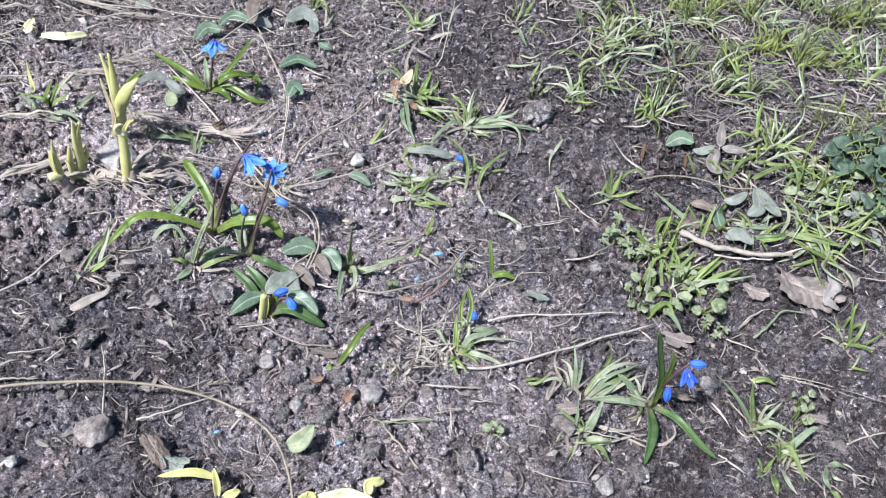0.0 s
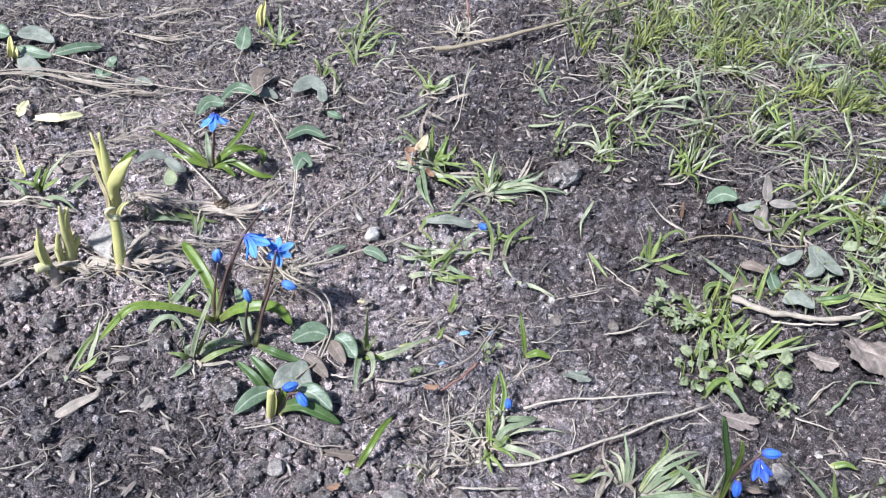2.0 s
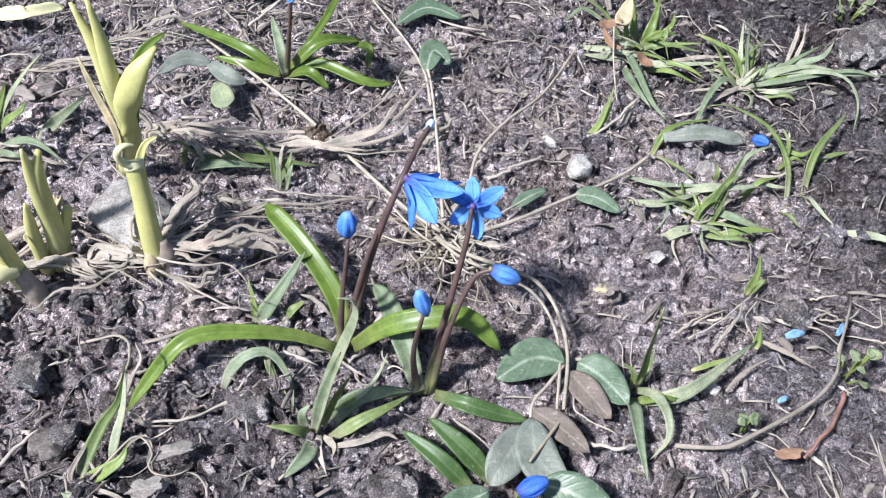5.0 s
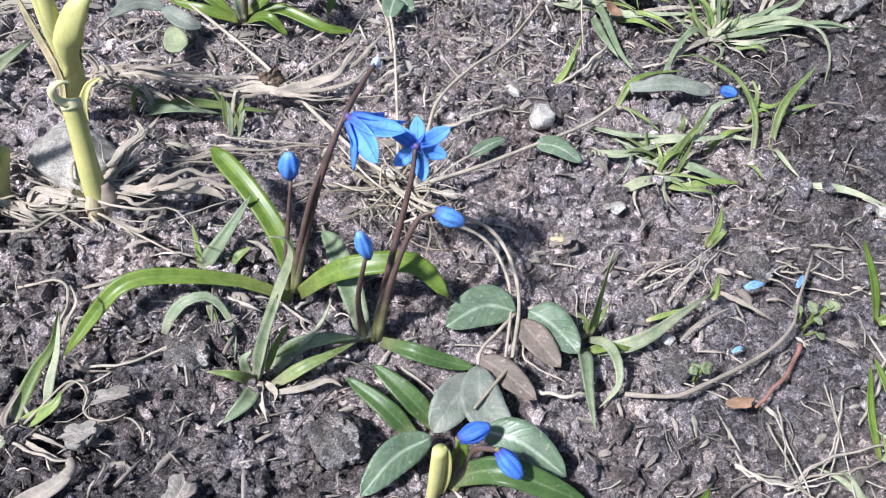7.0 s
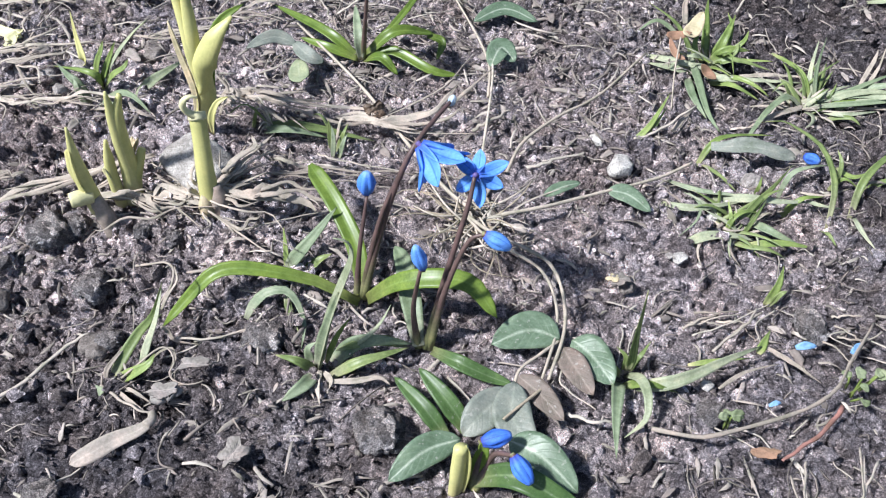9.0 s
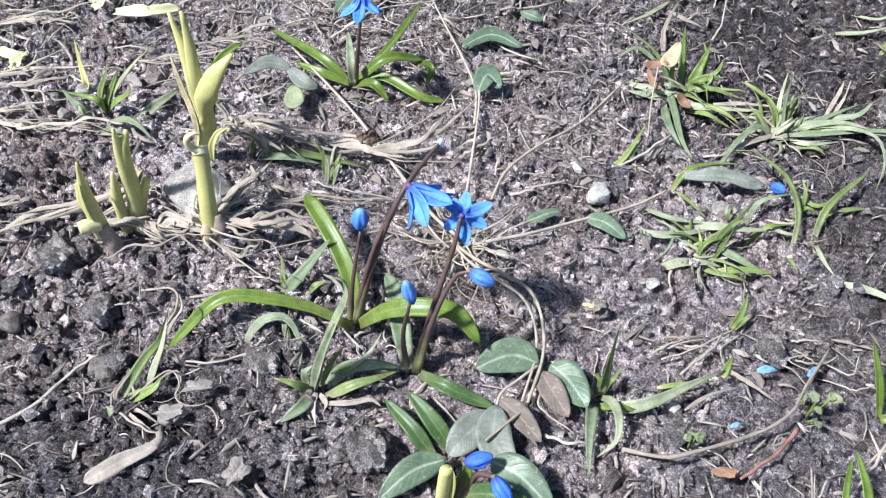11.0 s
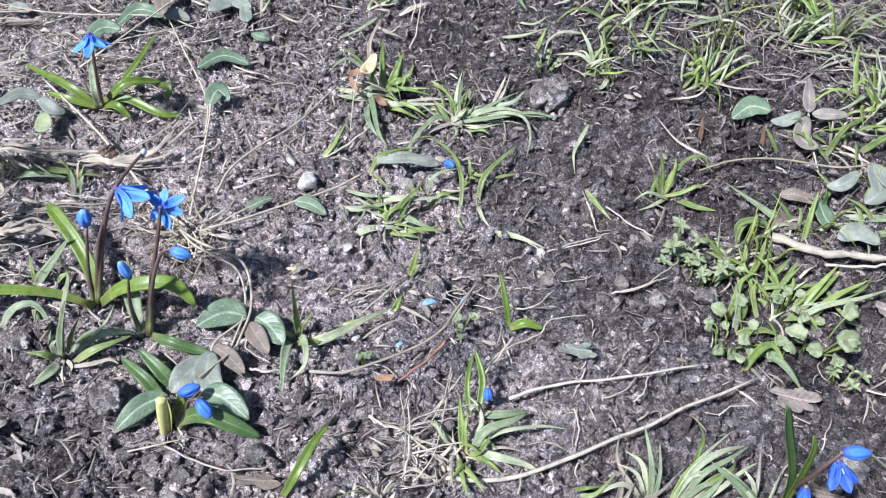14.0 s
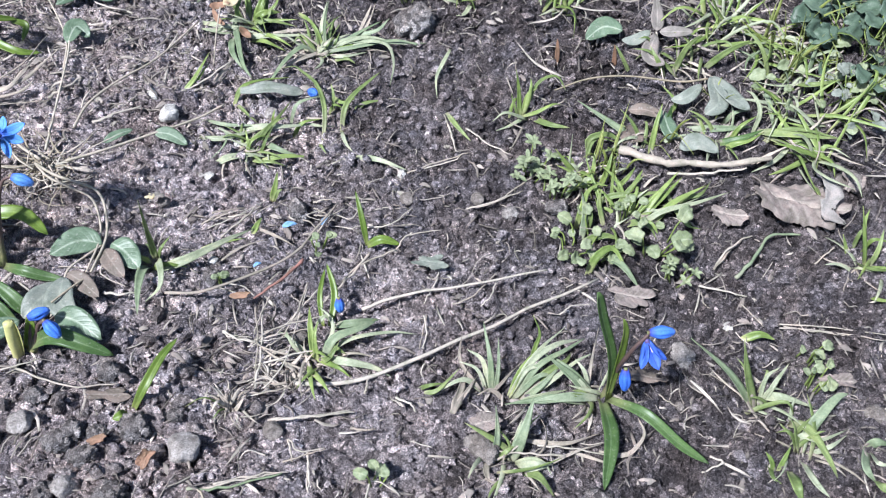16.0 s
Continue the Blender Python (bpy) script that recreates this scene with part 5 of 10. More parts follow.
runner(p, [(0.0145, 0.0552, 0.001), (0.0212, 0.0358, 0.004), (0.0322, 0.0349, 0.004)], 0.0005)
runner(p, [(0.0185, 0.0567, 0.001), (0.0107, 0.0592, 0.005), (0.009, 0.05, 0.002)], 0.0006)
runner(p, [(0.0183, 0.0527, 0.001), (0.0269, 0.0381, 0.003), (0.0385, 0.0408, 0.002)], 0.0006)
runner(p, [(0.0125, 0.0525, 0.001), (0.0058, 0.0412, 0.003), (0.003, 0.0459, 0.002)], 0.0005)
sprigs(p, 0.0155, 0.0535, 34, 0.024, 0.006, 0.0009, TWIG, 101)
sprigs(p, 0.0155, 0.0535, 16, 0.03, 0.005, 0.0011, STRAW, 102)
p = vine(0.0147, 0.1472, "periwinkle runner with a few blue-green leaves")
runner(p, [(0.0152, 0.1264, 0.002), (0.0138, 0.1495, 0.002), (0.0073, 0.1699, 0.003), (-0.0078, 0.205, 0.004), (-0.0217, 0.2384, 0.005)], 0.0009)
runner(p, [(-0.0217, 0.2384, 0.005), (-0.0402, 0.24, 0.004), (-0.0825, 0.2403, 0.003), (-0.1191, 0.2471, 0.003), (-0.1875, 0.2741, 0.003), (-0.2875, 0.2948, 0.002)], 0.0008)
runner(p, [(-0.0217, 0.2384, 0.005), (-0.0006, 0.2291, 0.003), (0.002, 0.2475, 0.004)], 0.0007)
runner(p, [(-0.0224, 0.2383, 0.005), (-0.0218, 0.2503, 0.01), (-0.0207, 0.2575, 0.012)], 0.0007)
broad_leaf(p, [(0.0144, 0.1483, 0.003), (0.0182, 0.16, 0.008), (0.0252, 0.1552, 0.002)], 0.0101)
broad_leaf(p, [(0.0033, 0.184, 0.004), (0.0174, 0.1962, 0.007), (0.0339, 0.1917, 0.002)], 0.008)
broad_leaf(p, [(-0.0223, 0.2367, 0.006), (-0.0408, 0.245, 0.007), (-0.0512, 0.2297, 0.003)], 0.0095)
broad_leaf(p, [(-0.0467, 0.2209, 0.005), (-0.0588, 0.2218, 0.007), (-0.0649, 0.2059, 0.003)], 0.0106)
broad_leaf(p, [(-0.022, 0.2335, 0.006), (-0.0174, 0.241, 0.008), (-0.0081, 0.239, 0.002)], 0.0087, VINCA_GREY)
broad_leaf(p, [(-0.0218, 0.2272, 0.012), (-0.0261, 0.2566, 0.014), (-0.0172, 0.2722, 0.008)], 0.0111, VINCA_OLD, "dark cupped leaf")
broad_leaf(p, [(-0.0475, 0.3074, 0.002), (-0.0466, 0.3166, 0.008), (-0.0463, 0.3315, 0.012)], 0.0139)
runner(p, [(-0.0472, 0.3053, 0.001), (-0.0477, 0.2751, 0.003), (-0.0423, 0.2599, 0.002)], 0.0007)
runner(p, [(-0.0471, 0.3036, 0.002), (-0.0407, 0.3172, 0.004), (-0.0252, 0.3218, 0.003)], 0.0006)
broad_leaf(p, [(-0.14, 0.2665, 0.002), (-0.1439, 0.2692, 0.005), (-0.1389, 0.2692, 0.008)], 0.0086)
broad_leaf(p, [(-0.1399, 0.2592, 0.002), (-0.1465, 0.2509, 0.004), (-0.1533, 0.2586, 0.003)], 0.0076)
broad_leaf(p, [(-0.1205, 0.2451, 0.002), (-0.1136, 0.2465, 0.004), (-0.106, 0.243, 0.002)], 0.0075, VINCA_GREY)
broad_leaf(p, [(-0.0738, 0.1467, 0.003), (-0.0838, 0.146, 0.007), (-0.0926, 0.1342, 0.004)], 0.0072, VINCA_GREY)
broad_leaf(p, [(-0.0757, 0.1488, 0.003), (-0.0658, 0.136, 0.007), (-0.0585, 0.1359, 0.003)], 0.0072, VINCA_GREY)
broad_leaf(p, [(-0.0704, 0.1362, 0.002), (-0.0664, 0.1226, 0.004), (-0.0647, 0.1173, 0.003)], 0.0089, WEED)
broad_leaf(p, [(0.002, 0.2475, 0.004), (0.0157, 0.2622, 0.007), (0.0291, 0.2506, 0.003)], 0.0127, VINCA_GREY, "dry grey curled leaf")
broad_leaf(p, [(0.0234, 0.2616, 0.004), (0.0264, 0.2436, 0.005), (0.0276, 0.2383, 0.001)], 0.008, VINCA_GREY)
broad_leaf(p, [(0.0311, 0.2266, 0.002), (0.0377, 0.2202, 0.005), (0.0433, 0.2194, 0.002)], 0.0063)
broad_leaf(p, [(0.0412, 0.069, 0.001), (0.0474, 0.0728, 0.004), (0.0553, 0.0773, 0.003)], 0.0045)
broad_leaf(p, [(0.0655, 0.0751, 0.003), (0.0734, 0.0737, 0.005), (0.0822, 0.0682, 0.002)], 0.0072)
p = vine(0.0996, 0.1854, "withered orange seed head on a thin runner")
runner(p, [(0.0979, 0.1674, 0.014), (0.0953, 0.1501, 0.008), (0.0937, 0.1299, 0.002)], 0.0006)
broad_leaf(p, [(0.0917, 0.1689, 0.014), (0.096, 0.1708, 0.017), (0.1032, 0.1723, 0.014)], 0.0046, DEAD_ORANGE)
broad_leaf(p, [(0.0934, 0.168, 0.013), (0.0962, 0.1622, 0.012), (0.1003, 0.1582, 0.009)], 0.0032, DEAD_ORANGE)
broad_leaf(p, [(0.0998, 0.1702, 0.014), (0.1044, 0.176, 0.018), (0.1086, 0.1844, 0.018)], 0.0073, HUSK)
broad_leaf(p, [(0.1081, 0.1589, 0.007), (0.1115, 0.157, 0.005), (0.1144, 0.153, 0.004)], 0.0045, DEAD_ORANGE)
p = vine(0.3576, 0.0633, "grey-green periwinkle leaves over the grassy edge")
broad_leaf(p, [(0.3599, 0.0699, 0.012), (0.3609, 0.0548, 0.014), (0.3528, 0.0504, 0.008)], 0.0109, VINCA_GREY)
broad_leaf(p, [(0.3613, 0.0696, 0.012), (0.3675, 0.0568, 0.014), (0.3761, 0.0476, 0.008)], 0.0096, VINCA_GREY)
broad_leaf(p, [(0.3553, 0.0674, 0.01), (0.3457, 0.0623, 0.012), (0.3387, 0.0643, 0.007)], 0.0072, VINCA_GREY)
broad_leaf(p, [(0.3173, 0.0665, 0.003), (0.325, 0.0637, 0.006), (0.3352, 0.0578, 0.003)], 0.0072, VINCA_OLD)
broad_leaf(p, [(0.3338, 0.0607, 0.005), (0.3338, 0.0468, 0.008), (0.3369, 0.0425, 0.004)], 0.0096, VINCA)
broad_leaf(p, [(0.3409, 0.1081, 0.01), (0.3431, 0.1155, 0.014), (0.3435, 0.1257, 0.016)], 0.0077, GREY_BROWN)
broad_leaf(p, [(0.3422, 0.107, 0.01), (0.3499, 0.1047, 0.014), (0.3607, 0.1034, 0.009)], 0.0069, GREY_BROWN)
broad_leaf(p, [(0.3404, 0.1062, 0.01), (0.3337, 0.0939, 0.012), (0.3414, 0.0873, 0.007)], 0.0098, GREY_BROWN)
broad_leaf(p, [(0.3239, 0.1147, 0.008), (0.3146, 0.12, 0.011), (0.3037, 0.116, 0.006)], 0.0118, VINCA)
broad_leaf(p, [(0.339, 0.1108, 0.008), (0.33, 0.1079, 0.009), (0.3226, 0.1098, 0.006)], 0.0065, VINCA_GREY)
broad_leaf(p, [(0.3362, 0.0352, 0.005), (0.3455, 0.0361, 0.009), (0.3558, 0.0293, 0.004)], 0.0096, VINCA_GREY)
runner(p, [(0.3591, 0.0702, 0.01), (0.3448, 0.0729, 0.009), (0.3205, 0.0848, 0.007), (0.3002, 0.09, 0.005), (0.2818, 0.0896, 0.002)], 0.0009, TWIG)
runner(p, [(0.3412, 0.1083, 0.009), (0.3404, 0.0935, 0.005), (0.3398, 0.0762, 0.003)], 0.0007)

# grass tufts round the middle squills
tuft(-0.0901, -0.0298, "bent grass tuft with pale and blue-green blades", [
    (GRASS, 4.0, (-0.0899, -0.0294, 0.0), (-0.0876, -0.0238, 0.004), (-0.0834, -0.0168, 0.008), (-0.0789, -0.0132, 0.012), (-0.076, -0.0073, 0.02)),
    (PALE_BLADE, 3.0, (-0.0813, -0.0251, 0.002), (-0.0795, -0.0209, 0.007), (-0.0769, -0.016, 0.013), (-0.0764, -0.0084, 0.018)),
    (LUSH, 3.6, (-0.0895, -0.0294, 0.0), (-0.0869, -0.0207, 0.004), (-0.0818, -0.0148, 0.008), (-0.0768, -0.0125, 0.011)),
    (LUSH, 3.8, (-0.0895, -0.0294, 0.0), (-0.0826, -0.0289, 0.003), (-0.0775, -0.0268, 0.005), (-0.0763, -0.0234, 0.006)),
    (GRASS_BLUE, 5.0, (-0.0907, -0.0311, 0.0), (-0.0904, -0.0339, 0.003), (-0.0911, -0.036, 0.001)),
    (STRIP, 1.7, (-0.0917, -0.0298, 0.0), (-0.0912, -0.0279, 0.004), (-0.0877, -0.0214, 0.006), (-0.0841, -0.0148, 0.007)),
    (STRIP, 1.6, (-0.088, -0.0331, 0.001), (-0.0789, -0.0387, 0.002), (-0.0725, -0.0419, 0.001)),
    (STRIP, 1.3, (-0.0841, -0.0323, 0.001), (-0.0778, -0.0357, 0.002), (-0.0729, -0.038, 0.001)),
    (STRIP, 1.8, (-0.0768, -0.0149, 0.008), (-0.0751, -0.0145, 0.005), (-0.0728, -0.0157, 0.002), (-0.0649, -0.0161, 0.001)),
    (STRIP, 1.0, (-0.0783, -0.0238, 0.003), (-0.0757, -0.0212, 0.004), (-0.0723, -0.02, 0.004), (-0.0703, -0.023, 0.003), (-0.0709, -0.0268, 0.002), (-0.067, -0.0316, 0.002), (-0.0604, -0.0306, 0.001)),
    (STRIP, 1.5, (-0.0773, -0.0109, 0.011), (-0.0755, -0.0081, 0.014), (-0.0733, -0.0039, 0.016), (-0.0753, 0.0005, 0.017))], extra=False)
p = tuft(-0.0266, -0.0183, "grass tuft with wide spreading blades and a tall pale one", [
    (GRASS_BLUE, 4.2, (-0.0267, -0.0183, -0.0006), (-0.0239, -0.0173, 0.0128), (-0.021, -0.0161, 0.023), (-0.0178, -0.0149, 0.0338)),
    (GRASS_BLUE, 5.6, (-0.0234, -0.0162, 0.0), (-0.0165, -0.0119, 0.005), (-0.0077, -0.0101, 0.007), (0.0024, -0.0078, 0.004)),
    (GRASS, 3.8, (-0.0229, -0.019, 0.0), (-0.0138, -0.0174, 0.004), (-0.0055, -0.0136, 0.005), (0.0013, -0.0085, 0.003)),
    (GRASS, 3.8, (-0.0269, -0.0187, 0.0), (-0.0316, -0.0203, 0.005), (-0.0395, -0.0182, 0.003)),
    (GRASS_BLUE, 4.6, (-0.0268, -0.0191, 0.0), (-0.0277, -0.0263, 0.003), (-0.0314, -0.0301, 0.002), (-0.034, -0.0326, 0.001)),
    (PALE_BLADE, 1.7, (-0.0186, -0.0121, 0.002), (-0.012, -0.0105, 0.008), (-0.008, -0.0067, 0.011), (-0.0052, -0.0023, 0.015)),
    (LUSH, 2.2, (-0.0238, -0.0172, 0.0015), (-0.02, -0.0157, 0.0129), (-0.0154, -0.0139, 0.0217)),
    (GRASS_BLUE, 3.4, (-0.0288, -0.0164, 0.0), (-0.0297, -0.0151, 0.004), (-0.0273, -0.0134, 0.006)),
    (STRIP, 2.2, (-0.0251, -0.0199, 0.001), (-0.0248, -0.0255, 0.001), (-0.0226, -0.0317, 0.0005)),
    (STRIP, 2.4, (-0.0239, -0.0204, 0.001), (-0.0207, -0.0235, 0.002), (-0.0213, -0.0274, 0.001)),
    (STRIP, 2.0, (-0.0213, -0.024, 0.002), (-0.013, -0.0228, 0.003), (-0.0063, -0.0206, 0.003), (-0.0023, -0.0216, 0.001)),
    (STRIP, 1.4, (-0.0266, -0.0218, 0.001), (-0.0265, -0.0268, 0.001), (-0.0246, -0.0301, 0.0005))], extra=False)
blade("blade", on([(-0.0265, -0.0183, -0.0006), (-0.0242, -0.0174, 0.01), (-0.021, -0.0161, 0.023), (-0.0166, -0.0144, 0.0367), (-0.0132, -0.013, 0.0471), (-0.014, -0.0134, 0.0534), (-0.0175, -0.0147, 0.0555)]), 0.0046, PALE_BLADE, p, "tall pale blade", n=18, rows=5, fold=0.35, ref=(-0.75, -0.5, 0.45), torn=0.05)
tuft(-0.0454, 0.0181, "bent blade of grass with a dry one", [
    (GRASS_BLUE, 3.6, (-0.0528, -0.0051, 0.001), (-0.0511, -0.0019, 0.004), (-0.0469, 0.0005, 0.008), (-0.0408, 0.0019, 0.009), (-0.0365, -0.0004, 0.007), (-0.0332, -0.0057, 0.003), (-0.0327, -0.0134, 0.001)),
    (GRASS, 2.6, (-0.0408, 0.0019, 0.006), (-0.0383, -0.0028, 0.003), (-0.0343, -0.0088, 0.001)),
    (GRASS_BLUE, 5.0, (-0.0458, 0.018, 0.0), (-0.0409, 0.0208, 0.005), (-0.0345, 0.0271, 0.012), (-0.0295, 0.0324, 0.018)),
    (GRASS, 4.2, (-0.0397, 0.0186, 0.0), (-0.0346, 0.0205, 0.003), (-0.0302, 0.0231, 0.005)),
    (LUSH, 2.0, (-0.0454, 0.0181, 0.0), (-0.046, 0.0223, 0.005), (-0.0472, 0.0263, 0.01))], extra=False)
tuft(0.0699, -0.0049, "star-shaped grass plant with one long pale blade", [
    (GRASS, 3.4, (0.0711, -0.0052, 0.0006), (0.0712, -0.0052, 0.0078), (0.0707, -0.0051, 0.0192), (0.0703, -0.005, 0.0391)),
    (GRASS, 2.4, (0.0713, -0.0053, 0.0007), (0.071, -0.0052, 0.0092), (0.0705, -0.0051, 0.0233)),
    (GRASS_BLUE, 4.6, (0.0684, -0.0061, 0.0), (0.0671, -0.0153, 0.004), (0.0662, -0.0258, 0.004), (0.0664, -0.0381, 0.0005)),
    (PALE_BLADE, 3.4, (0.0709, -0.0041, 0.0), (0.0739, -0.0117, 0.006), (0.0756, -0.0192, 0.007), (0.0749, -0.0256, 0.004), (0.069, -0.0306, 0.0005)),
    (PALE_BLADE, 4.4, (0.0697, -0.0086, 0.0), (0.0818, -0.0107, 0.004), (0.0908, -0.0068, 0.006), (0.1032, 0.0018, 0.007), (0.1154, 0.0106, 0.006)),
    (LUSH, 3.0, (0.0692, -0.0087, 0.0), (0.0764, -0.0116, 0.004), (0.0861, -0.0117, 0.002)),
    (LUSH, 3.0, (0.1145, 0.0086, 0.004), (0.1165, 0.0123, 0.006), (0.1191, 0.0174, 0.007)),
    (STRIP, 1.8, (0.1166, 0.0116, 0.005), (0.126, 0.0079, 0.003), (0.1347, 0.0025, 0.001)),
    (STRIP, 1.4, (0.1002, -0.0065, 0.001), (0.1092, 0.0005, 0.003), (0.122, 0.0075, 0.002)),
    (LUSH, 1.8, (0.0911, 0.0011, 0.001), (0.1003, 0.0034, 0.003), (0.1122, 0.007, 0.003)),
    (GRASS, 2.2, (0.07, -0.0043, 0.0), (0.0702, -0.0026, 0.004), (0.067, -0.0003, 0.006)),
    (GRASS, 2.4, (0.0699, -0.0049, 0.0), (0.0656, -0.0072, 0.004), (0.0611, -0.0033, 0.003)),
    (GRASS, 2.0, (0.0715, -0.0033, 0.0), (0.0742, -0.0026, 0.005), (0.078, 0.0035, 0.007))], extra=False)
tuft(0.1576, 0.1469, "sprawling grass tuft behind the fallen bud", [
    (GRASS_BLUE, 3.2, (0.1536, 0.1449, 0.0), (0.1439, 0.1431, 0.007), (0.1337, 0.1327, 0.006), (0.1258, 0.1199, 0.004), (0.1186, 0.1091, 0.001)),
    (LUSH, 2.7, (0.1192, 0.1615, 0.002), (0.1254, 0.1559, 0.005), (0.1322, 0.1513, 0.005), (0.1382, 0.149, 0.002)),
    (PALE_BLADE, 3.7, (0.0856, 0.1711, 0.003), (0.0984, 0.1654, 0.005), (0.1083, 0.1621, 0.005), (0.1197, 0.1616, 0.002)),
    (GRASS_BLUE, 3.7, (0.1044, 0.1744, 0.005), (0.1068, 0.1525, 0.005), (0.1096, 0.1335, 0.003), (0.1145, 0.123, 0.001)),
    (GRASS_BLUE, 2.1, (0.1579, 0.1458, 0.0), (0.1571, 0.1563, 0.008), (0.1583, 0.1624, 0.012), (0.1608, 0.17, 0.017)),
    (LUSH, 1.9, (0.1572, 0.1476, 0.0), (0.1532, 0.1557, 0.007), (0.1488, 0.1627, 0.009), (0.1423, 0.1683, 0.009)),
    (GRASS_BLUE, 4.0, (0.168, 0.1535, 0.001), (0.1781, 0.1517, 0.005), (0.1883, 0.1508, 0.008), (0.1956, 0.1576, 0.009)),
    (PALE_BLADE, 3.5, (0.1588, 0.1469, 0.0), (0.168, 0.1477, 0.005), (0.1818, 0.1486, 0.006), (0.1946, 0.1449, 0.005)),
    (LUSH, 2.2, (0.1573, 0.1454, 0.0), (0.1654, 0.1443, 0.004), (0.1804, 0.148, 0.003)),
    (STRIP, 1.8, (0.1799, 0.1569, 0.001), (0.1848, 0.1633, 0.005), (0.1888, 0.1733, 0.007)),
    (STRIP, 2.1, (0.127, 0.1628, 0.002), (0.142, 0.1631, 0.003), (0.16, 0.1607, 0.001)),
    (STRIP, 1.4, (0.1735, 0.1445, 0.001), (0.1844, 0.1428, 0.002), (0.1939, 0.1405, 0.001)),
    (LUSH, 2.2, (0.1428, 0.1787, 0.003), (0.1499, 0.1671, 0.005), (0.1585, 0.1545, 0.001)),
    (STRIP, 1.3, (0.1518, 0.1432, 0.001), (0.161, 0.1441, 0.003), (0.1694, 0.1534, 0.004)),
    (GRASS, 1.6, (0.16, 0.1469, 0.0), (0.1635, 0.1489, 0.005), (0.166, 0.1536, 0.007))], extra=True)
tuft(0.1582, 0.0982, "arching grass blades round the fallen bud", [
    (GRASS, 3.0, (0.1516, 0.0762, 0.0), (0.1533, 0.0865, 0.007), (0.1528, 0.0958, 0.011), (0.1492, 0.1067, 0.013), (0.1422, 0.1166, 0.012), (0.1384, 0.1254, 0.008), (0.1309, 0.1294, 0.003)),
    (LUSH, 2.9, (0.1039, 0.1054, 0.0), (0.1092, 0.1107, 0.005), (0.1182, 0.1159, 0.006), (0.1368, 0.1234, 0.002)),
    (GRASS, 2.4, (0.106, 0.1071, 0.0), (0.1111, 0.0933, 0.004), (0.117, 0.0874, 0.001)),
    (GRASS_BLUE, 2.2, (0.1345, 0.0908, 0.0), (0.1381, 0.0954, 0.007), (0.146, 0.0988, 0.009), (0.1551, 0.105, 0.005)),
    (GRASS, 3.5, (0.1622, 0.0839, 0.0), (0.1645, 0.0926, 0.007), (0.1707, 0.1005, 0.01), (0.1798, 0.1091, 0.011), (0.1869, 0.1166, 0.01)),
    (GRASS, 2.2, (0.1589, 0.0992, 0.0), (0.1591, 0.1035, 0.007), (0.1581, 0.1099, 0.009)),
    (LUSH, 2.4, (0.1598, 0.1083, 0.001), (0.164, 0.1005, 0.004), (0.1729, 0.1056, 0.002)),
    (GRASS, 3.2, (0.1696, 0.099, 0.0), (0.1752, 0.0997, 0.003), (0.1869, 0.1028, 0.002)),
    (PALE_BLADE, 2.4, (0.1623, 0.0818, 0.001), (0.1636, 0.0733, 0.002), (0.1672, 0.0669, 0.001)),
    (LUSH, 2.1, (0.1562, 0.0996, 0.0), (0.1593, 0.0969, 0.006), (0.1656, 0.0958, 0.003)),
    (STRIP, 1.4, (0.1435, 0.0929, 0.001), (0.1519, 0.0912, 0.002), (0.1645, 0.0977, 0.001)),
    (GRASS, 1.9, (0.1503, 0.0784, 0.0), (0.1505, 0.0709, 0.002), (0.1531, 0.0665, 0.001))], extra=False)
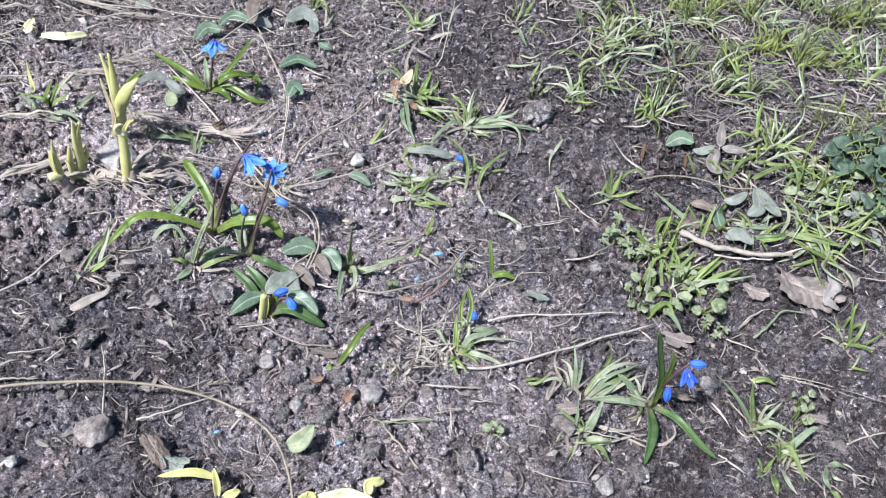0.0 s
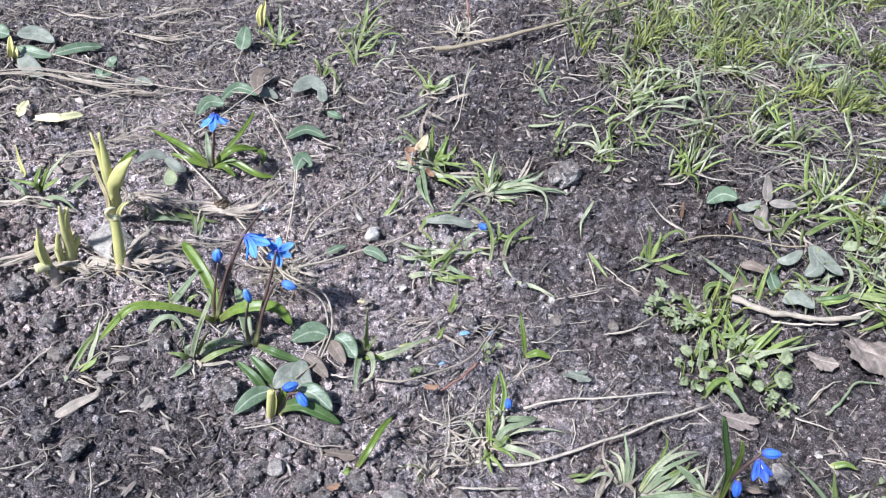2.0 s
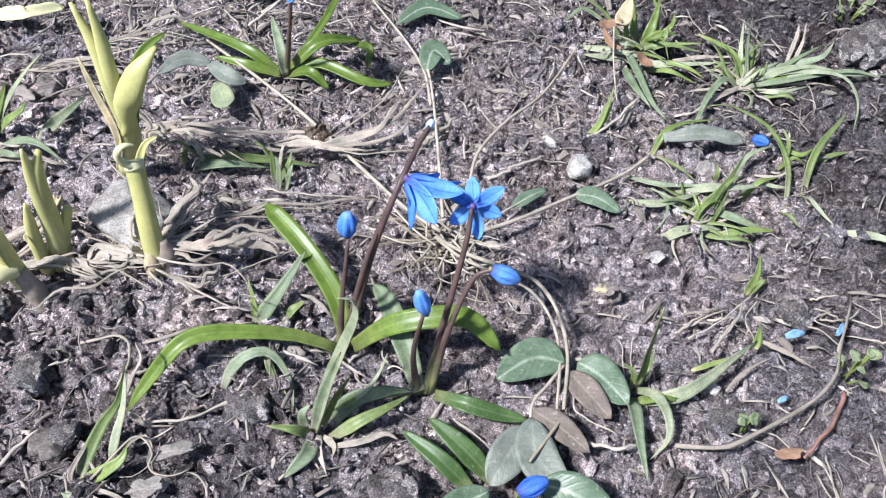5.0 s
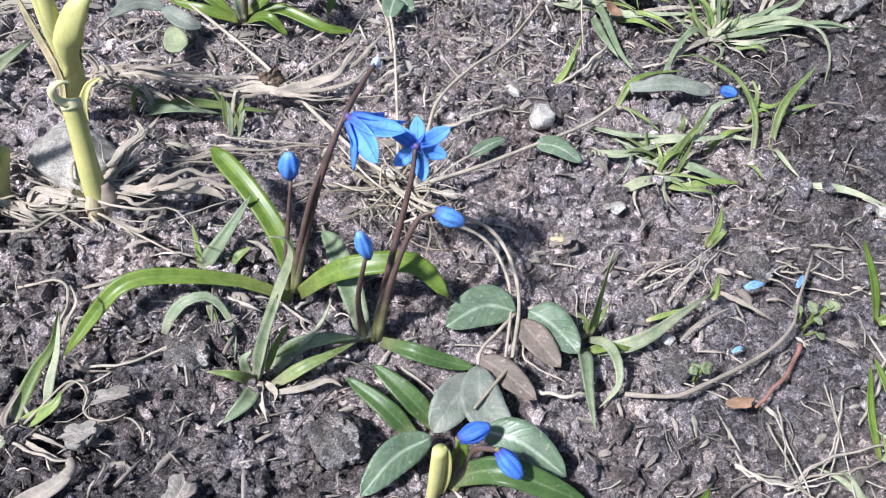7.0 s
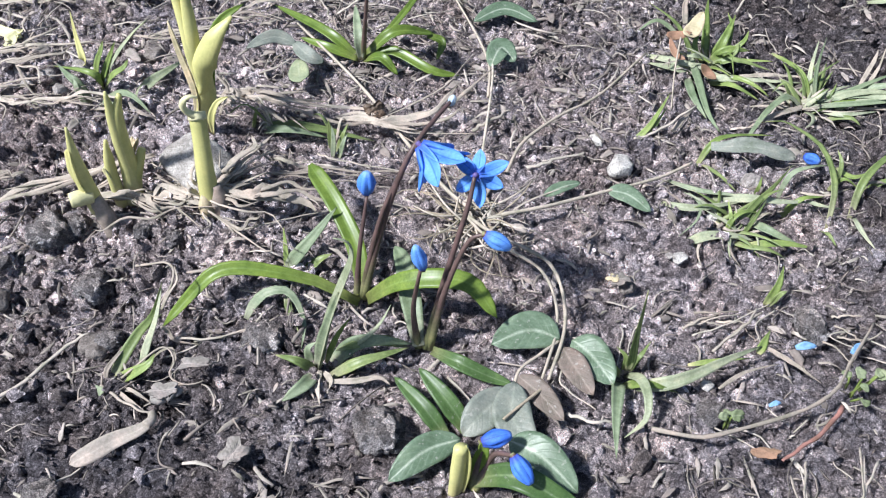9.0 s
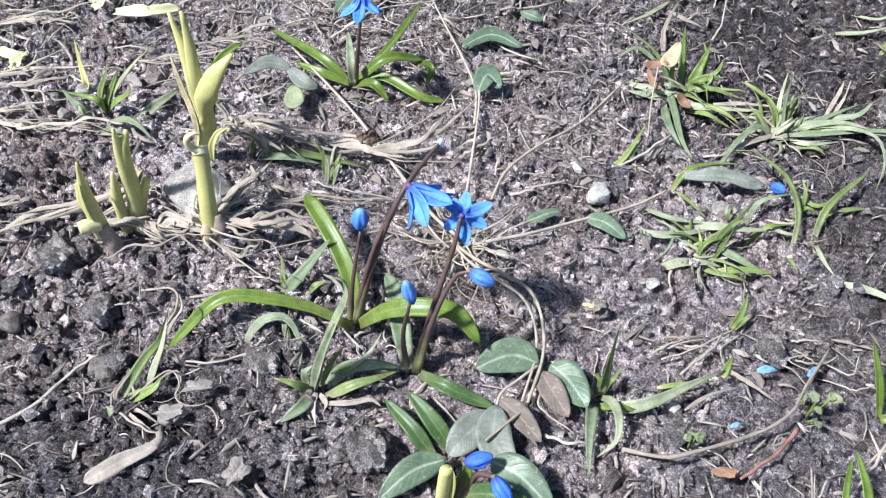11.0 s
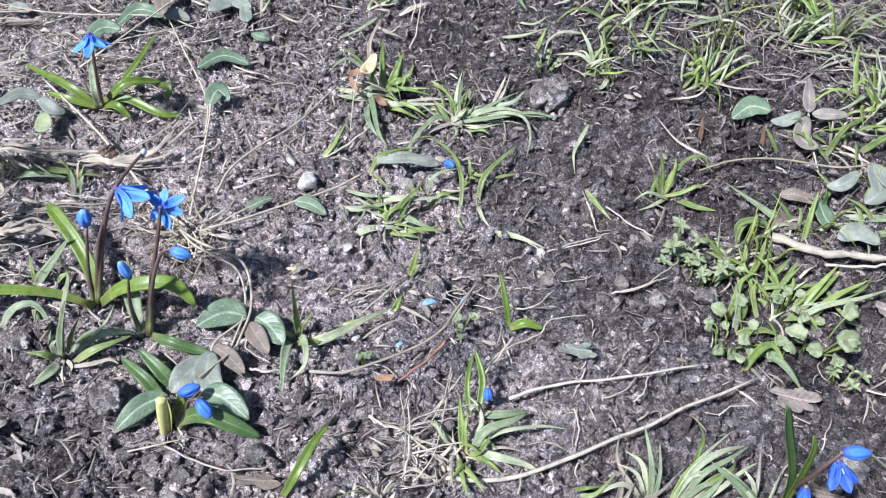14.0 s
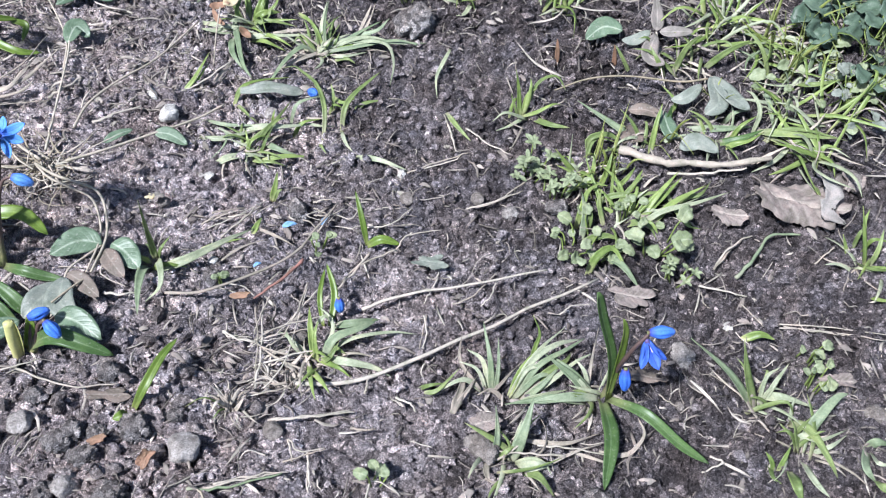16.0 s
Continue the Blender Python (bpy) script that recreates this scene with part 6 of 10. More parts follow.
tuft(0.1148, 0.068, "grass tuft with flat crossing blades and pale tips", [
    (PALE_BLADE, 3.2, (0.0873, 0.0771, 0.001), (0.0979, 0.0737, 0.004), (0.109, 0.0765, 0.005), (0.1196, 0.0818, 0.004)),
    (PALE_BLADE, 3.7, (0.1077, 0.0825, 0.002), (0.1204, 0.0812, 0.006), (0.1326, 0.0817, 0.006), (0.1472, 0.0872, 0.002)),
    (GRASS, 2.7, (0.1131, 0.0666, 0.0), (0.1207, 0.0756, 0.007), (0.1284, 0.0837, 0.01), (0.1365, 0.0931, 0.014)),
    (LUSH, 2.6, (0.1354, 0.0843, 0.0), (0.141, 0.0849, 0.005), (0.1518, 0.0899, 0.003)),
    (GRASS_BLUE, 2.4, (0.0904, 0.0902, 0.001), (0.1011, 0.0839, 0.004), (0.1142, 0.083, 0.005), (0.1243, 0.0847, 0.003)),
    (GRASS_BLUE, 1.3, (0.0978, 0.0828, 0.003), (0.1017, 0.0765, 0.004), (0.0995, 0.0673, 0.004), (0.0925, 0.0596, 0.001)),
    (LUSH, 2.4, (0.1113, 0.0663, 0.0), (0.1131, 0.0699, 0.005), (0.1187, 0.0735, 0.007), (0.125, 0.0757, 0.004)),
    (GRASS_BLUE, 4.0, (0.1204, 0.0746, 0.001), (0.1254, 0.0679, 0.005), (0.1314, 0.0646, 0.005), (0.1402, 0.0637, 0.002)),
    (PALE_BLADE, 4.0, (0.0954, 0.0581, 0.001), (0.1031, 0.06, 0.004), (0.1142, 0.0628, 0.004), (0.1218, 0.0637, 0.002)),
    (LUSH, 3.2, (0.1188, 0.0621, 0.001), (0.1313, 0.0625, 0.004), (0.1445, 0.064, 0.002)),
    (LUSH, 1.8, (0.1153, 0.067, 0.0), (0.1125, 0.0706, 0.006), (0.1114, 0.0766, 0.008)),
    (LUSH, 1.9, (0.1253, 0.0896, 0.0), (0.1257, 0.0895, 0.005), (0.1268, 0.0931, 0.007)),
    (PALE_BLADE, 1.9, (0.1441, 0.0865, 0.003), (0.1504, 0.0848, 0.003), (0.1583, 0.0862, 0.001)),
    (GRASS, 2.1, (0.1169, 0.0672, 0.0), (0.1212, 0.0706, 0.006), (0.1258, 0.0775, 0.01)),
    (STRIP, 1.8, (0.1208, 0.0738, 0.001), (0.1273, 0.0772, 0.003), (0.1352, 0.0812, 0.002)),
    (STRIP, 1.3, (0.1072, 0.0715, 0.001), (0.1131, 0.0673, 0.002), (0.1226, 0.0712, 0.001))], extra=True)
tuft(0.0771, 0.1102, "small grass tuft by the thin runner", [
    (LUSH, 2.6, (0.0759, 0.1101, 0.0), (0.0824, 0.1144, 0.005), (0.0871, 0.1223, 0.008), (0.0921, 0.1328, 0.011)),
    (LUSH, 1.8, (0.0817, 0.1124, 0.0), (0.0863, 0.118, 0.004), (0.0916, 0.1287, 0.007)),
    (STRIP, 2.8, (0.094, 0.1202, 0.001), (0.0993, 0.1273, 0.003), (0.1056, 0.1376, 0.003)),
    (STRIP, 1.6, (0.0742, 0.1086, 0.001), (0.0827, 0.1105, 0.002), (0.0934, 0.119, 0.001))], extra=False)
tuft(0.165, 0.1437, "pale arched blade over the soil", [
    (PALE_BLADE, 3, (0.165, 0.1437, 0), (0.18, 0.1454, 0.006), (0.1922, 0.1362, 0.01), (0.195, 0.124, 0.008), (0.192, 0.1136, 0.002)),
    (PALE_BLADE, 3.4, (0.1686, 0.0635, 0.001), (0.18, 0.0573, 0.004), (0.1951, 0.0504, 0.001)),
    (GRASS, 3, (0.2207, 0.0866, 0.004), (0.2253, 0.0753, 0.004), (0.2317, 0.0659, 0.001)),
    (PALE_BLADE, 2.4, (0.2276, 0.1257, 0.01), (0.2219, 0.1177, 0.008), (0.2183, 0.1122, 0.004), (0.2174, 0.0999, 0.001)),
    (GRASS_BLUE, 2.6, (0.1518, 0.1445, 0.001), (0.1715, 0.1427, 0.005), (0.1981, 0.1432, 0.006), (0.2128, 0.1391, 0.003))])
tuft(0.1234, 0.0375, "tiny upright grass shoot on the dark soil", [
    (LUSH, 3.6, (0.1234, 0.0375, 0), (0.1257, 0.0396, 0.006), (0.1272, 0.0449, 0.011)),
    (GRASS, 2.2, (0.1242, 0.0375, 0), (0.127, 0.0376, 0.004), (0.1293, 0.0387, 0.005))])
p = tuft(0.141, -0.0673, "grass tuft around the small squill with pale straw foot", [
    (LUSH, 3.4, (0.141, -0.0673, 0), (0.1393, -0.0583, 0.009), (0.1392, -0.048, 0.015)),
    (LUSH, 2.4, (0.1415, -0.0673, 0), (0.1406, -0.0607, 0.008), (0.1424, -0.0545, 0.012)),
    (GRASS_BLUE, 4, (0.1434, -0.0675, 0), (0.1486, -0.0614, 0.008), (0.1609, -0.0571, 0.009), (0.1679, -0.0524, 0.007)),
    (PALE_BLADE, 3.8, (0.1435, -0.0645, 0), (0.1525, -0.0724, 0.006), (0.1641, -0.0751, 0.004), (0.1714, -0.0788, 0.001)),
    (GRASS, 3, (0.1411, -0.0649, 0), (0.1484, -0.0645, 0.005), (0.1534, -0.0672, 0.004)),
    (LUSH, 3, (0.1519, -0.0476, 0.001), (0.159, -0.0518, 0.004), (0.1684, -0.0489, 0.004)),
    (GRASS, 2.6, (0.1422, -0.0674, 0), (0.1469, -0.0689, 0.006), (0.1508, -0.0639, 0.009)),
    (PALE_BLADE, 2, (0.1448, -0.0631, 0), (0.1558, -0.0607, 0.006), (0.1731, -0.0579, 0.005), (0.1856, -0.0584, 0.002)),
    (STRIP, 1.6, (0.1434, -0.0675, 0), (0.1553, -0.0668, 0.004), (0.1693, -0.0714, 0.002)),
    (PALE_BLADE, 2.4, (0.1419, -0.0515, 0.006), (0.1457, -0.0493, 0.009), (0.148, -0.0504, 0.006))])
sprigs(p, 0.1399, -0.0672, 8, 0.014, 0.004, 0.0018, STRIP, 110)
sprigs(p, 0.1326, -0.073, 18, 0.012, 0.004, 0.0018, STRIP, 111)
sprigs(p, 0.1245, -0.0751, 12, 0.013, 0.004, 0.0013, STRAW, 112)
tuft(0.2132, -0.0891, "loose grass tuft with dry blades at its foot", [
    (GRASS_BLUE, 3, (0.2132, -0.0891, 0), (0.2123, -0.0812, 0.01), (0.2111, -0.0655, 0.018)),
    (PALE_BLADE, 2.6, (0.2122, -0.089, 0), (0.21, -0.079, 0.007), (0.2035, -0.0739, 0.01)),
    (GRASS_BLUE, 2.2, (0.2146, -0.0892, 0), (0.2156, -0.0831, 0.008), (0.2169, -0.0722, 0.014)),
    (PALE_BLADE, 2.6, (0.2108, -0.0888, 0), (0.2006, -0.0858, 0.005), (0.1884, -0.0893, 0.002)),
    (STRIP, 4, (0.1942, -0.0987, 0.0005), (0.199, -0.0894, 0.003), (0.205, -0.0772, 0.005)),
    (STRIP, 2.4, (0.1959, -0.0957, 0.0005), (0.2021, -0.0897, 0.003), (0.2085, -0.0826, 0.004)),
    (PALE_BLADE, 2, (0.2115, -0.0889, 0), (0.2071, -0.0823, 0.006), (0.1996, -0.0785, 0.008)),
    (GRASS, 2.2, (0.184, -0.088, 0.001), (0.1895, -0.089, 0.004), (0.2, -0.0808, 0.007)),
    (STRIP, 1.8, (0.2127, -0.089, 0), (0.2184, -0.0871, 0.005), (0.2268, -0.0808, 0.007)),
    (STRIP, 2, (0.2077, -0.0891, 0.001), (0.2007, -0.0774, 0.006), (0.2031, -0.0655, 0.01)),
    (GRASS, 2, (0.1824, -0.083, 0), (0.1865, -0.0859, 0.003), (0.1939, -0.0849, 0.002))], extra=False)
tuft(0.2205, -0.0926, "dense tuft of sweeping pale grass blades", [
    (PALE_BLADE, 3.6, (0.2205, -0.0926, 0), (0.2294, -0.083, 0.01), (0.2412, -0.0776, 0.013), (0.2555, -0.0726, 0.008)),
    (GRASS_BLUE, 3, (0.2229, -0.0928, 0), (0.2315, -0.0854, 0.009), (0.2449, -0.0795, 0.011), (0.2569, -0.0722, 0.008)),
    (PALE_BLADE, 2.6, (0.2223, -0.09, 0), (0.2312, -0.0803, 0.01), (0.2473, -0.0694, 0.014)),
    (GRASS, 3.4, (0.2241, -0.093, 0), (0.2351, -0.0873, 0.007), (0.2446, -0.0832, 0.008), (0.2495, -0.0775, 0.006)),
    (LUSH, 2.6, (0.2271, -0.0905, 0), (0.2319, -0.0775, 0.01), (0.235, -0.0718, 0.014), (0.2331, -0.0648, 0.018)),
    (GRASS_BLUE, 3.4, (0.2253, -0.0931, 0), (0.2329, -0.092, 0.006), (0.242, -0.0852, 0.008)),
    (LUSH, 2.6, (0.2193, -0.0925, 0), (0.2258, -0.0842, 0.008), (0.2389, -0.0746, 0.012)),
    (PALE_BLADE, 2.6, (0.2223, -0.0955, 0), (0.2326, -0.0956, 0.003), (0.2445, -0.0935, 0.002)),
    (PALE_BLADE, 2.8, (0.2193, -0.0925, 0), (0.2267, -0.0857, 0.008), (0.2342, -0.0842, 0.009), (0.242, -0.0787, 0.008)),
    (GRASS_BLUE, 2.6, (0.2217, -0.0927, 0), (0.232, -0.089, 0.008), (0.2402, -0.0893, 0.004)),
    (STRIP, 2.2, (0.219, -0.0938, 0), (0.2117, -0.0913, 0.004), (0.2058, -0.0922, 0.002)),
    (STRIP, 1.8, (0.2238, -0.0943, 0), (0.2339, -0.0887, 0.005), (0.2474, -0.0852, 0.004)),
    (PALE_BLADE, 2.2, (0.2265, -0.0932, 0), (0.2368, -0.091, 0.006), (0.2494, -0.0837, 0.008), (0.2588, -0.079, 0.006))], extra=False)
tuft(0.2553, -0.0967, "broad blue-green blades beside the squill", [
    (GRASS_BLUE, 4.6, (0.2553, -0.0967, 0), (0.2448, -0.0909, 0.009), (0.2356, -0.0812, 0.012)),
    (GRASS_BLUE, 4, (0.2527, -0.0986, 0), (0.2387, -0.0988, 0.005), (0.2273, -0.0978, 0.003), (0.2162, -0.0976, 0.002)),
    (PALE_BLADE, 2.2, (0.2548, -0.0939, 0), (0.252, -0.089, 0.007), (0.2485, -0.0835, 0.01)),
    (PALE_BLADE, 2.4, (0.2549, -0.0961, 0), (0.2497, -0.0937, 0.006), (0.2438, -0.0852, 0.009)),
    (STRIP, 2, (0.253, -0.0959, 0), (0.2556, -0.0859, 0.006), (0.2651, -0.0661, 0.006)),
    (STRIP, 2.4, (0.2521, -0.0991, 0), (0.2505, -0.1075, 0.002), (0.2479, -0.1131, 0.001))])
tuft(0.2145, -0.1208, "grass tuft with three broad blades", [
    (GRASS_BLUE, 5, (0.2145, -0.1208, 0), (0.2186, -0.1155, 0.009), (0.2243, -0.1043, 0.018)),
    (GRASS_BLUE, 3, (0.2078, -0.1196, 0), (0.2088, -0.114, 0.008), (0.2091, -0.1049, 0.015)),
    (GRASS, 2.6, (0.2077, -0.1201, 0), (0.2118, -0.1196, 0.004), (0.2162, -0.1171, 0.004)),
    (PALE_BLADE, 5, (0.2163, -0.1229, 0), (0.2224, -0.1272, 0.005), (0.2295, -0.1258, 0.003)),
    (GRASS, 4, (0.2172, -0.1242, 0), (0.2224, -0.1318, 0.005), (0.2276, -0.1386, 0.001)),
    (PALE_BLADE, 2, (0.2145, -0.1208, 0), (0.2169, -0.1143, 0.007), (0.2199, -0.1088, 0.01)),
    (STRIP, 3, (0.2041, -0.1206, 0.0005), (0.2036, -0.1286, 0.001), (0.2101, -0.1321, 0.001)),
    (STRIP, 2.4, (0.2204, -0.1141, 0.001), (0.2366, -0.118, 0.003), (0.252, -0.1149, 0.002)),
    (STRIP, 1.8, (0.2193, -0.1289, 0.001), (0.2378, -0.1226, 0.003), (0.2531, -0.1192, 0.002)),
    (STRIP, 2, (0.2501, -0.1221, 0.001), (0.2609, -0.125, 0.002), (0.2707, -0.1173, 0.002), (0.2709, -0.1085, 0.001)),
    (STRIP, 1.4, (0.2386, -0.1209, 0.001), (0.2487, -0.1261, 0.002), (0.2572, -0.1302, 0.001))])
tuft(0.3256, -0.1085, "grass plant with stiff upright blades", [
    (GRASS_BLUE, 4.6, (0.3256, -0.1085, 0), (0.3121, -0.0977, 0.012), (0.2983, -0.0828, 0.018)),
    (GRASS, 5, (0.3256, -0.1085, 0), (0.3188, -0.0996, 0.014), (0.3168, -0.0909, 0.025)),
    (PALE_BLADE, 2.6, (0.3288, -0.1074, 0), (0.3326, -0.1028, 0.008), (0.3412, -0.0956, 0.012)),
    (PALE_BLADE, 4.6, (0.3296, -0.1045, 0.001), (0.336, -0.1088, 0.006), (0.3493, -0.113, 0.003)),
    (PALE_BLADE, 2.4, (0.3269, -0.1086, 0), (0.3293, -0.1003, 0.009), (0.3372, -0.0966, 0.011)),
    (LUSH, 4, (0.3313, -0.0753, 0.001), (0.3385, -0.0763, 0.006), (0.3451, -0.0792, 0.005)),
    (STRIP, 2, (0.3256, -0.1085, 0), (0.3228, -0.105, 0.004), (0.3195, -0.1013, 0.003)),
    (PALE_BLADE, 2, (0.3271, -0.1081, 0), (0.3307, -0.1042, 0.006), (0.3373, -0.1042, 0.005))])
tuft(0.3376, -0.1282, "grass tuft with folded drooping blades", [
    (GRASS_BLUE, 5, (0.3376, -0.1282, 0), (0.3416, -0.1224, 0.008), (0.3527, -0.115, 0.014), (0.3592, -0.1135, 0.014)),
    (GRASS, 5, (0.3354, -0.1181, 0.001), (0.3379, -0.1247, 0.008), (0.3405, -0.1375, 0.008), (0.3448, -0.1441, 0.002)),
    (PALE_BLADE, 4, (0.3364, -0.1306, 0), (0.3328, -0.1444, 0.004), (0.3383, -0.1512, 0.001)),
    (GRASS, 5, (0.3269, -0.1371, 0), (0.324, -0.1463, 0.005), (0.3258, -0.1517, 0.001)),
    (PALE_BLADE, 3, (0.3326, -0.1277, 0), (0.3355, -0.1264, 0.006), (0.3419, -0.1291, 0.006), (0.3603, -0.1237, 0.002)),
    (GRASS, 3, (0.3338, -0.1252, 0), (0.335, -0.1238, 0.007), (0.342, -0.1196, 0.01)),
    (LUSH, 2.2, (0.3199, -0.1388, 0), (0.3181, -0.1349, 0.005), (0.3161, -0.132, 0.007)),
    (LUSH, 2.4, (0.3216, -0.1378, 0), (0.3246, -0.1343, 0.005), (0.3279, -0.1307, 0.007)),
    (GRASS, 2.4, (0.3201, -0.1327, 0), (0.3164, -0.1415, 0.004), (0.32, -0.1441, 0.001)),
    (PALE_BLADE, 2.4, (0.3388, -0.1309, 0), (0.3463, -0.1316, 0.005), (0.3569, -0.127, 0.004))])
tuft(0.3665, -0.1306, "grass blades at the edge of the bed", [
    (GRASS_BLUE, 4.6, (0.3665, -0.1306, 0), (0.3562, -0.1418, 0.006), (0.3599, -0.1476, 0.002)),
    (GRASS_BLUE, 4, (0.3657, -0.1311, 0), (0.3681, -0.132, 0.005), (0.3761, -0.1342, 0.003)),
    (GRASS, 4.6, (0.3627, -0.1409, 0), (0.3593, -0.1501, 0.005), (0.366, -0.1538, 0.001)),
    (PALE_BLADE, 2.4, (0.3661, -0.1337, 0), (0.3632, -0.1408, 0.005), (0.3695, -0.1423, 0.004))])
tuft(0.262, 0.0802, "small bright green tuft with one hooked blade", [
    (LUSH, 3.2, (0.262, 0.0802, 0), (0.2605, 0.0886, 0.01), (0.2591, 0.0955, 0.018)),
    (GRASS, 2.4, (0.2629, 0.08, 0), (0.2708, 0.0902, 0.01), (0.282, 0.0924, 0.011), (0.2875, 0.0864, 0.005)),
    (GRASS, 4, (0.2678, 0.0809, 0), (0.2739, 0.0677, 0.004), (0.2847, 0.0626, 0.002)),
    (LUSH, 2.2, (0.263, 0.0807, 0), (0.2651, 0.0866, 0.007), (0.2714, 0.0887, 0.009)),
    (GRASS, 2, (0.2618, 0.0794, 0), (0.258, 0.0841, 0.005), (0.2572, 0.0904, 0.007)),
    (STRIP, 1.8, (0.2644, 0.0796, 0), (0.2728, 0.0778, 0.004), (0.2863, 0.0816, 0.003))])
tuft(0.3212, 0.0452, "wide blue-green blades beside the pale stick", [
    (GRASS_BLUE, 5.6, (0.3212, 0.0452, 0), (0.307, 0.0547, 0.008), (0.2893, 0.0728, 0.012)),
    (GRASS, 3, (0.3218, 0.0439, 0), (0.3161, 0.0546, 0.008), (0.3102, 0.0623, 0.012)),
    (LUSH, 3.4, (0.3238, 0.0398, 0), (0.3261, 0.0486, 0.01), (0.3305, 0.0574, 0.016)),
    (GRASS, 3.6, (0.2922, 0.0417, 0), (0.2904, 0.0487, 0.008), (0.2978, 0.0499, 0.01), (0.3062, 0.0492, 0.006), (0.3074, 0.0412, 0.001)),
    (GRASS_BLUE, 4, (0.3463, 0.0511, 0.001), (0.3625, 0.0436, 0.005), (0.3787, 0.0429, 0.003)),
    (PALE_BLADE, 2.6, (0.3245, 0.0436, 0.001), (0.336, 0.0445, 0.004), (0.3475, 0.0455, 0.002)),
    (LUSH, 2.6, (0.3407, 0.0637, 0), (0.3423, 0.0652, 0.006), (0.3362, 0.0751, 0.009)),
    (SCILLA_DARK, 5, (0.3347, 0.0466, 0), (0.3357, 0.0538, 0.006), (0.3393, 0.0621, 0.008)),
    (PALE_BLADE, 2.6, (0.3784, 0.04, 0), (0.3816, 0.0463, 0.008), (0.3807, 0.0556, 0.01), (0.3787, 0.0617, 0.008))])
tuft(0.3576, 0.0392, "long flat green blades over the bank", [
    (SCILLA_DARK, 5, (0.3576, 0.0392, 0), (0.3686, 0.0348, 0.006), (0.3812, 0.0366, 0.007)),
    (GRASS, 5, (0.3806, 0.0401, 0.002), (0.3935, 0.0308, 0.007), (0.4173, 0.0249, 0.004)),
    (LUSH, 3.6, (0.3893, 0.0379, 0.001), (0.4007, 0.0232, 0.005), (0.413, 0.0127, 0.001)),
    (GRASS, 3.4, (0.3834, 0.0379, 0.001), (0.3947, 0.0229, 0.005), (0.4028, 0.0149, 0.002)),
    (PALE_BLADE, 3, (0.3976, 0.0309, 0.001), (0.3824, 0.0197, 0.004), (0.3713, 0.0179, 0.001)),
    (GRASS, 3.4, (0.3988, 0.0107, 0), (0.3975, -0.0006, 0.004), (0.4006, -0.0039, 0.001)),
    (LUSH, 3, (0.3661, 0.0393, 0), (0.37, 0.0411, 0.007), (0.3785, 0.0434, 0.01)),
    (GRASS_BLUE, 3, (0.3667, 0.0519, 0), (0.3703, 0.0509, 0.006), (0.3798, 0.0513, 0.005)),
    (PALE_BLADE, 3, (0.4052, 0.0669, 0), (0.4032, 0.0502, 0.006), (0.4007, 0.0418, 0.002)),
    (GRASS_BLUE, 4, (0.3882, 0.0739, 0.001), (0.3892, 0.0536, 0.006), (0.3883, 0.0358, 0.002)),
    (LUSH, 3, (0.4104, 0.0323, 0), (0.4017, 0.0352, 0.005), (0.3917, 0.0412, 0.005))])
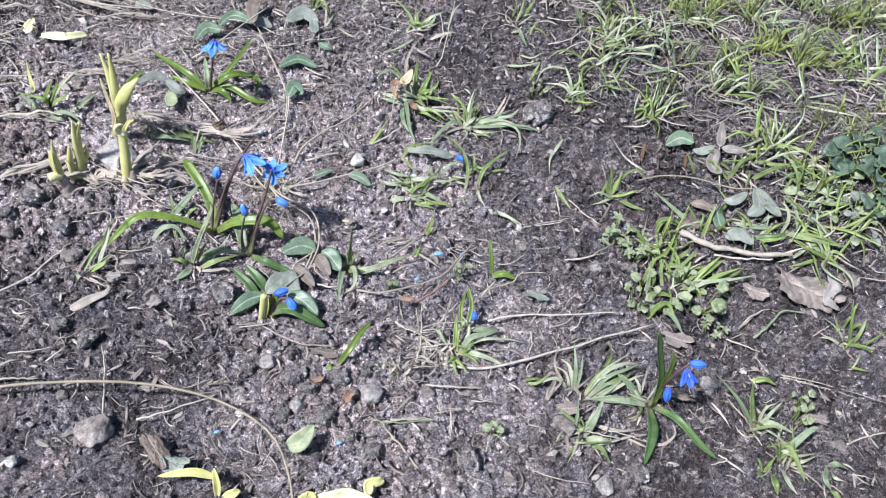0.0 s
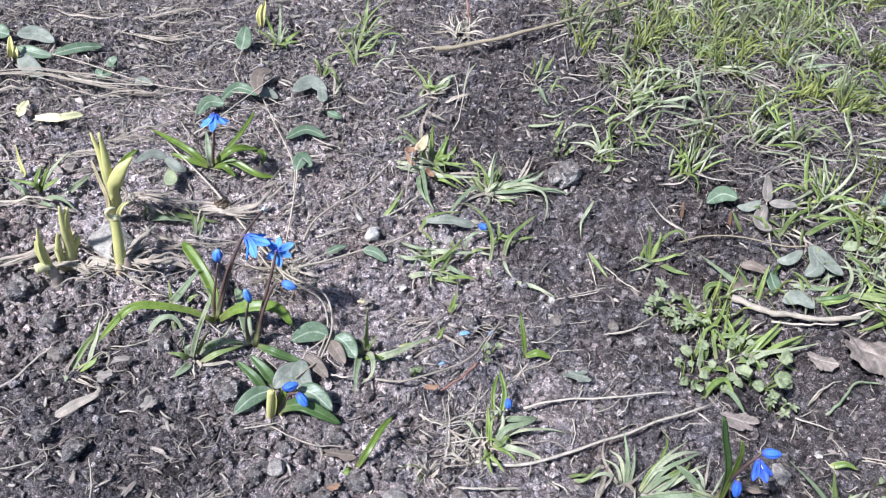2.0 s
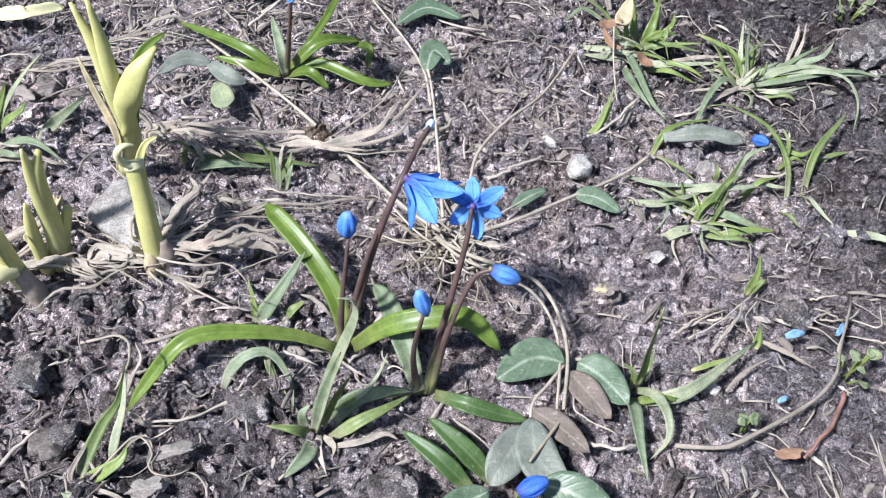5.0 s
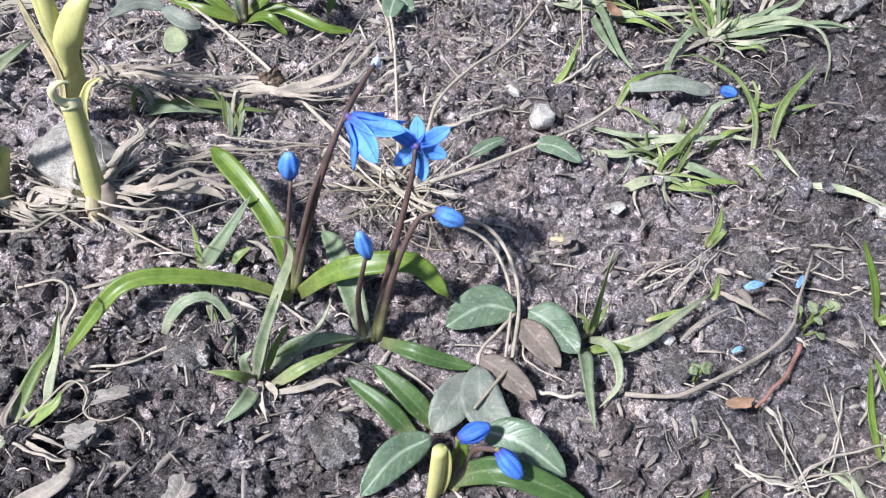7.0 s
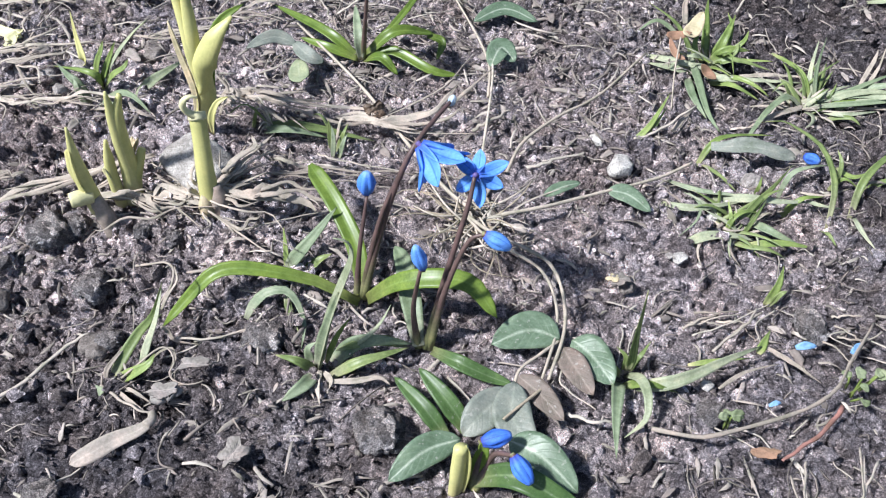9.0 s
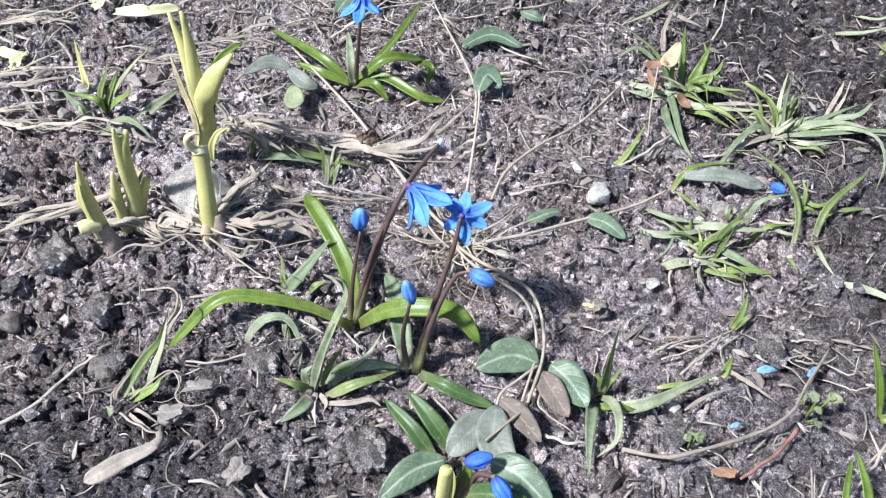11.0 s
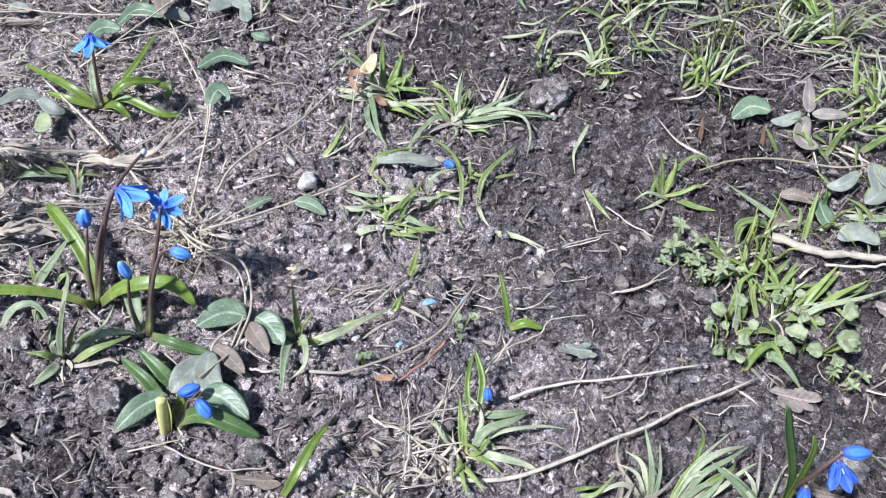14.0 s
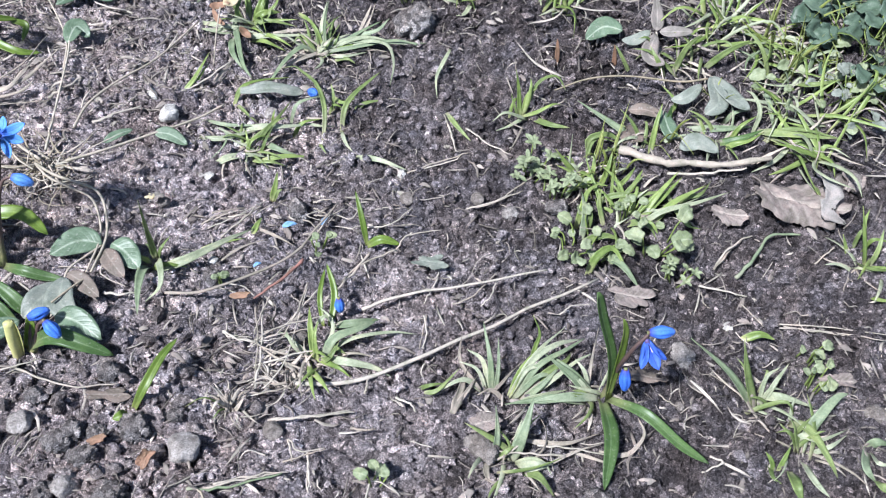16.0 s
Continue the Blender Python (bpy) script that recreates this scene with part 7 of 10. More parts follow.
tuft(0.2832, 0.0336, "bright grass clump mixed with weeds at the bed's edge", [
    (LUSH, 4.6, (0.2832, 0.0336, 0), (0.2759, 0.0358, 0.008), (0.2704, 0.0411, 0.014)),
    (LUSH, 3, (0.2868, 0.026, 0), (0.2888, 0.0298, 0.008), (0.2896, 0.0362, 0.014)),
    (LUSH, 3, (0.2925, 0.0244, 0), (0.296, 0.0286, 0.008), (0.2987, 0.0346, 0.014)),
    (LUSH, 4, (0.3069, 0.0005, 0), (0.3148, 0.0062, 0.009), (0.3285, 0.0163, 0.014)),
    (LUSH, 3.6, (0.3116, -0.0038, 0), (0.3227, 0.0022, 0.008), (0.3416, 0.0085, 0.01)),
    (GRASS, 3.2, (0.3252, 0.0141, 0.002), (0.3251, -0.0027, 0.005), (0.3341, -0.0085, 0.001)),
    (GRASS, 3, (0.3021, 0.0153, 0), (0.3084, 0.0116, 0.006), (0.3238, 0.0117, 0.006)),
    (PALE_BLADE, 3.6, (0.3073, -0.0032, 0), (0.3155, -0.0021, 0.008), (0.3333, -0.0003, 0.009), (0.3555, 0.0067, 0.004)),
    (GRASS_BLUE, 5, (0.2813, -0.0157, 0), (0.2863, -0.032, 0.006), (0.2933, -0.043, 0.001)),
    (GRASS, 4, (0.2747, -0.0083, 0), (0.284, -0.0121, 0.005), (0.2932, -0.0142, 0.003)),
    (GRASS_BLUE, 4, (0.2747, -0.0083, 0), (0.277, 0.0011, 0.007), (0.2773, 0.012, 0.012)),
    (LUSH, 3.2, (0.2973, 0.0198, 0), (0.3051, 0.0224, 0.007), (0.3093, 0.0254, 0.011)),
    (GRASS, 3, (0.295, 0.0057, 0), (0.3016, 0.0118, 0.009), (0.3116, 0.0186, 0.012)),
    (LUSH, 2.6, (0.2878, 0.0181, 0), (0.2812, 0.0232, 0.008), (0.2759, 0.027, 0.009)),
    (PALE_BLADE, 2.2, (0.3022, 0.0048, 0), (0.3118, 0.0021, 0.005), (0.3237, -0.0001, 0.003)),
    (LUSH, 3, (0.303, -0.0027, 0), (0.3088, -0.0068, 0.006), (0.3126, -0.0119, 0.003)),
    (GRASS_BLUE, 2.6, (0.2732, 0.0201, 0), (0.2768, 0.0218, 0.006), (0.2841, 0.0218, 0.007)),
    (GRASS, 2.8, (0.2885, -0.0012, 0), (0.2858, 0.0071, 0.008), (0.2878, 0.0127, 0.012)),
    (STRIP, 1.8, (0.2943, -0.0018, 0), (0.3053, -0.0009, 0.004), (0.3167, -0.0043, 0.002)),
    (STRIP, 2, (0.3076, 0.0143, 0.001), (0.3171, 0.0202, 0.005), (0.3223, 0.0229, 0.005))])
tuft(0.4093, -0.0433, "green grass clump on the dark soil", [
    (LUSH, 3.4, (0.4093, -0.0433, 0), (0.4059, -0.0367, 0.009), (0.406, -0.0233, 0.018)),
    (GRASS, 3, (0.4106, -0.0435, 0), (0.4127, -0.0397, 0.007), (0.4162, -0.0326, 0.011)),
    (LUSH, 3, (0.4013, -0.0386, 0), (0.399, -0.0331, 0.006), (0.3987, -0.0298, 0.008)),
    (GRASS, 3.6, (0.4063, -0.0365, 0), (0.405, -0.0475, 0.005), (0.4158, -0.0521, 0.002)),
    (LUSH, 2.6, (0.4113, -0.0343, 0), (0.4125, -0.0343, 0.006), (0.4209, -0.0376, 0.006)),
    (LUSH, 3.4, (0.4022, -0.0573, 0), (0.4024, -0.0638, 0.005), (0.4143, -0.0653, 0.002)),
    (GRASS, 2.4, (0.4061, -0.0333, 0), (0.4065, -0.0307, 0.007), (0.4087, -0.0295, 0.009)),
    (LUSH, 2.6, (0.4128, -0.0378, 0), (0.4085, -0.0286, 0.01), (0.4114, -0.0229, 0.014)),
    (PALE_BLADE, 2, (0.4014, -0.0418, 0), (0.4019, -0.0462, 0.004), (0.4079, -0.0497, 0.003))])
p = grass_tuft(-0.0433, 0.0884, "small tuft of two short blades", [
    [(-0.0448, 0.0849, 0), (-0.0447, 0.0858, 0.007), (-0.0447, 0.0857, 0.012), 2.4],
    [(-0.0433, 0.0852, 0), (-0.039, 0.0835, 0.007), (-0.0376, 0.0879, 0.01), 2.4],
    [(-0.0771, 0.088, 0), (-0.0584, 0.0895, 0.003), (-0.0271, 0.091, 0.001), 4.4],
    [(-0.0771, 0.088, 0), (-0.0752, 0.0893, 0.005), (-0.0745, 0.091, 0.008), 2.4]], 0.0026)
p = grass_tuft(0.1056, -0.087, "worn stub of dry cut straw", [
    [(0.1056, -0.0886, 0), (0.105, -0.0873, 0.005), (0.1026, -0.0851, 0.007), 2],
    [(0.1067, -0.0887, 0), (0.1104, -0.0885, 0.005), (0.112, -0.0859, 0.006), 2],
    [(0.1045, -0.089, 0), (0.1006, -0.0889, 0.004), (0.0988, -0.0862, 0.004), 2]], 0.002, STRIP)
sprigs(p, 0.1056, -0.087, 18, 0.009, 0.004, 0.0013, STRIP, 117)
sprigs(p, 0.1056, -0.087, 12, 0.012, 0.003, 0.001, STRAW, 118)
p = grass_tuft(0.3535, 0.0953, "ragged grass at the edge of the bank", [
    [(0.3486, 0.0886, 0), (0.3537, 0.0927, 0.012), (0.3626, 0.0961, 0.016), 4],
    [(0.3451, 0.0875, 0), (0.3378, 0.089, 0.01), (0.334, 0.0976, 0.014), 3.4],
    [(0.3644, 0.0885, 0), (0.3762, 0.0872, 0.01), (0.3918, 0.0893, 0.012), 3.6],
    [(0.3276, 0.0939, 0), (0.3199, 0.0986, 0.009), (0.3172, 0.1041, 0.012), 3]], 0.003)
sprigs(p, 0.3535, 0.0953, 8, 0.026, 0.014, 0.0032, GRASS, 134)
sprigs(p, 0.3535, 0.0953, 8, 0.03, 0.008, 0.002, STRIP, 135)
p = grass_tuft(0.4089, 0.078, "ragged grass with pale blades on the bank", [
    [(0.4034, 0.0712, 0), (0.4113, 0.0728, 0.012), (0.4236, 0.0797, 0.018), 3.6],
    [(0.4005, 0.0719, 0), (0.391, 0.0793, 0.014), (0.3842, 0.0926, 0.018), 3.4],
    [(0.4087, 0.0681, 0), (0.4137, 0.0569, 0.008), (0.4336, 0.0583, 0.006), 3.6]], 0.003)
sprigs(p, 0.4089, 0.078, 8, 0.026, 0.014, 0.0032, GRASS_BLUE, 136)
sprigs(p, 0.4089, 0.078, 8, 0.03, 0.008, 0.002, STRIP, 137)

# grass tufts at the back of the bed
tuft(-0.1473, 0.1011, "tuft of bright and blue-green blades with a yellow one", [
    (SHOOT, 3.6, (-0.16, 0.1174, 0.0), (-0.1583, 0.1149, 0.006), (-0.1609, 0.1193, 0.013), (-0.162, 0.1227, 0.024)),
    (LUSH, 3.4, (-0.1481, 0.1049, 0.0), (-0.1434, 0.1025, 0.006), (-0.1393, 0.1049, 0.014), (-0.137, 0.1078, 0.019)),
    (LUSH, 3.0, (-0.1499, 0.1049, 0.0), (-0.1454, 0.1028, 0.01), (-0.1428, 0.1051, 0.016), (-0.1422, 0.1077, 0.019)),
    (PALE_BLADE, 3.4, (-0.1464, 0.1049, 0.0), (-0.1397, 0.1028, 0.01), (-0.1311, 0.1102, 0.02), (-0.1242, 0.1134, 0.026)),
    (LUSH, 4.0, (-0.1464, 0.1049, 0.0), (-0.1445, 0.1, 0.007), (-0.1511, 0.1006, 0.01), (-0.1682, 0.1079, 0.007)),
    (GRASS_BLUE, 4.2, (-0.1488, 0.0974, 0.0), (-0.1519, 0.0963, 0.006), (-0.1569, 0.0988, 0.009), (-0.1656, 0.1069, 0.009)),
    (GRASS_BLUE, 3.6, (-0.1432, 0.0973, 0.0), (-0.1315, 0.0912, 0.006), (-0.1239, 0.0876, 0.007), (-0.116, 0.0828, 0.003)),
    (GRASS_BLUE, 3.6, (-0.1513, 0.0956, 0.0), (-0.1511, 0.0934, 0.006), (-0.1529, 0.0961, 0.009)),
    (PALE_BLADE, 4.6, (-0.1298, 0.0976, 0.0), (-0.1239, 0.1036, 0.003), (-0.1193, 0.1116, 0.004), (-0.1158, 0.1205, 0.004)),
    (GRASS_BLUE, 3.0, (-0.145, 0.0955, 0.0), (-0.1345, 0.0857, 0.005), (-0.1291, 0.0846, 0.004)),
    (STRIP, 1.8, (-0.1485, 0.092, 0.0), (-0.1323, 0.0848, 0.003), (-0.1205, 0.081, 0.002)),
    (LUSH, 3.0, (-0.1461, 0.103, 0.0), (-0.138, 0.0998, 0.008), (-0.132, 0.1002, 0.012), (-0.1309, 0.1032, 0.014)),
], extra=False)
tuft(-0.0197, 0.3297, "pale tuft at the back of the bed", [
    (LUSH, 3.4, (-0.0197, 0.3297, 0), (-0.0269, 0.3397, 0.008), (-0.0324, 0.3532, 0.014)),
    (GRASS_BLUE, 3.4, (-0.0193, 0.3298, 0), (-0.0185, 0.3438, 0.01), (-0.0213, 0.3662, 0.016)),
    (LUSH, 4, (-0.0178, 0.3313, 0), (-0.0081, 0.3289, 0.006), (0.0013, 0.3396, 0.006)),
    (GRASS, 4, (-0.0195, 0.3268, 0), (-0.0096, 0.3236, 0.004), (0.0014, 0.3265, 0.004)),
    (LUSH, 3, (-0.021, 0.3311, 0), (-0.0245, 0.3357, 0.006), (-0.0276, 0.3469, 0.009)),
    (PALE_BLADE, 2.4, (-0.0196, 0.3283, 0), (-0.016, 0.3287, 0.006), (-0.0133, 0.3453, 0.009))])
p = tuft(0.1169, 0.1774, "lush grass tuft with broad green blades", [
    (LUSH, 5, (0.1169, 0.1774, 0), (0.1202, 0.1805, 0.008), (0.1253, 0.1916, 0.014)),
    (LUSH, 5.5, (0.1149, 0.1747, 0), (0.1213, 0.1745, 0.007), (0.1326, 0.1777, 0.005)),
    (LUSH, 4, (0.1136, 0.177, 0), (0.1127, 0.1899, 0.01), (0.1135, 0.2037, 0.016)),
    (PALE_BLADE, 4.4, (0.1113, 0.1607, 0.001), (0.1261, 0.157, 0.004), (0.1546, 0.1594, 0.002)),
    (GRASS, 4, (0.1129, 0.1719, 0), (0.1245, 0.1699, 0.005), (0.1416, 0.1677, 0.002)),
    (PALE_BLADE, 5, (0.1065, 0.1627, 0.002), (0.0947, 0.1619, 0.004), (0.0834, 0.1653, 0.003)),
    (GRASS_BLUE, 4.4, (0.1034, 0.1619, 0.001), (0.1038, 0.1423, 0.004), (0.1096, 0.1308, 0.001)),
    (GRASS, 3, (0.1107, 0.1807, 0), (0.1001, 0.1912, 0.008), (0.0865, 0.2043, 0.012)),
    (PALE_BLADE, 4, (0.1172, 0.1799, 0), (0.1071, 0.1663, 0.008), (0.1019, 0.1655, 0.008)),
    (LUSH, 4, (0.1133, 0.1622, 0), (0.1222, 0.1518, 0.004), (0.134, 0.1473, 0.001)),
    (GRASS_BLUE, 3, (0.1017, 0.1938, 0.002), (0.0912, 0.1981, 0.006), (0.0809, 0.1897, 0.002)),
    (LUSH, 3, (0.1171, 0.1789, 0), (0.124, 0.1869, 0.009), (0.1224, 0.1952, 0.013)),
    (GRASS, 3, (0.1184, 0.1766, 0), (0.1247, 0.1736, 0.006), (0.1265, 0.1784, 0.009)),
    (STRIP, 3, (0.1052, 0.1981, 0.003), (0.1058, 0.2139, 0.007), (0.1143, 0.2352, 0.009)),
    (STRIP, 2.4, (0.1094, 0.2307, 0.005), (0.1176, 0.225, 0.004), (0.1283, 0.2194, 0.002)),
    (LUSH, 3.4, (0.1132, 0.1745, 0), (0.1064, 0.1737, 0.008), (0.1103, 0.1872, 0.012)),
    (LUSH, 3, (0.1169, 0.1774, 0), (0.1281, 0.1787, 0.008), (0.1317, 0.186, 0.01))])
tuft(0.1527, 0.1486, "sprawling blue-green blades with pale dry ones", [
    (GRASS_BLUE, 5, (0.1523, 0.1475, 0.001), (0.1742, 0.1484, 0.005), (0.2003, 0.1429, 0.004), (0.2165, 0.1427, 0.001)),
    (PALE_BLADE, 2.6, (0.1571, 0.1468, 0), (0.1554, 0.1585, 0.007), (0.1601, 0.1756, 0.012)),
    (STRIP, 2, (0.1769, 0.1563, 0.001), (0.1839, 0.1684, 0.005), (0.1869, 0.1752, 0.005)),
    (GRASS_BLUE, 3, (0.1571, 0.1468, 0), (0.1745, 0.1515, 0.006), (0.1911, 0.1587, 0.007)),
    (PALE_BLADE, 2, (0.1555, 0.1467, 0), (0.1639, 0.1503, 0.005), (0.1734, 0.1555, 0.004)),
    (STRIP, 2.6, (0.1535, 0.1455, 0.001), (0.1387, 0.1354, 0.003), (0.1258, 0.1274, 0.001)),
    (PALE_BLADE, 2.4, (0.1587, 0.1468, 0), (0.1664, 0.1372, 0.004), (0.1824, 0.1405, 0.003)),
    (GRASS, 2.6, (0.1553, 0.1454, 0), (0.1589, 0.1481, 0.005), (0.1629, 0.1514, 0.006)),
    (STRIP, 1.8, (0.1543, 0.1487, 0), (0.1444, 0.1524, 0.004), (0.1357, 0.1536, 0.002))])
p = tuft(0.1121, 0.253, "thin tuft with dry tips", [
    (GRASS, 3, (0.1121, 0.253, 0), (0.1059, 0.2645, 0.008), (0.0918, 0.2808, 0.012)),
    (LUSH, 3.4, (0.1138, 0.2528, 0), (0.1156, 0.2531, 0.008), (0.1047, 0.2568, 0.008)),
    (PALE_BLADE, 3, (0.1177, 0.2576, 0), (0.1234, 0.2611, 0.007), (0.1343, 0.2648, 0.009)),
    (GRASS_BLUE, 3, (0.1212, 0.2572, 0), (0.1263, 0.257, 0.008), (0.1284, 0.2628, 0.01)),
    (STRIP, 3, (0.125, 0.243, 0.001), (0.1365, 0.2456, 0.004), (0.1478, 0.2478, 0.003)),
    (STRIP, 2.4, (0.1164, 0.2438, 0.001), (0.1173, 0.2439, 0.005), (0.1079, 0.246, 0.006)),
    (PALE_BLADE, 2.4, (0.1113, 0.2442, 0.001), (0.0995, 0.2319, 0.003), (0.0867, 0.2263, 0.001)),
    (PALE_BLADE, 2, (0.1397, 0.2537, 0.001), (0.1432, 0.2671, 0.006), (0.1509, 0.2772, 0.008)),
    (LUSH, 2.6, (0.1156, 0.2527, 0), (0.1125, 0.2586, 0.008), (0.1096, 0.2695, 0.012)),
    (PALE_BLADE, 2.4, (0.114, 0.2554, 0), (0.1197, 0.2551, 0.006), (0.1252, 0.2506, 0.003))])
tuft(0.0555, 0.3439, "scattered blades among dry litter", [
    (GRASS, 4, (0.0555, 0.3439, 0), (0.0563, 0.3508, 0.008), (0.0574, 0.3635, 0.014)),
    (LUSH, 3, (0.0498, 0.297, 0), (0.0451, 0.3026, 0.007), (0.0404, 0.3121, 0.01)),
    (PALE_BLADE, 2.6, (0.0498, 0.2994, 0), (0.05, 0.3052, 0.007), (0.0477, 0.3144, 0.01)),
    (STRIP, 2, (0.0348, 0.2514, 0.001), (0.0342, 0.2699, 0.006), (0.0304, 0.2761, 0.006)),
    (PALE_BLADE, 2, (0.0348, 0.2541, 0.001), (0.038, 0.2588, 0.005), (0.0419, 0.2685, 0.006)),
    (GRASS_BLUE, 3, (0.0517, 0.3289, 0), (0.0606, 0.3303, 0.005), (0.0692, 0.3383, 0.005)),
    (LUSH, 3, (0.0214, 0.29, 0), (0.0181, 0.2919, 0.006), (0.0146, 0.295, 0.009)),
    (GRASS, 3, (0.0234, 0.2848, 0), (0.0265, 0.2857, 0.006), (0.0285, 0.2905, 0.008)),
    (GRASS_BLUE, 3, (0.0781, 0.2987, 0), (0.0809, 0.3029, 0.006), (0.0829, 0.3138, 0.009)),
    (PALE_BLADE, 2, (0.0648, 0.29, 0), (0.0715, 0.2941, 0.005), (0.0808, 0.2958, 0.005)),
    (STRIP, 2, (0.0458, 0.256, 0.001), (0.0561, 0.2435, 0.003), (0.0653, 0.2423, 0.001))])
tuft(0.2005, 0.2509, "single blades on the dark slope", [
    (GRASS_BLUE, 4, (0.1985, 0.2465, 0.004), (0.2014, 0.2343, 0.004), (0.2054, 0.2271, 0.001)),
    (PALE_BLADE, 3, (0.1882, 0.2102, 0.001), (0.1998, 0.2056, 0.004), (0.2165, 0.2085, 0.004)),
    (LUSH, 3, (0.2071, 0.1952, 0), (0.2101, 0.1979, 0.006), (0.214, 0.2046, 0.008)),
    (LUSH, 3, (0.2048, 0.2668, 0), (0.208, 0.2675, 0.006), (0.2115, 0.272, 0.009)),
    (GRASS, 2.4, (0.1945, 0.2666, 0), (0.1969, 0.2703, 0.005), (0.1952, 0.2784, 0.009)),
    (PALE_BLADE, 2, (0.1977, 0.2234, 0), (0.2074, 0.2133, 0.004), (0.2177, 0.2184, 0.004)),
    (GRASS_BLUE, 2.4, (0.2012, 0.2657, 0), (0.2041, 0.2604, 0.004), (0.211, 0.2619, 0.004))])
tuft(0.2405, 0.1737, "pale hooked blades on the slope", [
    (PALE_BLADE, 3, (0.2405, 0.1737, 0), (0.2361, 0.1832, 0.009), (0.2317, 0.1958, 0.012)),
    (PALE_BLADE, 2.4, (0.2422, 0.1747, 0), (0.2439, 0.1832, 0.008), (0.2426, 0.1892, 0.011)),
    (LUSH, 4, (0.2428, 0.1707, 0), (0.2449, 0.1712, 0.006), (0.2468, 0.1757, 0.008)),
    (PALE_BLADE, 3.4, (0.2408, 0.1748, 0), (0.2309, 0.1809, 0.006), (0.2172, 0.1866, 0.004)),
    (PALE_BLADE, 3, (0.2473, 0.1668, 0.001), (0.2414, 0.1572, 0.003), (0.2357, 0.1563, 0.001)),
    (LUSH, 3, (0.2424, 0.1715, 0), (0.2456, 0.1663, 0.005), (0.2486, 0.1688, 0.006))])
p = grass_tuft(0.0478, 0.318, "tuft of short blades", [
    [(0.0479, 0.315, 0), (0.0466, 0.3267, 0.009), (0.0446, 0.3165, 0.01), 3],
    [(0.0498, 0.3148, 0), (0.0539, 0.3215, 0.012), (0.0584, 0.3333, 0.02), 3.4],
    [(0.0479, 0.3121, 0), (0.0643, 0.3224, 0.006), (0.0836, 0.3338, 0.006), 3],
    [(0.0215, 0.2847, 0), (0.0196, 0.2854, 0.008), (0.0164, 0.289, 0.012), 3],
    [(0.0234, 0.2848, 0), (0.0304, 0.2841, 0.005), (0.0347, 0.2774, 0.001), 3],
    [(0.0386, 0.2695, 0), (0.0339, 0.2732, 0.008), (0.0317, 0.2782, 0.011), 3]], 0.003)
sprigs(p, 0.0478, 0.318, 12, 0.034, 0.015, 0.0024, GRASS, 143)
p = grass_tuft(-0.0685, 0.0884, "flat pale green blade", [
    [(-0.0754, 0.0874, 0.001), (-0.0608, 0.0841, 0.004), (-0.0454, 0.0878, 0.001), 5],
    [(-0.0427, 0.0787, 0), (-0.0422, 0.0812, 0.006), (-0.0434, 0.0846, 0.01), 2.6],
    [(-0.0409, 0.0791, 0), (-0.0385, 0.0813, 0.005), (-0.0373, 0.0844, 0.008), 2.6]], 0.004, GRASS_BLUE)

# grass tufts on the bank
bank_tuft(0.2607, 0.2101, "green grass tuft with dry blades on the bank", 10, 0.0357, 0.017, 0.003128, GRASS, 145)
bank_tuft(0.281, 0.2235, "pale bleached grass tuft on the bank", 8, 0.0378, 0.017, 0.003312, PALE_BLADE, 146)
bank_tuft(0.305, 0.2418, "green grass tuft with dry blades on the bank", 10, 0.0378, 0.0187, 0.003128, GRASS, 147)
bank_tuft(0.3189, 0.2072, "blue-green grass tuft on the bank", 8, 0.0378, 0.0187, 0.003312, GRASS_BLUE, 148)
bank_tuft(0.274, 0.2473, "pale bleached grass tuft on the bank", 8, 0.0357, 0.0153, 0.002944, PALE_BLADE, 149)
bank_tuft(0.3462, 0.2671, "pale bleached grass tuft on the bank", 8, 0.0378, 0.017, 0.003128, PALE_BLADE, 150)
bank_tuft(0.2996, 0.1541, "lush yellow-green grass tuft on the bank", 8, 0.0252, 0.017, 0.002944, LUSH, 151)
bank_tuft(0.2374, 0.176, "lush yellow-green grass tuft on the bank", 5, 0.0168, 0.0119, 0.002392, LUSH, 152)
bank_tuft(0.2652, 0.1849, "green grass tuft with dry blades on the bank", 7, 0.0252, 0.0136, 0.002576, GRASS, 153)
bank_tuft(0.4998, 0.2163, "lush yellow-green grass tuft on the bank", 12, 0.0483, 0.0289, 0.00368, LUSH, 154)
bank_tuft(0.4839, 0.2293, "green grass tuft with dry blades on the bank", 8, 0.042, 0.0238, 0.003312, GRASS, 155)
bank_tuft(0.502, 0.313, "lush yellow-green grass tuft on the bank", 8, 0.042, 0.0238, 0.003312, LUSH, 156)
bank_tuft(0.5482, 0.3143, "lush yellow-green grass tuft on the bank", 10, 0.0462, 0.0255, 0.003496, LUSH, 157)
bank_tuft(0.3845, 0.1156, "lush yellow-green grass tuft on the bank", 11, 0.0357, 0.0204, 0.003128, LUSH, 158)
bank_tuft(0.3827, 0.1697, "lush yellow-green grass tuft on the bank", 8, 0.0357, 0.0187, 0.003128, LUSH, 159)
bank_tuft(0.3496, 0.1819, "pale bleached grass tuft on the bank", 7, 0.0357, 0.0153, 0.002944, PALE_BLADE, 160)
bank_tuft(0.4414, 0.2625, "green grass tuft with dry blades on the bank", 7, 0.0378, 0.017, 0.002944, GRASS, 162)
bank_tuft(0.4269, 0.1715, "pale bleached grass tuft on the bank", 7, 0.0357, 0.0153, 0.002944, PALE_BLADE, 163)
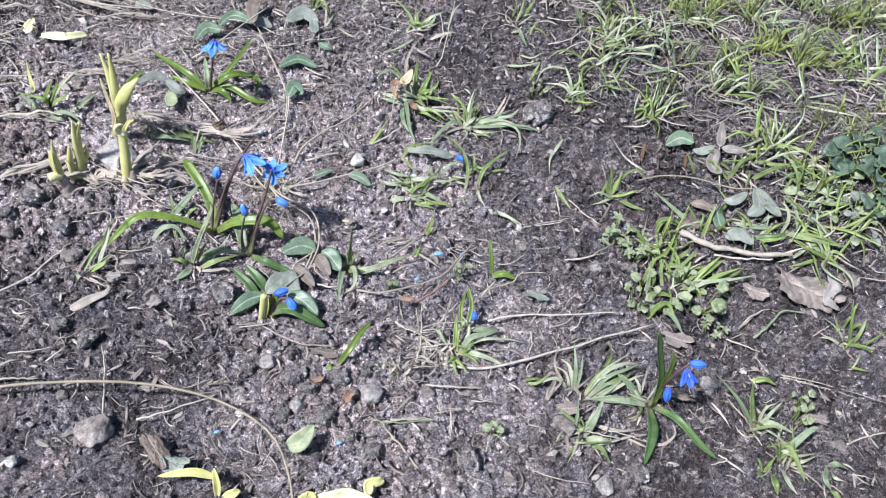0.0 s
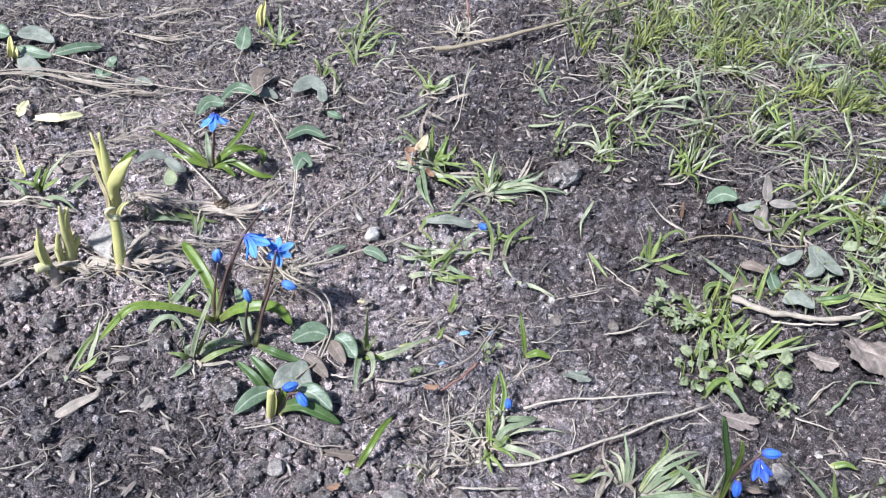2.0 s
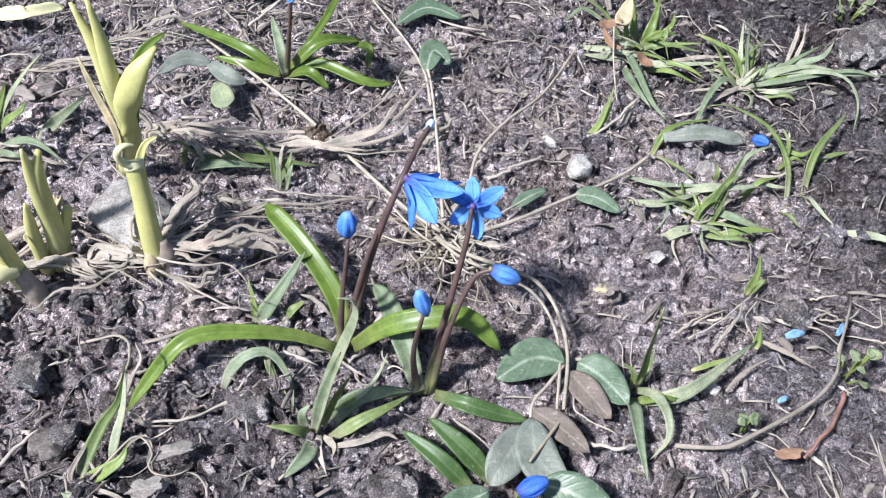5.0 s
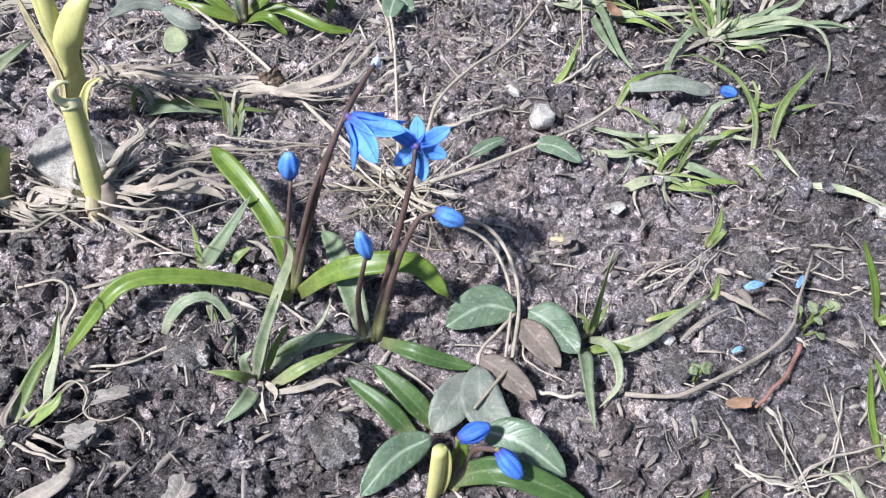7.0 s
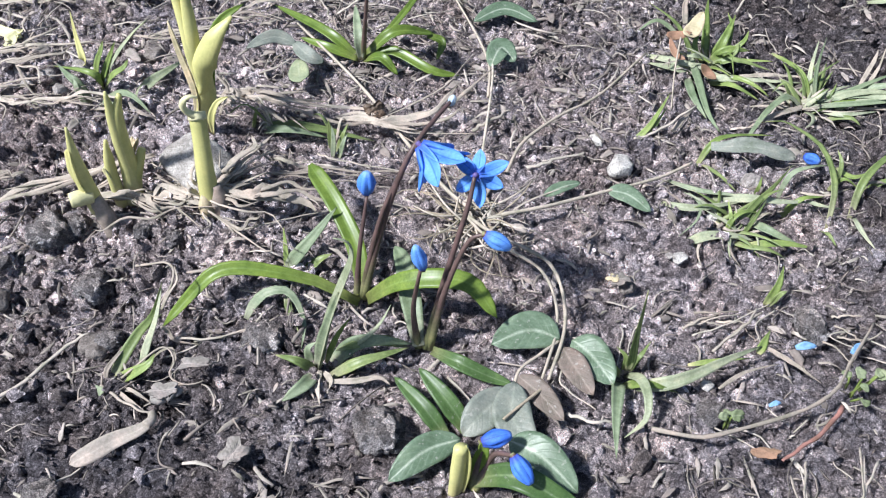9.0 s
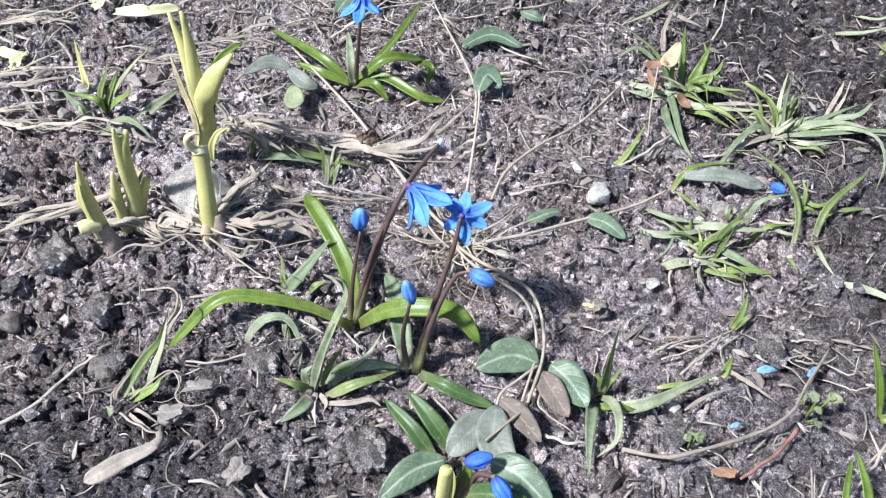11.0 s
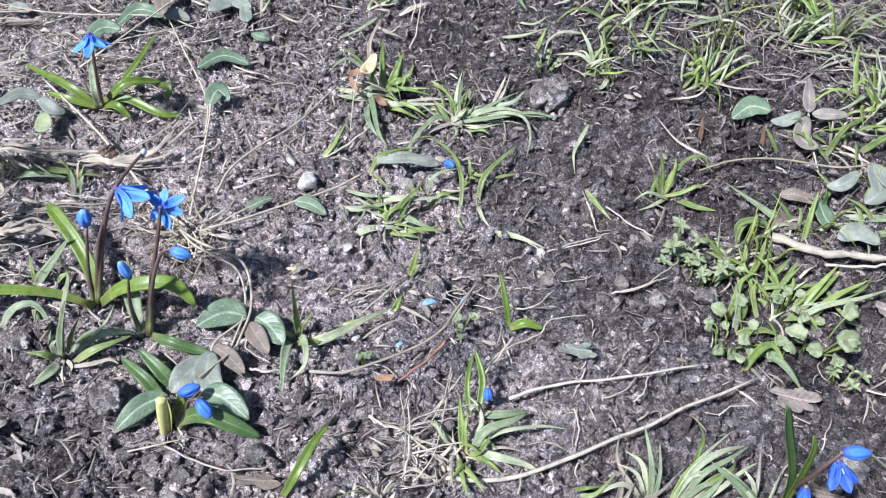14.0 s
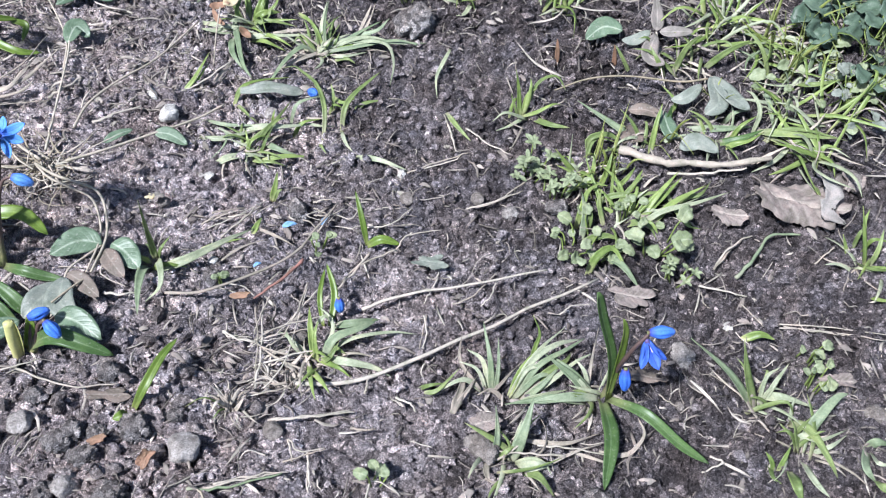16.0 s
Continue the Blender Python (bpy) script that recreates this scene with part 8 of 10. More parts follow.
bank_tuft(0.4145, 0.0451, "lush yellow-green grass tuft on the bank", 8, 0.0378, 0.017, 0.003128, LUSH, 164)
bank_tuft(0.3047, 0.384, "green grass tuft with dry blades on the bank", 7, 0.0294, 0.017, 0.00276, GRASS, 167)
bank_tuft(0.3317, 0.3677, "pale bleached grass tuft on the bank", 10, 0.0336, 0.0187, 0.002944, PALE_BLADE, 168)
bank_tuft(0.3729, 0.4029, "lush yellow-green grass tuft on the bank", 10, 0.0336, 0.0204, 0.002944, LUSH, 169)
bank_tuft(0.3724, 0.3494, "green grass tuft with dry blades on the bank", 10, 0.0336, 0.0187, 0.002944, GRASS, 170)
bank_tuft(0.4244, 0.3962, "lush yellow-green grass tuft on the bank", 11, 0.0357, 0.0204, 0.003128, LUSH, 171)
bank_tuft(0.41, 0.3265, "pale bleached grass tuft on the bank", 10, 0.0336, 0.0187, 0.002944, PALE_BLADE, 172)
bank_tuft(0.4595, 0.3756, "lush yellow-green grass tuft on the bank", 11, 0.0357, 0.0204, 0.003128, LUSH, 173)
bank_tuft(0.5098, 0.4183, "green grass tuft with dry blades on the bank", 11, 0.0357, 0.0221, 0.003128, GRASS, 174)
bank_tuft(0.4735, 0.3277, "lush yellow-green grass tuft on the bank", 11, 0.0357, 0.0204, 0.003128, LUSH, 175)
bank_tuft(0.3339, 0.2861, "green grass tuft with dry blades on the bank", 8, 0.0294, 0.017, 0.00276, GRASS, 176)
bank_tuft(0.3677, 0.2742, "pale bleached grass tuft on the bank", 8, 0.0315, 0.017, 0.00276, PALE_BLADE, 177)
bank_tuft(0.4178, 0.2821, "blue-green grass tuft on the bank", 10, 0.0336, 0.0187, 0.002944, GRASS_BLUE, 178)
bank_tuft(0.4452, 0.2567, "green grass tuft with dry blades on the bank", 10, 0.0336, 0.0187, 0.002944, GRASS, 179)
bank_tuft(0.3296, 0.3221, "blue-green grass tuft on the bank", 8, 0.0315, 0.017, 0.00276, GRASS_BLUE, 180)
bank_tuft(0.3849, 0.232, "lush yellow-green grass tuft on the bank", 8, 0.0294, 0.017, 0.00276, LUSH, 181)
bank_tuft(0.5125, 0.4798, "pale bleached grass tuft on the bank", 11, 0.0378, 0.0221, 0.003128, PALE_BLADE, 182)
bank_tuft(0.4388, 0.4706, "lush yellow-green grass tuft on the bank", 11, 0.0378, 0.0221, 0.003128, LUSH, 183)
bank_tuft(0.3638, 0.4484, "green grass tuft with dry blades on the bank", 10, 0.0378, 0.0204, 0.002944, GRASS, 184)
bank_tuft(0.3839, 0.1153, "lush yellow-green grass tuft on the bank", 8, 0.0336, 0.0204, 0.003312, LUSH, 187)
bank_tuft(0.4065, 0.0996, "lush yellow-green grass tuft on the bank", 8, 0.0357, 0.0187, 0.003312, LUSH, 188)
bank_tuft(0.4008, 0.0509, "lush yellow-green grass tuft on the bank", 6, 0.0252, 0.0153, 0.002392, LUSH, 189)
bank_tuft(0.2952, 0.1479, "lush yellow-green grass tuft on the bank", 5, 0.0189, 0.0153, 0.00276, LUSH, 190)
bank_tuft(0.4641, 0.1188, "lush yellow-green grass tuft on the bank", 7, 0.0336, 0.0204, 0.002944, LUSH, 191)
bank_tuft(0.4047, 0.0196, "lush yellow-green grass tuft on the bank", 7, 0.0315, 0.0153, 0.003128, LUSH, 192)

# broad-leaved weeds
p = weed(0.2578, 0.0384, "small star-leaved weed on the dark soil", 9, 0.012, 0.0055, WEED, 194, 0.014, whorl=6)
p = weed(0.2693, 0.0225, "weed with whorls of narrow olive leaves", 9, 0.012, 0.005, WEED, 195, 0.011, whorl=5)
p = weed(0.2757, -0.0152, "clump of small round-leaved weed", 17, 0.018, 0.0068, WEED, 196, 0.007)
p = weed(0.3085, -0.018, "weed with broad round leaves", 9, 0.013, 0.0086, WEED, 197, 0.012)
p = weed(0.3119, -0.038, "low weed with small pale leaves", 7, 0.01, 0.0042, WEED, 198, 0.008, whorl=5)
p = weed(0.303, -0.0027, "weed with small pointed leaves", 10, 0.012, 0.005, WEED, 199, 0.014)
p = weed(0.4184, 0.06, "spreading weed with grey-green oval leaves", 26, 0.034, 0.0078, WEED, 200, 0.008)
p = weed(0.458, 0.082, "dense weed with dark round leaves", 46, 0.036, 0.0135, DARK_ROUND, 201, 0.015)
p = weed(0.4345, 0.0449, "low weed with grey round leaves", 16, 0.022, 0.0065, VINCA_GREY, 202, 0.011)
p = weed(0.1443, -0, "tiny weed with reddish stalk", 6, 0.008, 0.0046, WEED, 203, 0.006)
p = weed(0.1002, -0.0212, "tiny pale seedling on the dark soil", 3, 0.003, 0.004, WEED, 204, 0.005)
p = weed(0.3551, -0.1029, "small weed with olive leaves", 6, 0.007, 0.0055, WEED, 205, 0.012)
p = weed(0.358, -0.0886, "weed sprig on the dark soil", 5, 0.006, 0.005, WEED, 206, 0.012)
p = weed(0.1614, -0.1263, "seedling with folded pale leaves", 4, 0.006, 0.0055, WEED, 207, 0.008)
p = weed(0.2103, 0.1792, "tiny creeping weed on the dark soil", 9, 0.009, 0.003, WEED, 208, 0.004)
p = vine(0.0524, -0.142, "lone green leaf on the soil")
broad_leaf(p, [(0.0448, -0.1409, 0.002), (0.052, -0.1397, 0.007), (0.0587, -0.1328, 0.012)], 0.0102, WEED, fold=0.3)

# bleached leaf strips round the bulb shoots
husk_strip([(-0.1295, 0.0356, 0.002), (-0.107, 0.0356, 0.005), (-0.0878, 0.0354, 0.004), (-0.0669, 0.0379, 0.003)], 0.006)
husk_strip([(-0.092, 0.0418, 0.002), (-0.0693, 0.0388, 0.005), (-0.0414, 0.0447, 0.002)], 0.006)
husk_strip([(-0.1067, 0.0598, 0.002), (-0.1272, 0.0453, 0.004), (-0.1493, 0.0376, 0.004), (-0.1654, 0.0167, 0.002)], 0.007)
husk_strip([(-0.1124, 0.0356, 0.002), (-0.0941, 0.0324, 0.005), (-0.0855, 0.0298, 0.002)], 0.0055)
husk_strip([(-0.0962, 0.0991, 0.003), (-0.0765, 0.0964, 0.006), (-0.0474, 0.1018, 0.005), (-0.0197, 0.1041, 0.003)], 0.005)
husk_strip([(-0.1116, 0.1612, 0.003), (-0.099, 0.1735, 0.006), (-0.0826, 0.1851, 0.004)], 0.004)
husk_strip([(-0.1248, 0.1536, 0.002), (-0.1057, 0.1626, 0.005), (-0.09, 0.1747, 0.003)], 0.0035)
husk_strip([(-0.1454, 0.134, 0.002), (-0.1222, 0.1452, 0.004), (-0.1069, 0.1548, 0.004)], 0.0035)
husk_strip([(-0.2565, 0.2243, 0.002), (-0.2242, 0.2384, 0.005), (-0.188, 0.2436, 0.005), (-0.1499, 0.2312, 0.004), (-0.1083, 0.2298, 0.003), (-0.0802, 0.2476, 0.003)], 0.005)
husk_strip([(-0.2487, 0.2065, 0.002), (-0.2236, 0.2105, 0.004), (-0.204, 0.2201, 0.004), (-0.1942, 0.2301, 0.003)], 0.006)
husk_strip([(-0.1806, 0.2516, 0.002), (-0.1407, 0.236, 0.005), (-0.1041, 0.243, 0.003)], 0.004)
husk_strip([(-0.1436, 0.2199, 0.002), (-0.1218, 0.2292, 0.005), (-0.0988, 0.2337, 0.003)], 0.004)
husk_strip([(-0.2315, 0.1678, 0.002), (-0.2131, 0.1696, 0.004), (-0.1925, 0.1714, 0.002)], 0.005)
husk_strip([(-0.1733, 0.0862, 0.002), (-0.1472, 0.0902, 0.004), (-0.1272, 0.0943, 0.003)], 0.0035)
husk_strip([(-0.1961, 0.0889, 0.002), (-0.1781, 0.086, 0.004), (-0.1645, 0.0845, 0.002)], 0.005)
husk_strip([(-0.199, 0.0955, 0.002), (-0.1874, 0.0955, 0.004), (-0.1747, 0.097, 0.002)], 0.004)
husk_strip([(-0.1535, 0.0479, 0.002), (-0.1622, 0.0451, 0.003), (-0.1778, 0.0463, 0.002)], 0.004)
husk_strip([(-0.0677, 0.0535, 0.002), (-0.0413, 0.0614, 0.004), (-0.0058, 0.0722, 0.002)], 0.003)
husk_strip([(-0.0794, 0.0344, 0.002), (-0.0623, 0.0271, 0.004), (-0.057, 0.0368, 0.004)], 0.003)
husk_strip([(-0.0902, 0.0855, 0.003), (-0.0827, 0.0898, 0.01), (-0.0869, 0.0908, 0.01)], 0.0045)
husk_strip([(-0.2114, 0.1233, 0.002), (-0.1897, 0.1281, 0.004), (-0.1627, 0.1332, 0.002)], 0.005)
husk_strip([(-0.2008, 0.1122, 0.002), (-0.182, 0.1165, 0.004), (-0.1681, 0.1245, 0.003)], 0.004)
husk_strip([(-0.1378, 0.3481, 0.002), (-0.1151, 0.3581, 0.004), (-0.0888, 0.3754, 0.003)], 0.004)
husk_strip([(-0.21, 0.3459, 0.002), (-0.1748, 0.336, 0.004), (-0.1509, 0.3523, 0.003)], 0.004)
husk_strip([(-0.151, 0.3192, 0.002), (-0.111, 0.3152, 0.004), (-0.0816, 0.3274, 0.003)], 0.004)
husk_strip([(-0.0783, 0.0402, 0.003), (-0.0726, 0.048, 0.008), (-0.0685, 0.0682, 0.008)], 0.0075)
husk_strip([(-0.0779, 0.0411, 0.002), (-0.0699, 0.0505, 0.007), (-0.0639, 0.0772, 0.005)], 0.0065)
husk_strip([(-0.0764, 0.0392, 0.002), (-0.0609, 0.0404, 0.007), (-0.0485, 0.0445, 0.005), (-0.0374, 0.0424, 0.003)], 0.009)
husk_strip([(-0.0815, 0.038, 0.002), (-0.0906, 0.0377, 0.005), (-0.103, 0.0373, 0.003)], 0.006)
husk_strip([(-0.0778, 0.0359, 0.002), (-0.0871, 0.0355, 0.004), (-0.0997, 0.0367, 0.002)], 0.007)
husk_strip([(-0.0654, 0.0633, 0.002), (-0.0543, 0.0622, 0.004), (-0.035, 0.0655, 0.003)], 0.0035)
husk_strip([(-0.0457, 0.0969, 0.003), (-0.0315, 0.098, 0.006), (-0.0174, 0.0981, 0.006), (-0.005, 0.1037, 0.008), (0.0045, 0.119, 0.012)], 0.008)
husk_strip([(-0.0927, 0.1013, 0.003), (-0.078, 0.0987, 0.007), (-0.0659, 0.1029, 0.004)], 0.006)
dead_leaf((-0.0288, 0.1007, 0.006), 0.011, 0.009, 40, "cupped dark brown leaf scrap", seed=209, mat=DARK_LEAF, curl=0.5, lobes=3, pitch=0.7)

# sticks and straws
straw([(-0.0967, 0.0117, 0.001), (-0.0836, 0.0111, 0.003), (-0.0805, 0.0055, 0.003), (-0.0821, -0.001, 0.002), (-0.084, -0.0038, 0.001)], 0.0007, STRIP, "pale dry stem lying on the soil")
straw([(-0.086, -0.0305, 0.001), (-0.078, -0.0239, 0.005), (-0.0731, -0.021, 0.005), (-0.069, -0.0262, 0.004), (-0.0695, -0.0299, 0.002), (-0.0634, -0.0314, 0.001), (-0.0591, -0.0296, 0.001)], 0.0005, STRIP, "pale dry stem lying on the soil")
straw([(-0.0918, -0.0326, 0.001), (-0.0822, -0.0385, 0.002), (-0.0734, -0.0422, 0.002), (-0.0698, -0.042, 0.001)], 0.0007, STRIP, "pale dry stem lying on the soil")
straw([(-0.0668, -0.0157, 0.001), (-0.0578, -0.0141, 0.002), (-0.0494, -0.0107, 0.003), (-0.0418, -0.0042, 0.003)], 0.0006, STRIP, "pale dry stem lying on the soil")
straw([(0.1161, -0.0369, 0.002), (0.117, -0.0584, 0.003), (0.115, -0.0805, 0.001)], 0.0006, STRIP, "pale dry stem lying on the soil")
straw([(0.1393, -0.0234, 0.002), (0.1345, -0.0412, 0.004), (0.1272, -0.0546, 0.001)], 0.0006, STRIP, "pale dry stem lying on the soil")
straw([(0.1024, -0.05, 0.001), (0.1073, -0.054, 0.002), (0.1166, -0.0555, 0.001)], 0.0008, STRAW, "pale dry stem lying on the soil")
straw([(0.1695, -0.007, 0.003), (0.1589, -0.021, 0.003), (0.1491, -0.032, 0.002), (0.1437, -0.0378, 0.001)], 0.0009, STRIP, "pale dry stem lying on the soil")
straw([(0.182, -0.0058, 0.002), (0.1648, -0.0141, 0.003), (0.1534, -0.0252, 0.002)], 0.0008, STRIP, "pale dry stem lying on the soil")
straw([(0.1995, -0.0263, 0.001), (0.1941, -0.0353, 0.002), (0.1907, -0.041, 0.001)], 0.0006, STRAW, "pale dry stem lying on the soil")
straw([(0.191, -0.0478, 0.001), (0.1877, -0.058, 0.002), (0.1851, -0.0663, 0.001)], 0.0006, STRIP, "pale dry stem lying on the soil")
straw([(0.2035, -0.0427, 0.001), (0.2115, -0.0411, 0.002), (0.2278, -0.0267, 0.001)], 0.0006, STRIP, "pale dry stem lying on the soil")
straw([(0.1357, -0.11, 0.001), (0.1354, -0.1175, 0.002), (0.1348, -0.1261, 0.001)], 0.0007, STRAW, "pale dry stem lying on the soil")
straw([(0.126, -0.1137, 0.001), (0.1346, -0.1123, 0.002), (0.1426, -0.11, 0.001)], 0.0006, STRIP, "pale dry stem lying on the soil")
straw([(0.1284, -0.1044, 0.001), (0.1291, -0.1098, 0.002), (0.1298, -0.1141, 0.001)], 0.0007, STRIP, "pale dry stem lying on the soil")
straw([(0.1721, -0.0895, 0.001), (0.1772, -0.0941, 0.002), (0.1792, -0.0974, 0.001)], 0.0009, STRAW, "pale dry stem lying on the soil")
straw([(0.1526, -0.1019, 0.001), (0.1591, -0.1039, 0.002), (0.1626, -0.1032, 0.001)], 0.0008, STRIP, "pale dry stem lying on the soil")
straw([(0.1596, -0.0868, 0.001), (0.1611, -0.0821, 0.002), (0.1629, -0.0759, 0.001)], 0.0007, STRIP, "pale dry stem lying on the soil")
straw([(0.1155, -0.0688, 0.001), (0.1318, -0.0656, 0.003), (0.1413, -0.0633, 0.002)], 0.0007, STRAW, "pale dry stem lying on the soil")
straw([(0.1201, -0.0541, 0.001), (0.1321, -0.0533, 0.003), (0.1444, -0.0497, 0.002)], 0.0006, STRIP, "pale dry stem lying on the soil")
straw([(0.1111, -0.0823, 0.001), (0.1268, -0.0822, 0.003), (0.1361, -0.074, 0.002)], 0.0006, STRIP, "pale dry stem lying on the soil")
straw([(0.1177, -0.0631, 0.001), (0.1226, -0.0588, 0.003), (0.1284, -0.0547, 0.001)], 0.0006, STRAW, "pale dry stem lying on the soil")
straw([(0.1189, -0.0661, 0.001), (0.1248, -0.0635, 0.003), (0.1319, -0.0596, 0.001)], 0.0006, STRIP, "pale dry stem lying on the soil")
straw([(0.1223, -0.0693, 0.001), (0.1271, -0.0681, 0.003), (0.134, -0.0673, 0.001)], 0.0006, STRIP, "pale dry stem lying on the soil")
straw([(0.1699, 0.0115, 0.002), (0.1809, 0.0101, 0.004), (0.1938, 0.022, 0.002)], 0.0007, STRAW, "pale dry stem lying on the soil")
straw([(0.1819, -0.0068, 0.001), (0.1884, 0.002, 0.003), (0.2056, 0.0041, 0.002)], 0.0006, STRIP, "pale dry stem lying on the soil")
straw([(0.1447, 0.0088, 0.001), (0.1508, 0.0184, 0.003), (0.1598, 0.0265, 0.002)], 0.0006, STRIP, "pale dry stem lying on the soil")
straw([(0.154, 0.024, 0.001), (0.162, 0.0174, 0.003), (0.1686, 0.0286, 0.001)], 0.0006, STRAW, "pale dry stem lying on the soil")
straw([(0.2686, 0.0398, 0.001), (0.2508, 0.0291, 0.002), (0.2372, 0.0197, 0.001)], 0.0008, STRIP, "pale dry stem lying on the soil")
straw([(0.2223, 0.0181, 0.001), (0.2339, 0.0185, 0.002), (0.2518, 0.0258, 0.001)], 0.0007, STRIP, "pale dry stem lying on the soil")
straw([(0.2196, 0.0878, 0.001), (0.2209, 0.0717, 0.002), (0.2223, 0.0575, 0.001)], 0.0006, STRAW, "pale dry stem lying on the soil")
straw([(0.1941, 0.0473, 0.001), (0.2095, 0.0511, 0.003), (0.2286, 0.0555, 0.002)], 0.0007, STRIP, "pale dry stem lying on the soil")
straw([(0.3236, -0.0448, 0.001), (0.3357, -0.0499, 0.002), (0.3474, -0.0542, 0.001)], 0.0006, STRIP, "pale dry stem lying on the soil")
straw([(0.3547, -0.0704, 0.001), (0.3704, -0.0757, 0.002), (0.3985, -0.0829, 0.001)], 0.0006, STRAW, "pale dry stem lying on the soil")
straw([(0.3393, -0.0562, 0.001), (0.3429, -0.0669, 0.002), (0.345, -0.0696, 0.001)], 0.0006, STRIP, "pale dry stem lying on the soil")
straw([(0.3223, -0.0481, 0.001), (0.3206, -0.0554, 0.002), (0.323, -0.0575, 0.001)], 0.0007, STRIP, "pale dry stem lying on the soil")
straw([(0.3835, -0.0392, 0.001), (0.3936, -0.0338, 0.002), (0.3962, -0.032, 0.001)], 0.0006, STRAW, "pale dry stem lying on the soil")
straw([(0.2832, -0.0995, 0.001), (0.2863, -0.1044, 0.002), (0.2899, -0.1061, 0.001)], 0.0007, STRIP, "pale dry stem lying on the soil")
straw([(0.3046, 0.0392, 0.005), (0.3192, 0.0291, 0.006), (0.3331, 0.0244, 0.005), (0.3528, 0.0203, 0.005), (0.3779, 0.0173, 0.006)], 0.0026, STICK_BARK, "stout pale stick, bark worn off, in the grass", "stick", "stick", 0.004, 0.85, 0.17)
straw([(0.3265, 0.0221, 0.005), (0.3486, 0.0175, 0.006), (0.366, 0.0166, 0.006)], 0.0012)
straw([(0.1313, -0.0786, 0.001), (0.1589, -0.0807, 0.002), (0.1887, -0.0703, 0.004), (0.2265, -0.056, 0.004), (0.2737, -0.0374, 0.003)], 0.0015, STRAW, "long straight bleached straw on the soil", knobs=0.06)
straw([(0.1625, -0.0412, 0.001), (0.1782, -0.0366, 0.003), (0.2097, -0.0349, 0.004), (0.2509, -0.0295, 0.003)], 0.0012, STRAW, "long straight bleached straw on the soil", knobs=0.06)
straw([(0.122, -0.0953, 0.001), (0.1375, -0.0953, 0.002), (0.155, -0.0949, 0.001)], 0.0009)
straw([(0.2207, 0.0172, 0.001), (0.234, 0.0193, 0.002), (0.2451, 0.0233, 0.002)], 0.0006)
straw([(0.3224, -0.0441, 0.001), (0.3331, -0.0491, 0.002), (0.3479, -0.0549, 0.001)], 0.0008)
straw([(0.3523, -0.0712, 0.001), (0.3706, -0.0751, 0.002), (0.3996, -0.084, 0.002)], 0.0006)
straw([(0.0913, -0.1209, 0.001), (0.1055, -0.1225, 0.002), (0.1259, -0.1188, 0.002)], 0.0009, GRASS_BLUE)
straw([(0.1159, -0.08, 0.001), (0.1184, -0.0615, 0.003), (0.1193, -0.0337, 0.002)], 0.0007)
straw([(0.1189, -0.0803, 0.001), (0.127, -0.071, 0.003), (0.1349, -0.0438, 0.003), (0.1392, -0.0268, 0.003)], 0.0005)
straw([(0.1898, -0.0477, 0.001), (0.1894, -0.0582, 0.002), (0.1866, -0.0665, 0.001)], 0.0007)
straw([(0.1024, -0.0493, 0.001), (0.1109, -0.0565, 0.003), (0.1225, -0.0566, 0.002)], 0.0007)
straw([(0.1719, -0.0908, 0.001), (0.1748, -0.0949, 0.002), (0.1698, -0.0892, 0.001)], 0.0006)
straw([(0.2267, -0.0319, 0.001), (0.2202, -0.043, 0.003), (0.216, -0.0459, 0.001)], 0.0006)
straw([(0.2205, 0.0834, 0.001), (0.2213, 0.0684, 0.003), (0.2223, 0.0575, 0.001)], 0.0008)
straw([(0.2304, 0.0753, 0.001), (0.2387, 0.0614, 0.003), (0.2499, 0.0531, 0.001)], 0.001)
straw([(0.1988, 0.0486, 0.001), (0.2157, 0.0512, 0.002), (0.2289, 0.0565, 0.001)], 0.0006)
straw([(0.335, -0.0338, 0.001), (0.3436, -0.0261, 0.005), (0.3568, -0.0214, 0.005)], 0.0009)
straw([(0.3424, -0.0414, 0.001), (0.3517, -0.0356, 0.005), (0.3656, -0.0221, 0.004), (0.382, -0.023, 0.002)], 0.0014, GRASS_BLUE)
straw([(0.2509, -0.0548, 0.001), (0.2569, -0.0513, 0.002), (0.267, -0.05, 0.001)], 0.0005)
straw([(0.148, -0.1039, 0.001), (0.1524, -0.1044, 0.002), (0.1569, -0.1038, 0.001)], 0.0006)
straw([(0.1357, -0.11, 0.001), (0.1357, -0.1199, 0.002), (0.1352, -0.1272, 0.001)], 0.0007)
straw([(0.1284, -0.1044, 0.001), (0.1325, -0.1102, 0.002), (0.1422, -0.1095, 0.001)], 0.0006)
straw([(0.2354, -0.1235, 0.002), (0.2218, -0.1214, 0.003), (0.2089, -0.1183, 0.002)], 0.0008)
straw([(0.2255, -0.1171, 0.001), (0.2383, -0.1207, 0.003), (0.254, -0.125, 0.001)], 0.0007)
straw([(0.0228, -0.062, 0.001), (0.044, -0.0732, 0.002), (0.0628, -0.0735, 0.001)], 0.0007)
straw([(0.2949, -0.1293, 0.001), (0.2991, -0.1332, 0.002), (0.2889, -0.1355, 0.001)], 0.0008)
straw([(0.0771, -0.0268, 0.001), (0.0887, -0.0287, 0.003), (0.1032, -0.0233, 0.003), (0.1202, -0.0154, 0.004), (0.1348, -0.005, 0.005), (0.1452, 0.0104, 0.005), (0.1568, 0.0285, 0.004)], 0.0008, STRIP, "long flat dry runner lying on the soil", "dry_runner", "dry stem", 0.001, 0.4, 0.14)
straw([(0.0905, 0.0156, 0.001), (0.096, 0.0192, 0.003), (0.1029, 0.0236, 0.002)], 0.00075, STRIP)
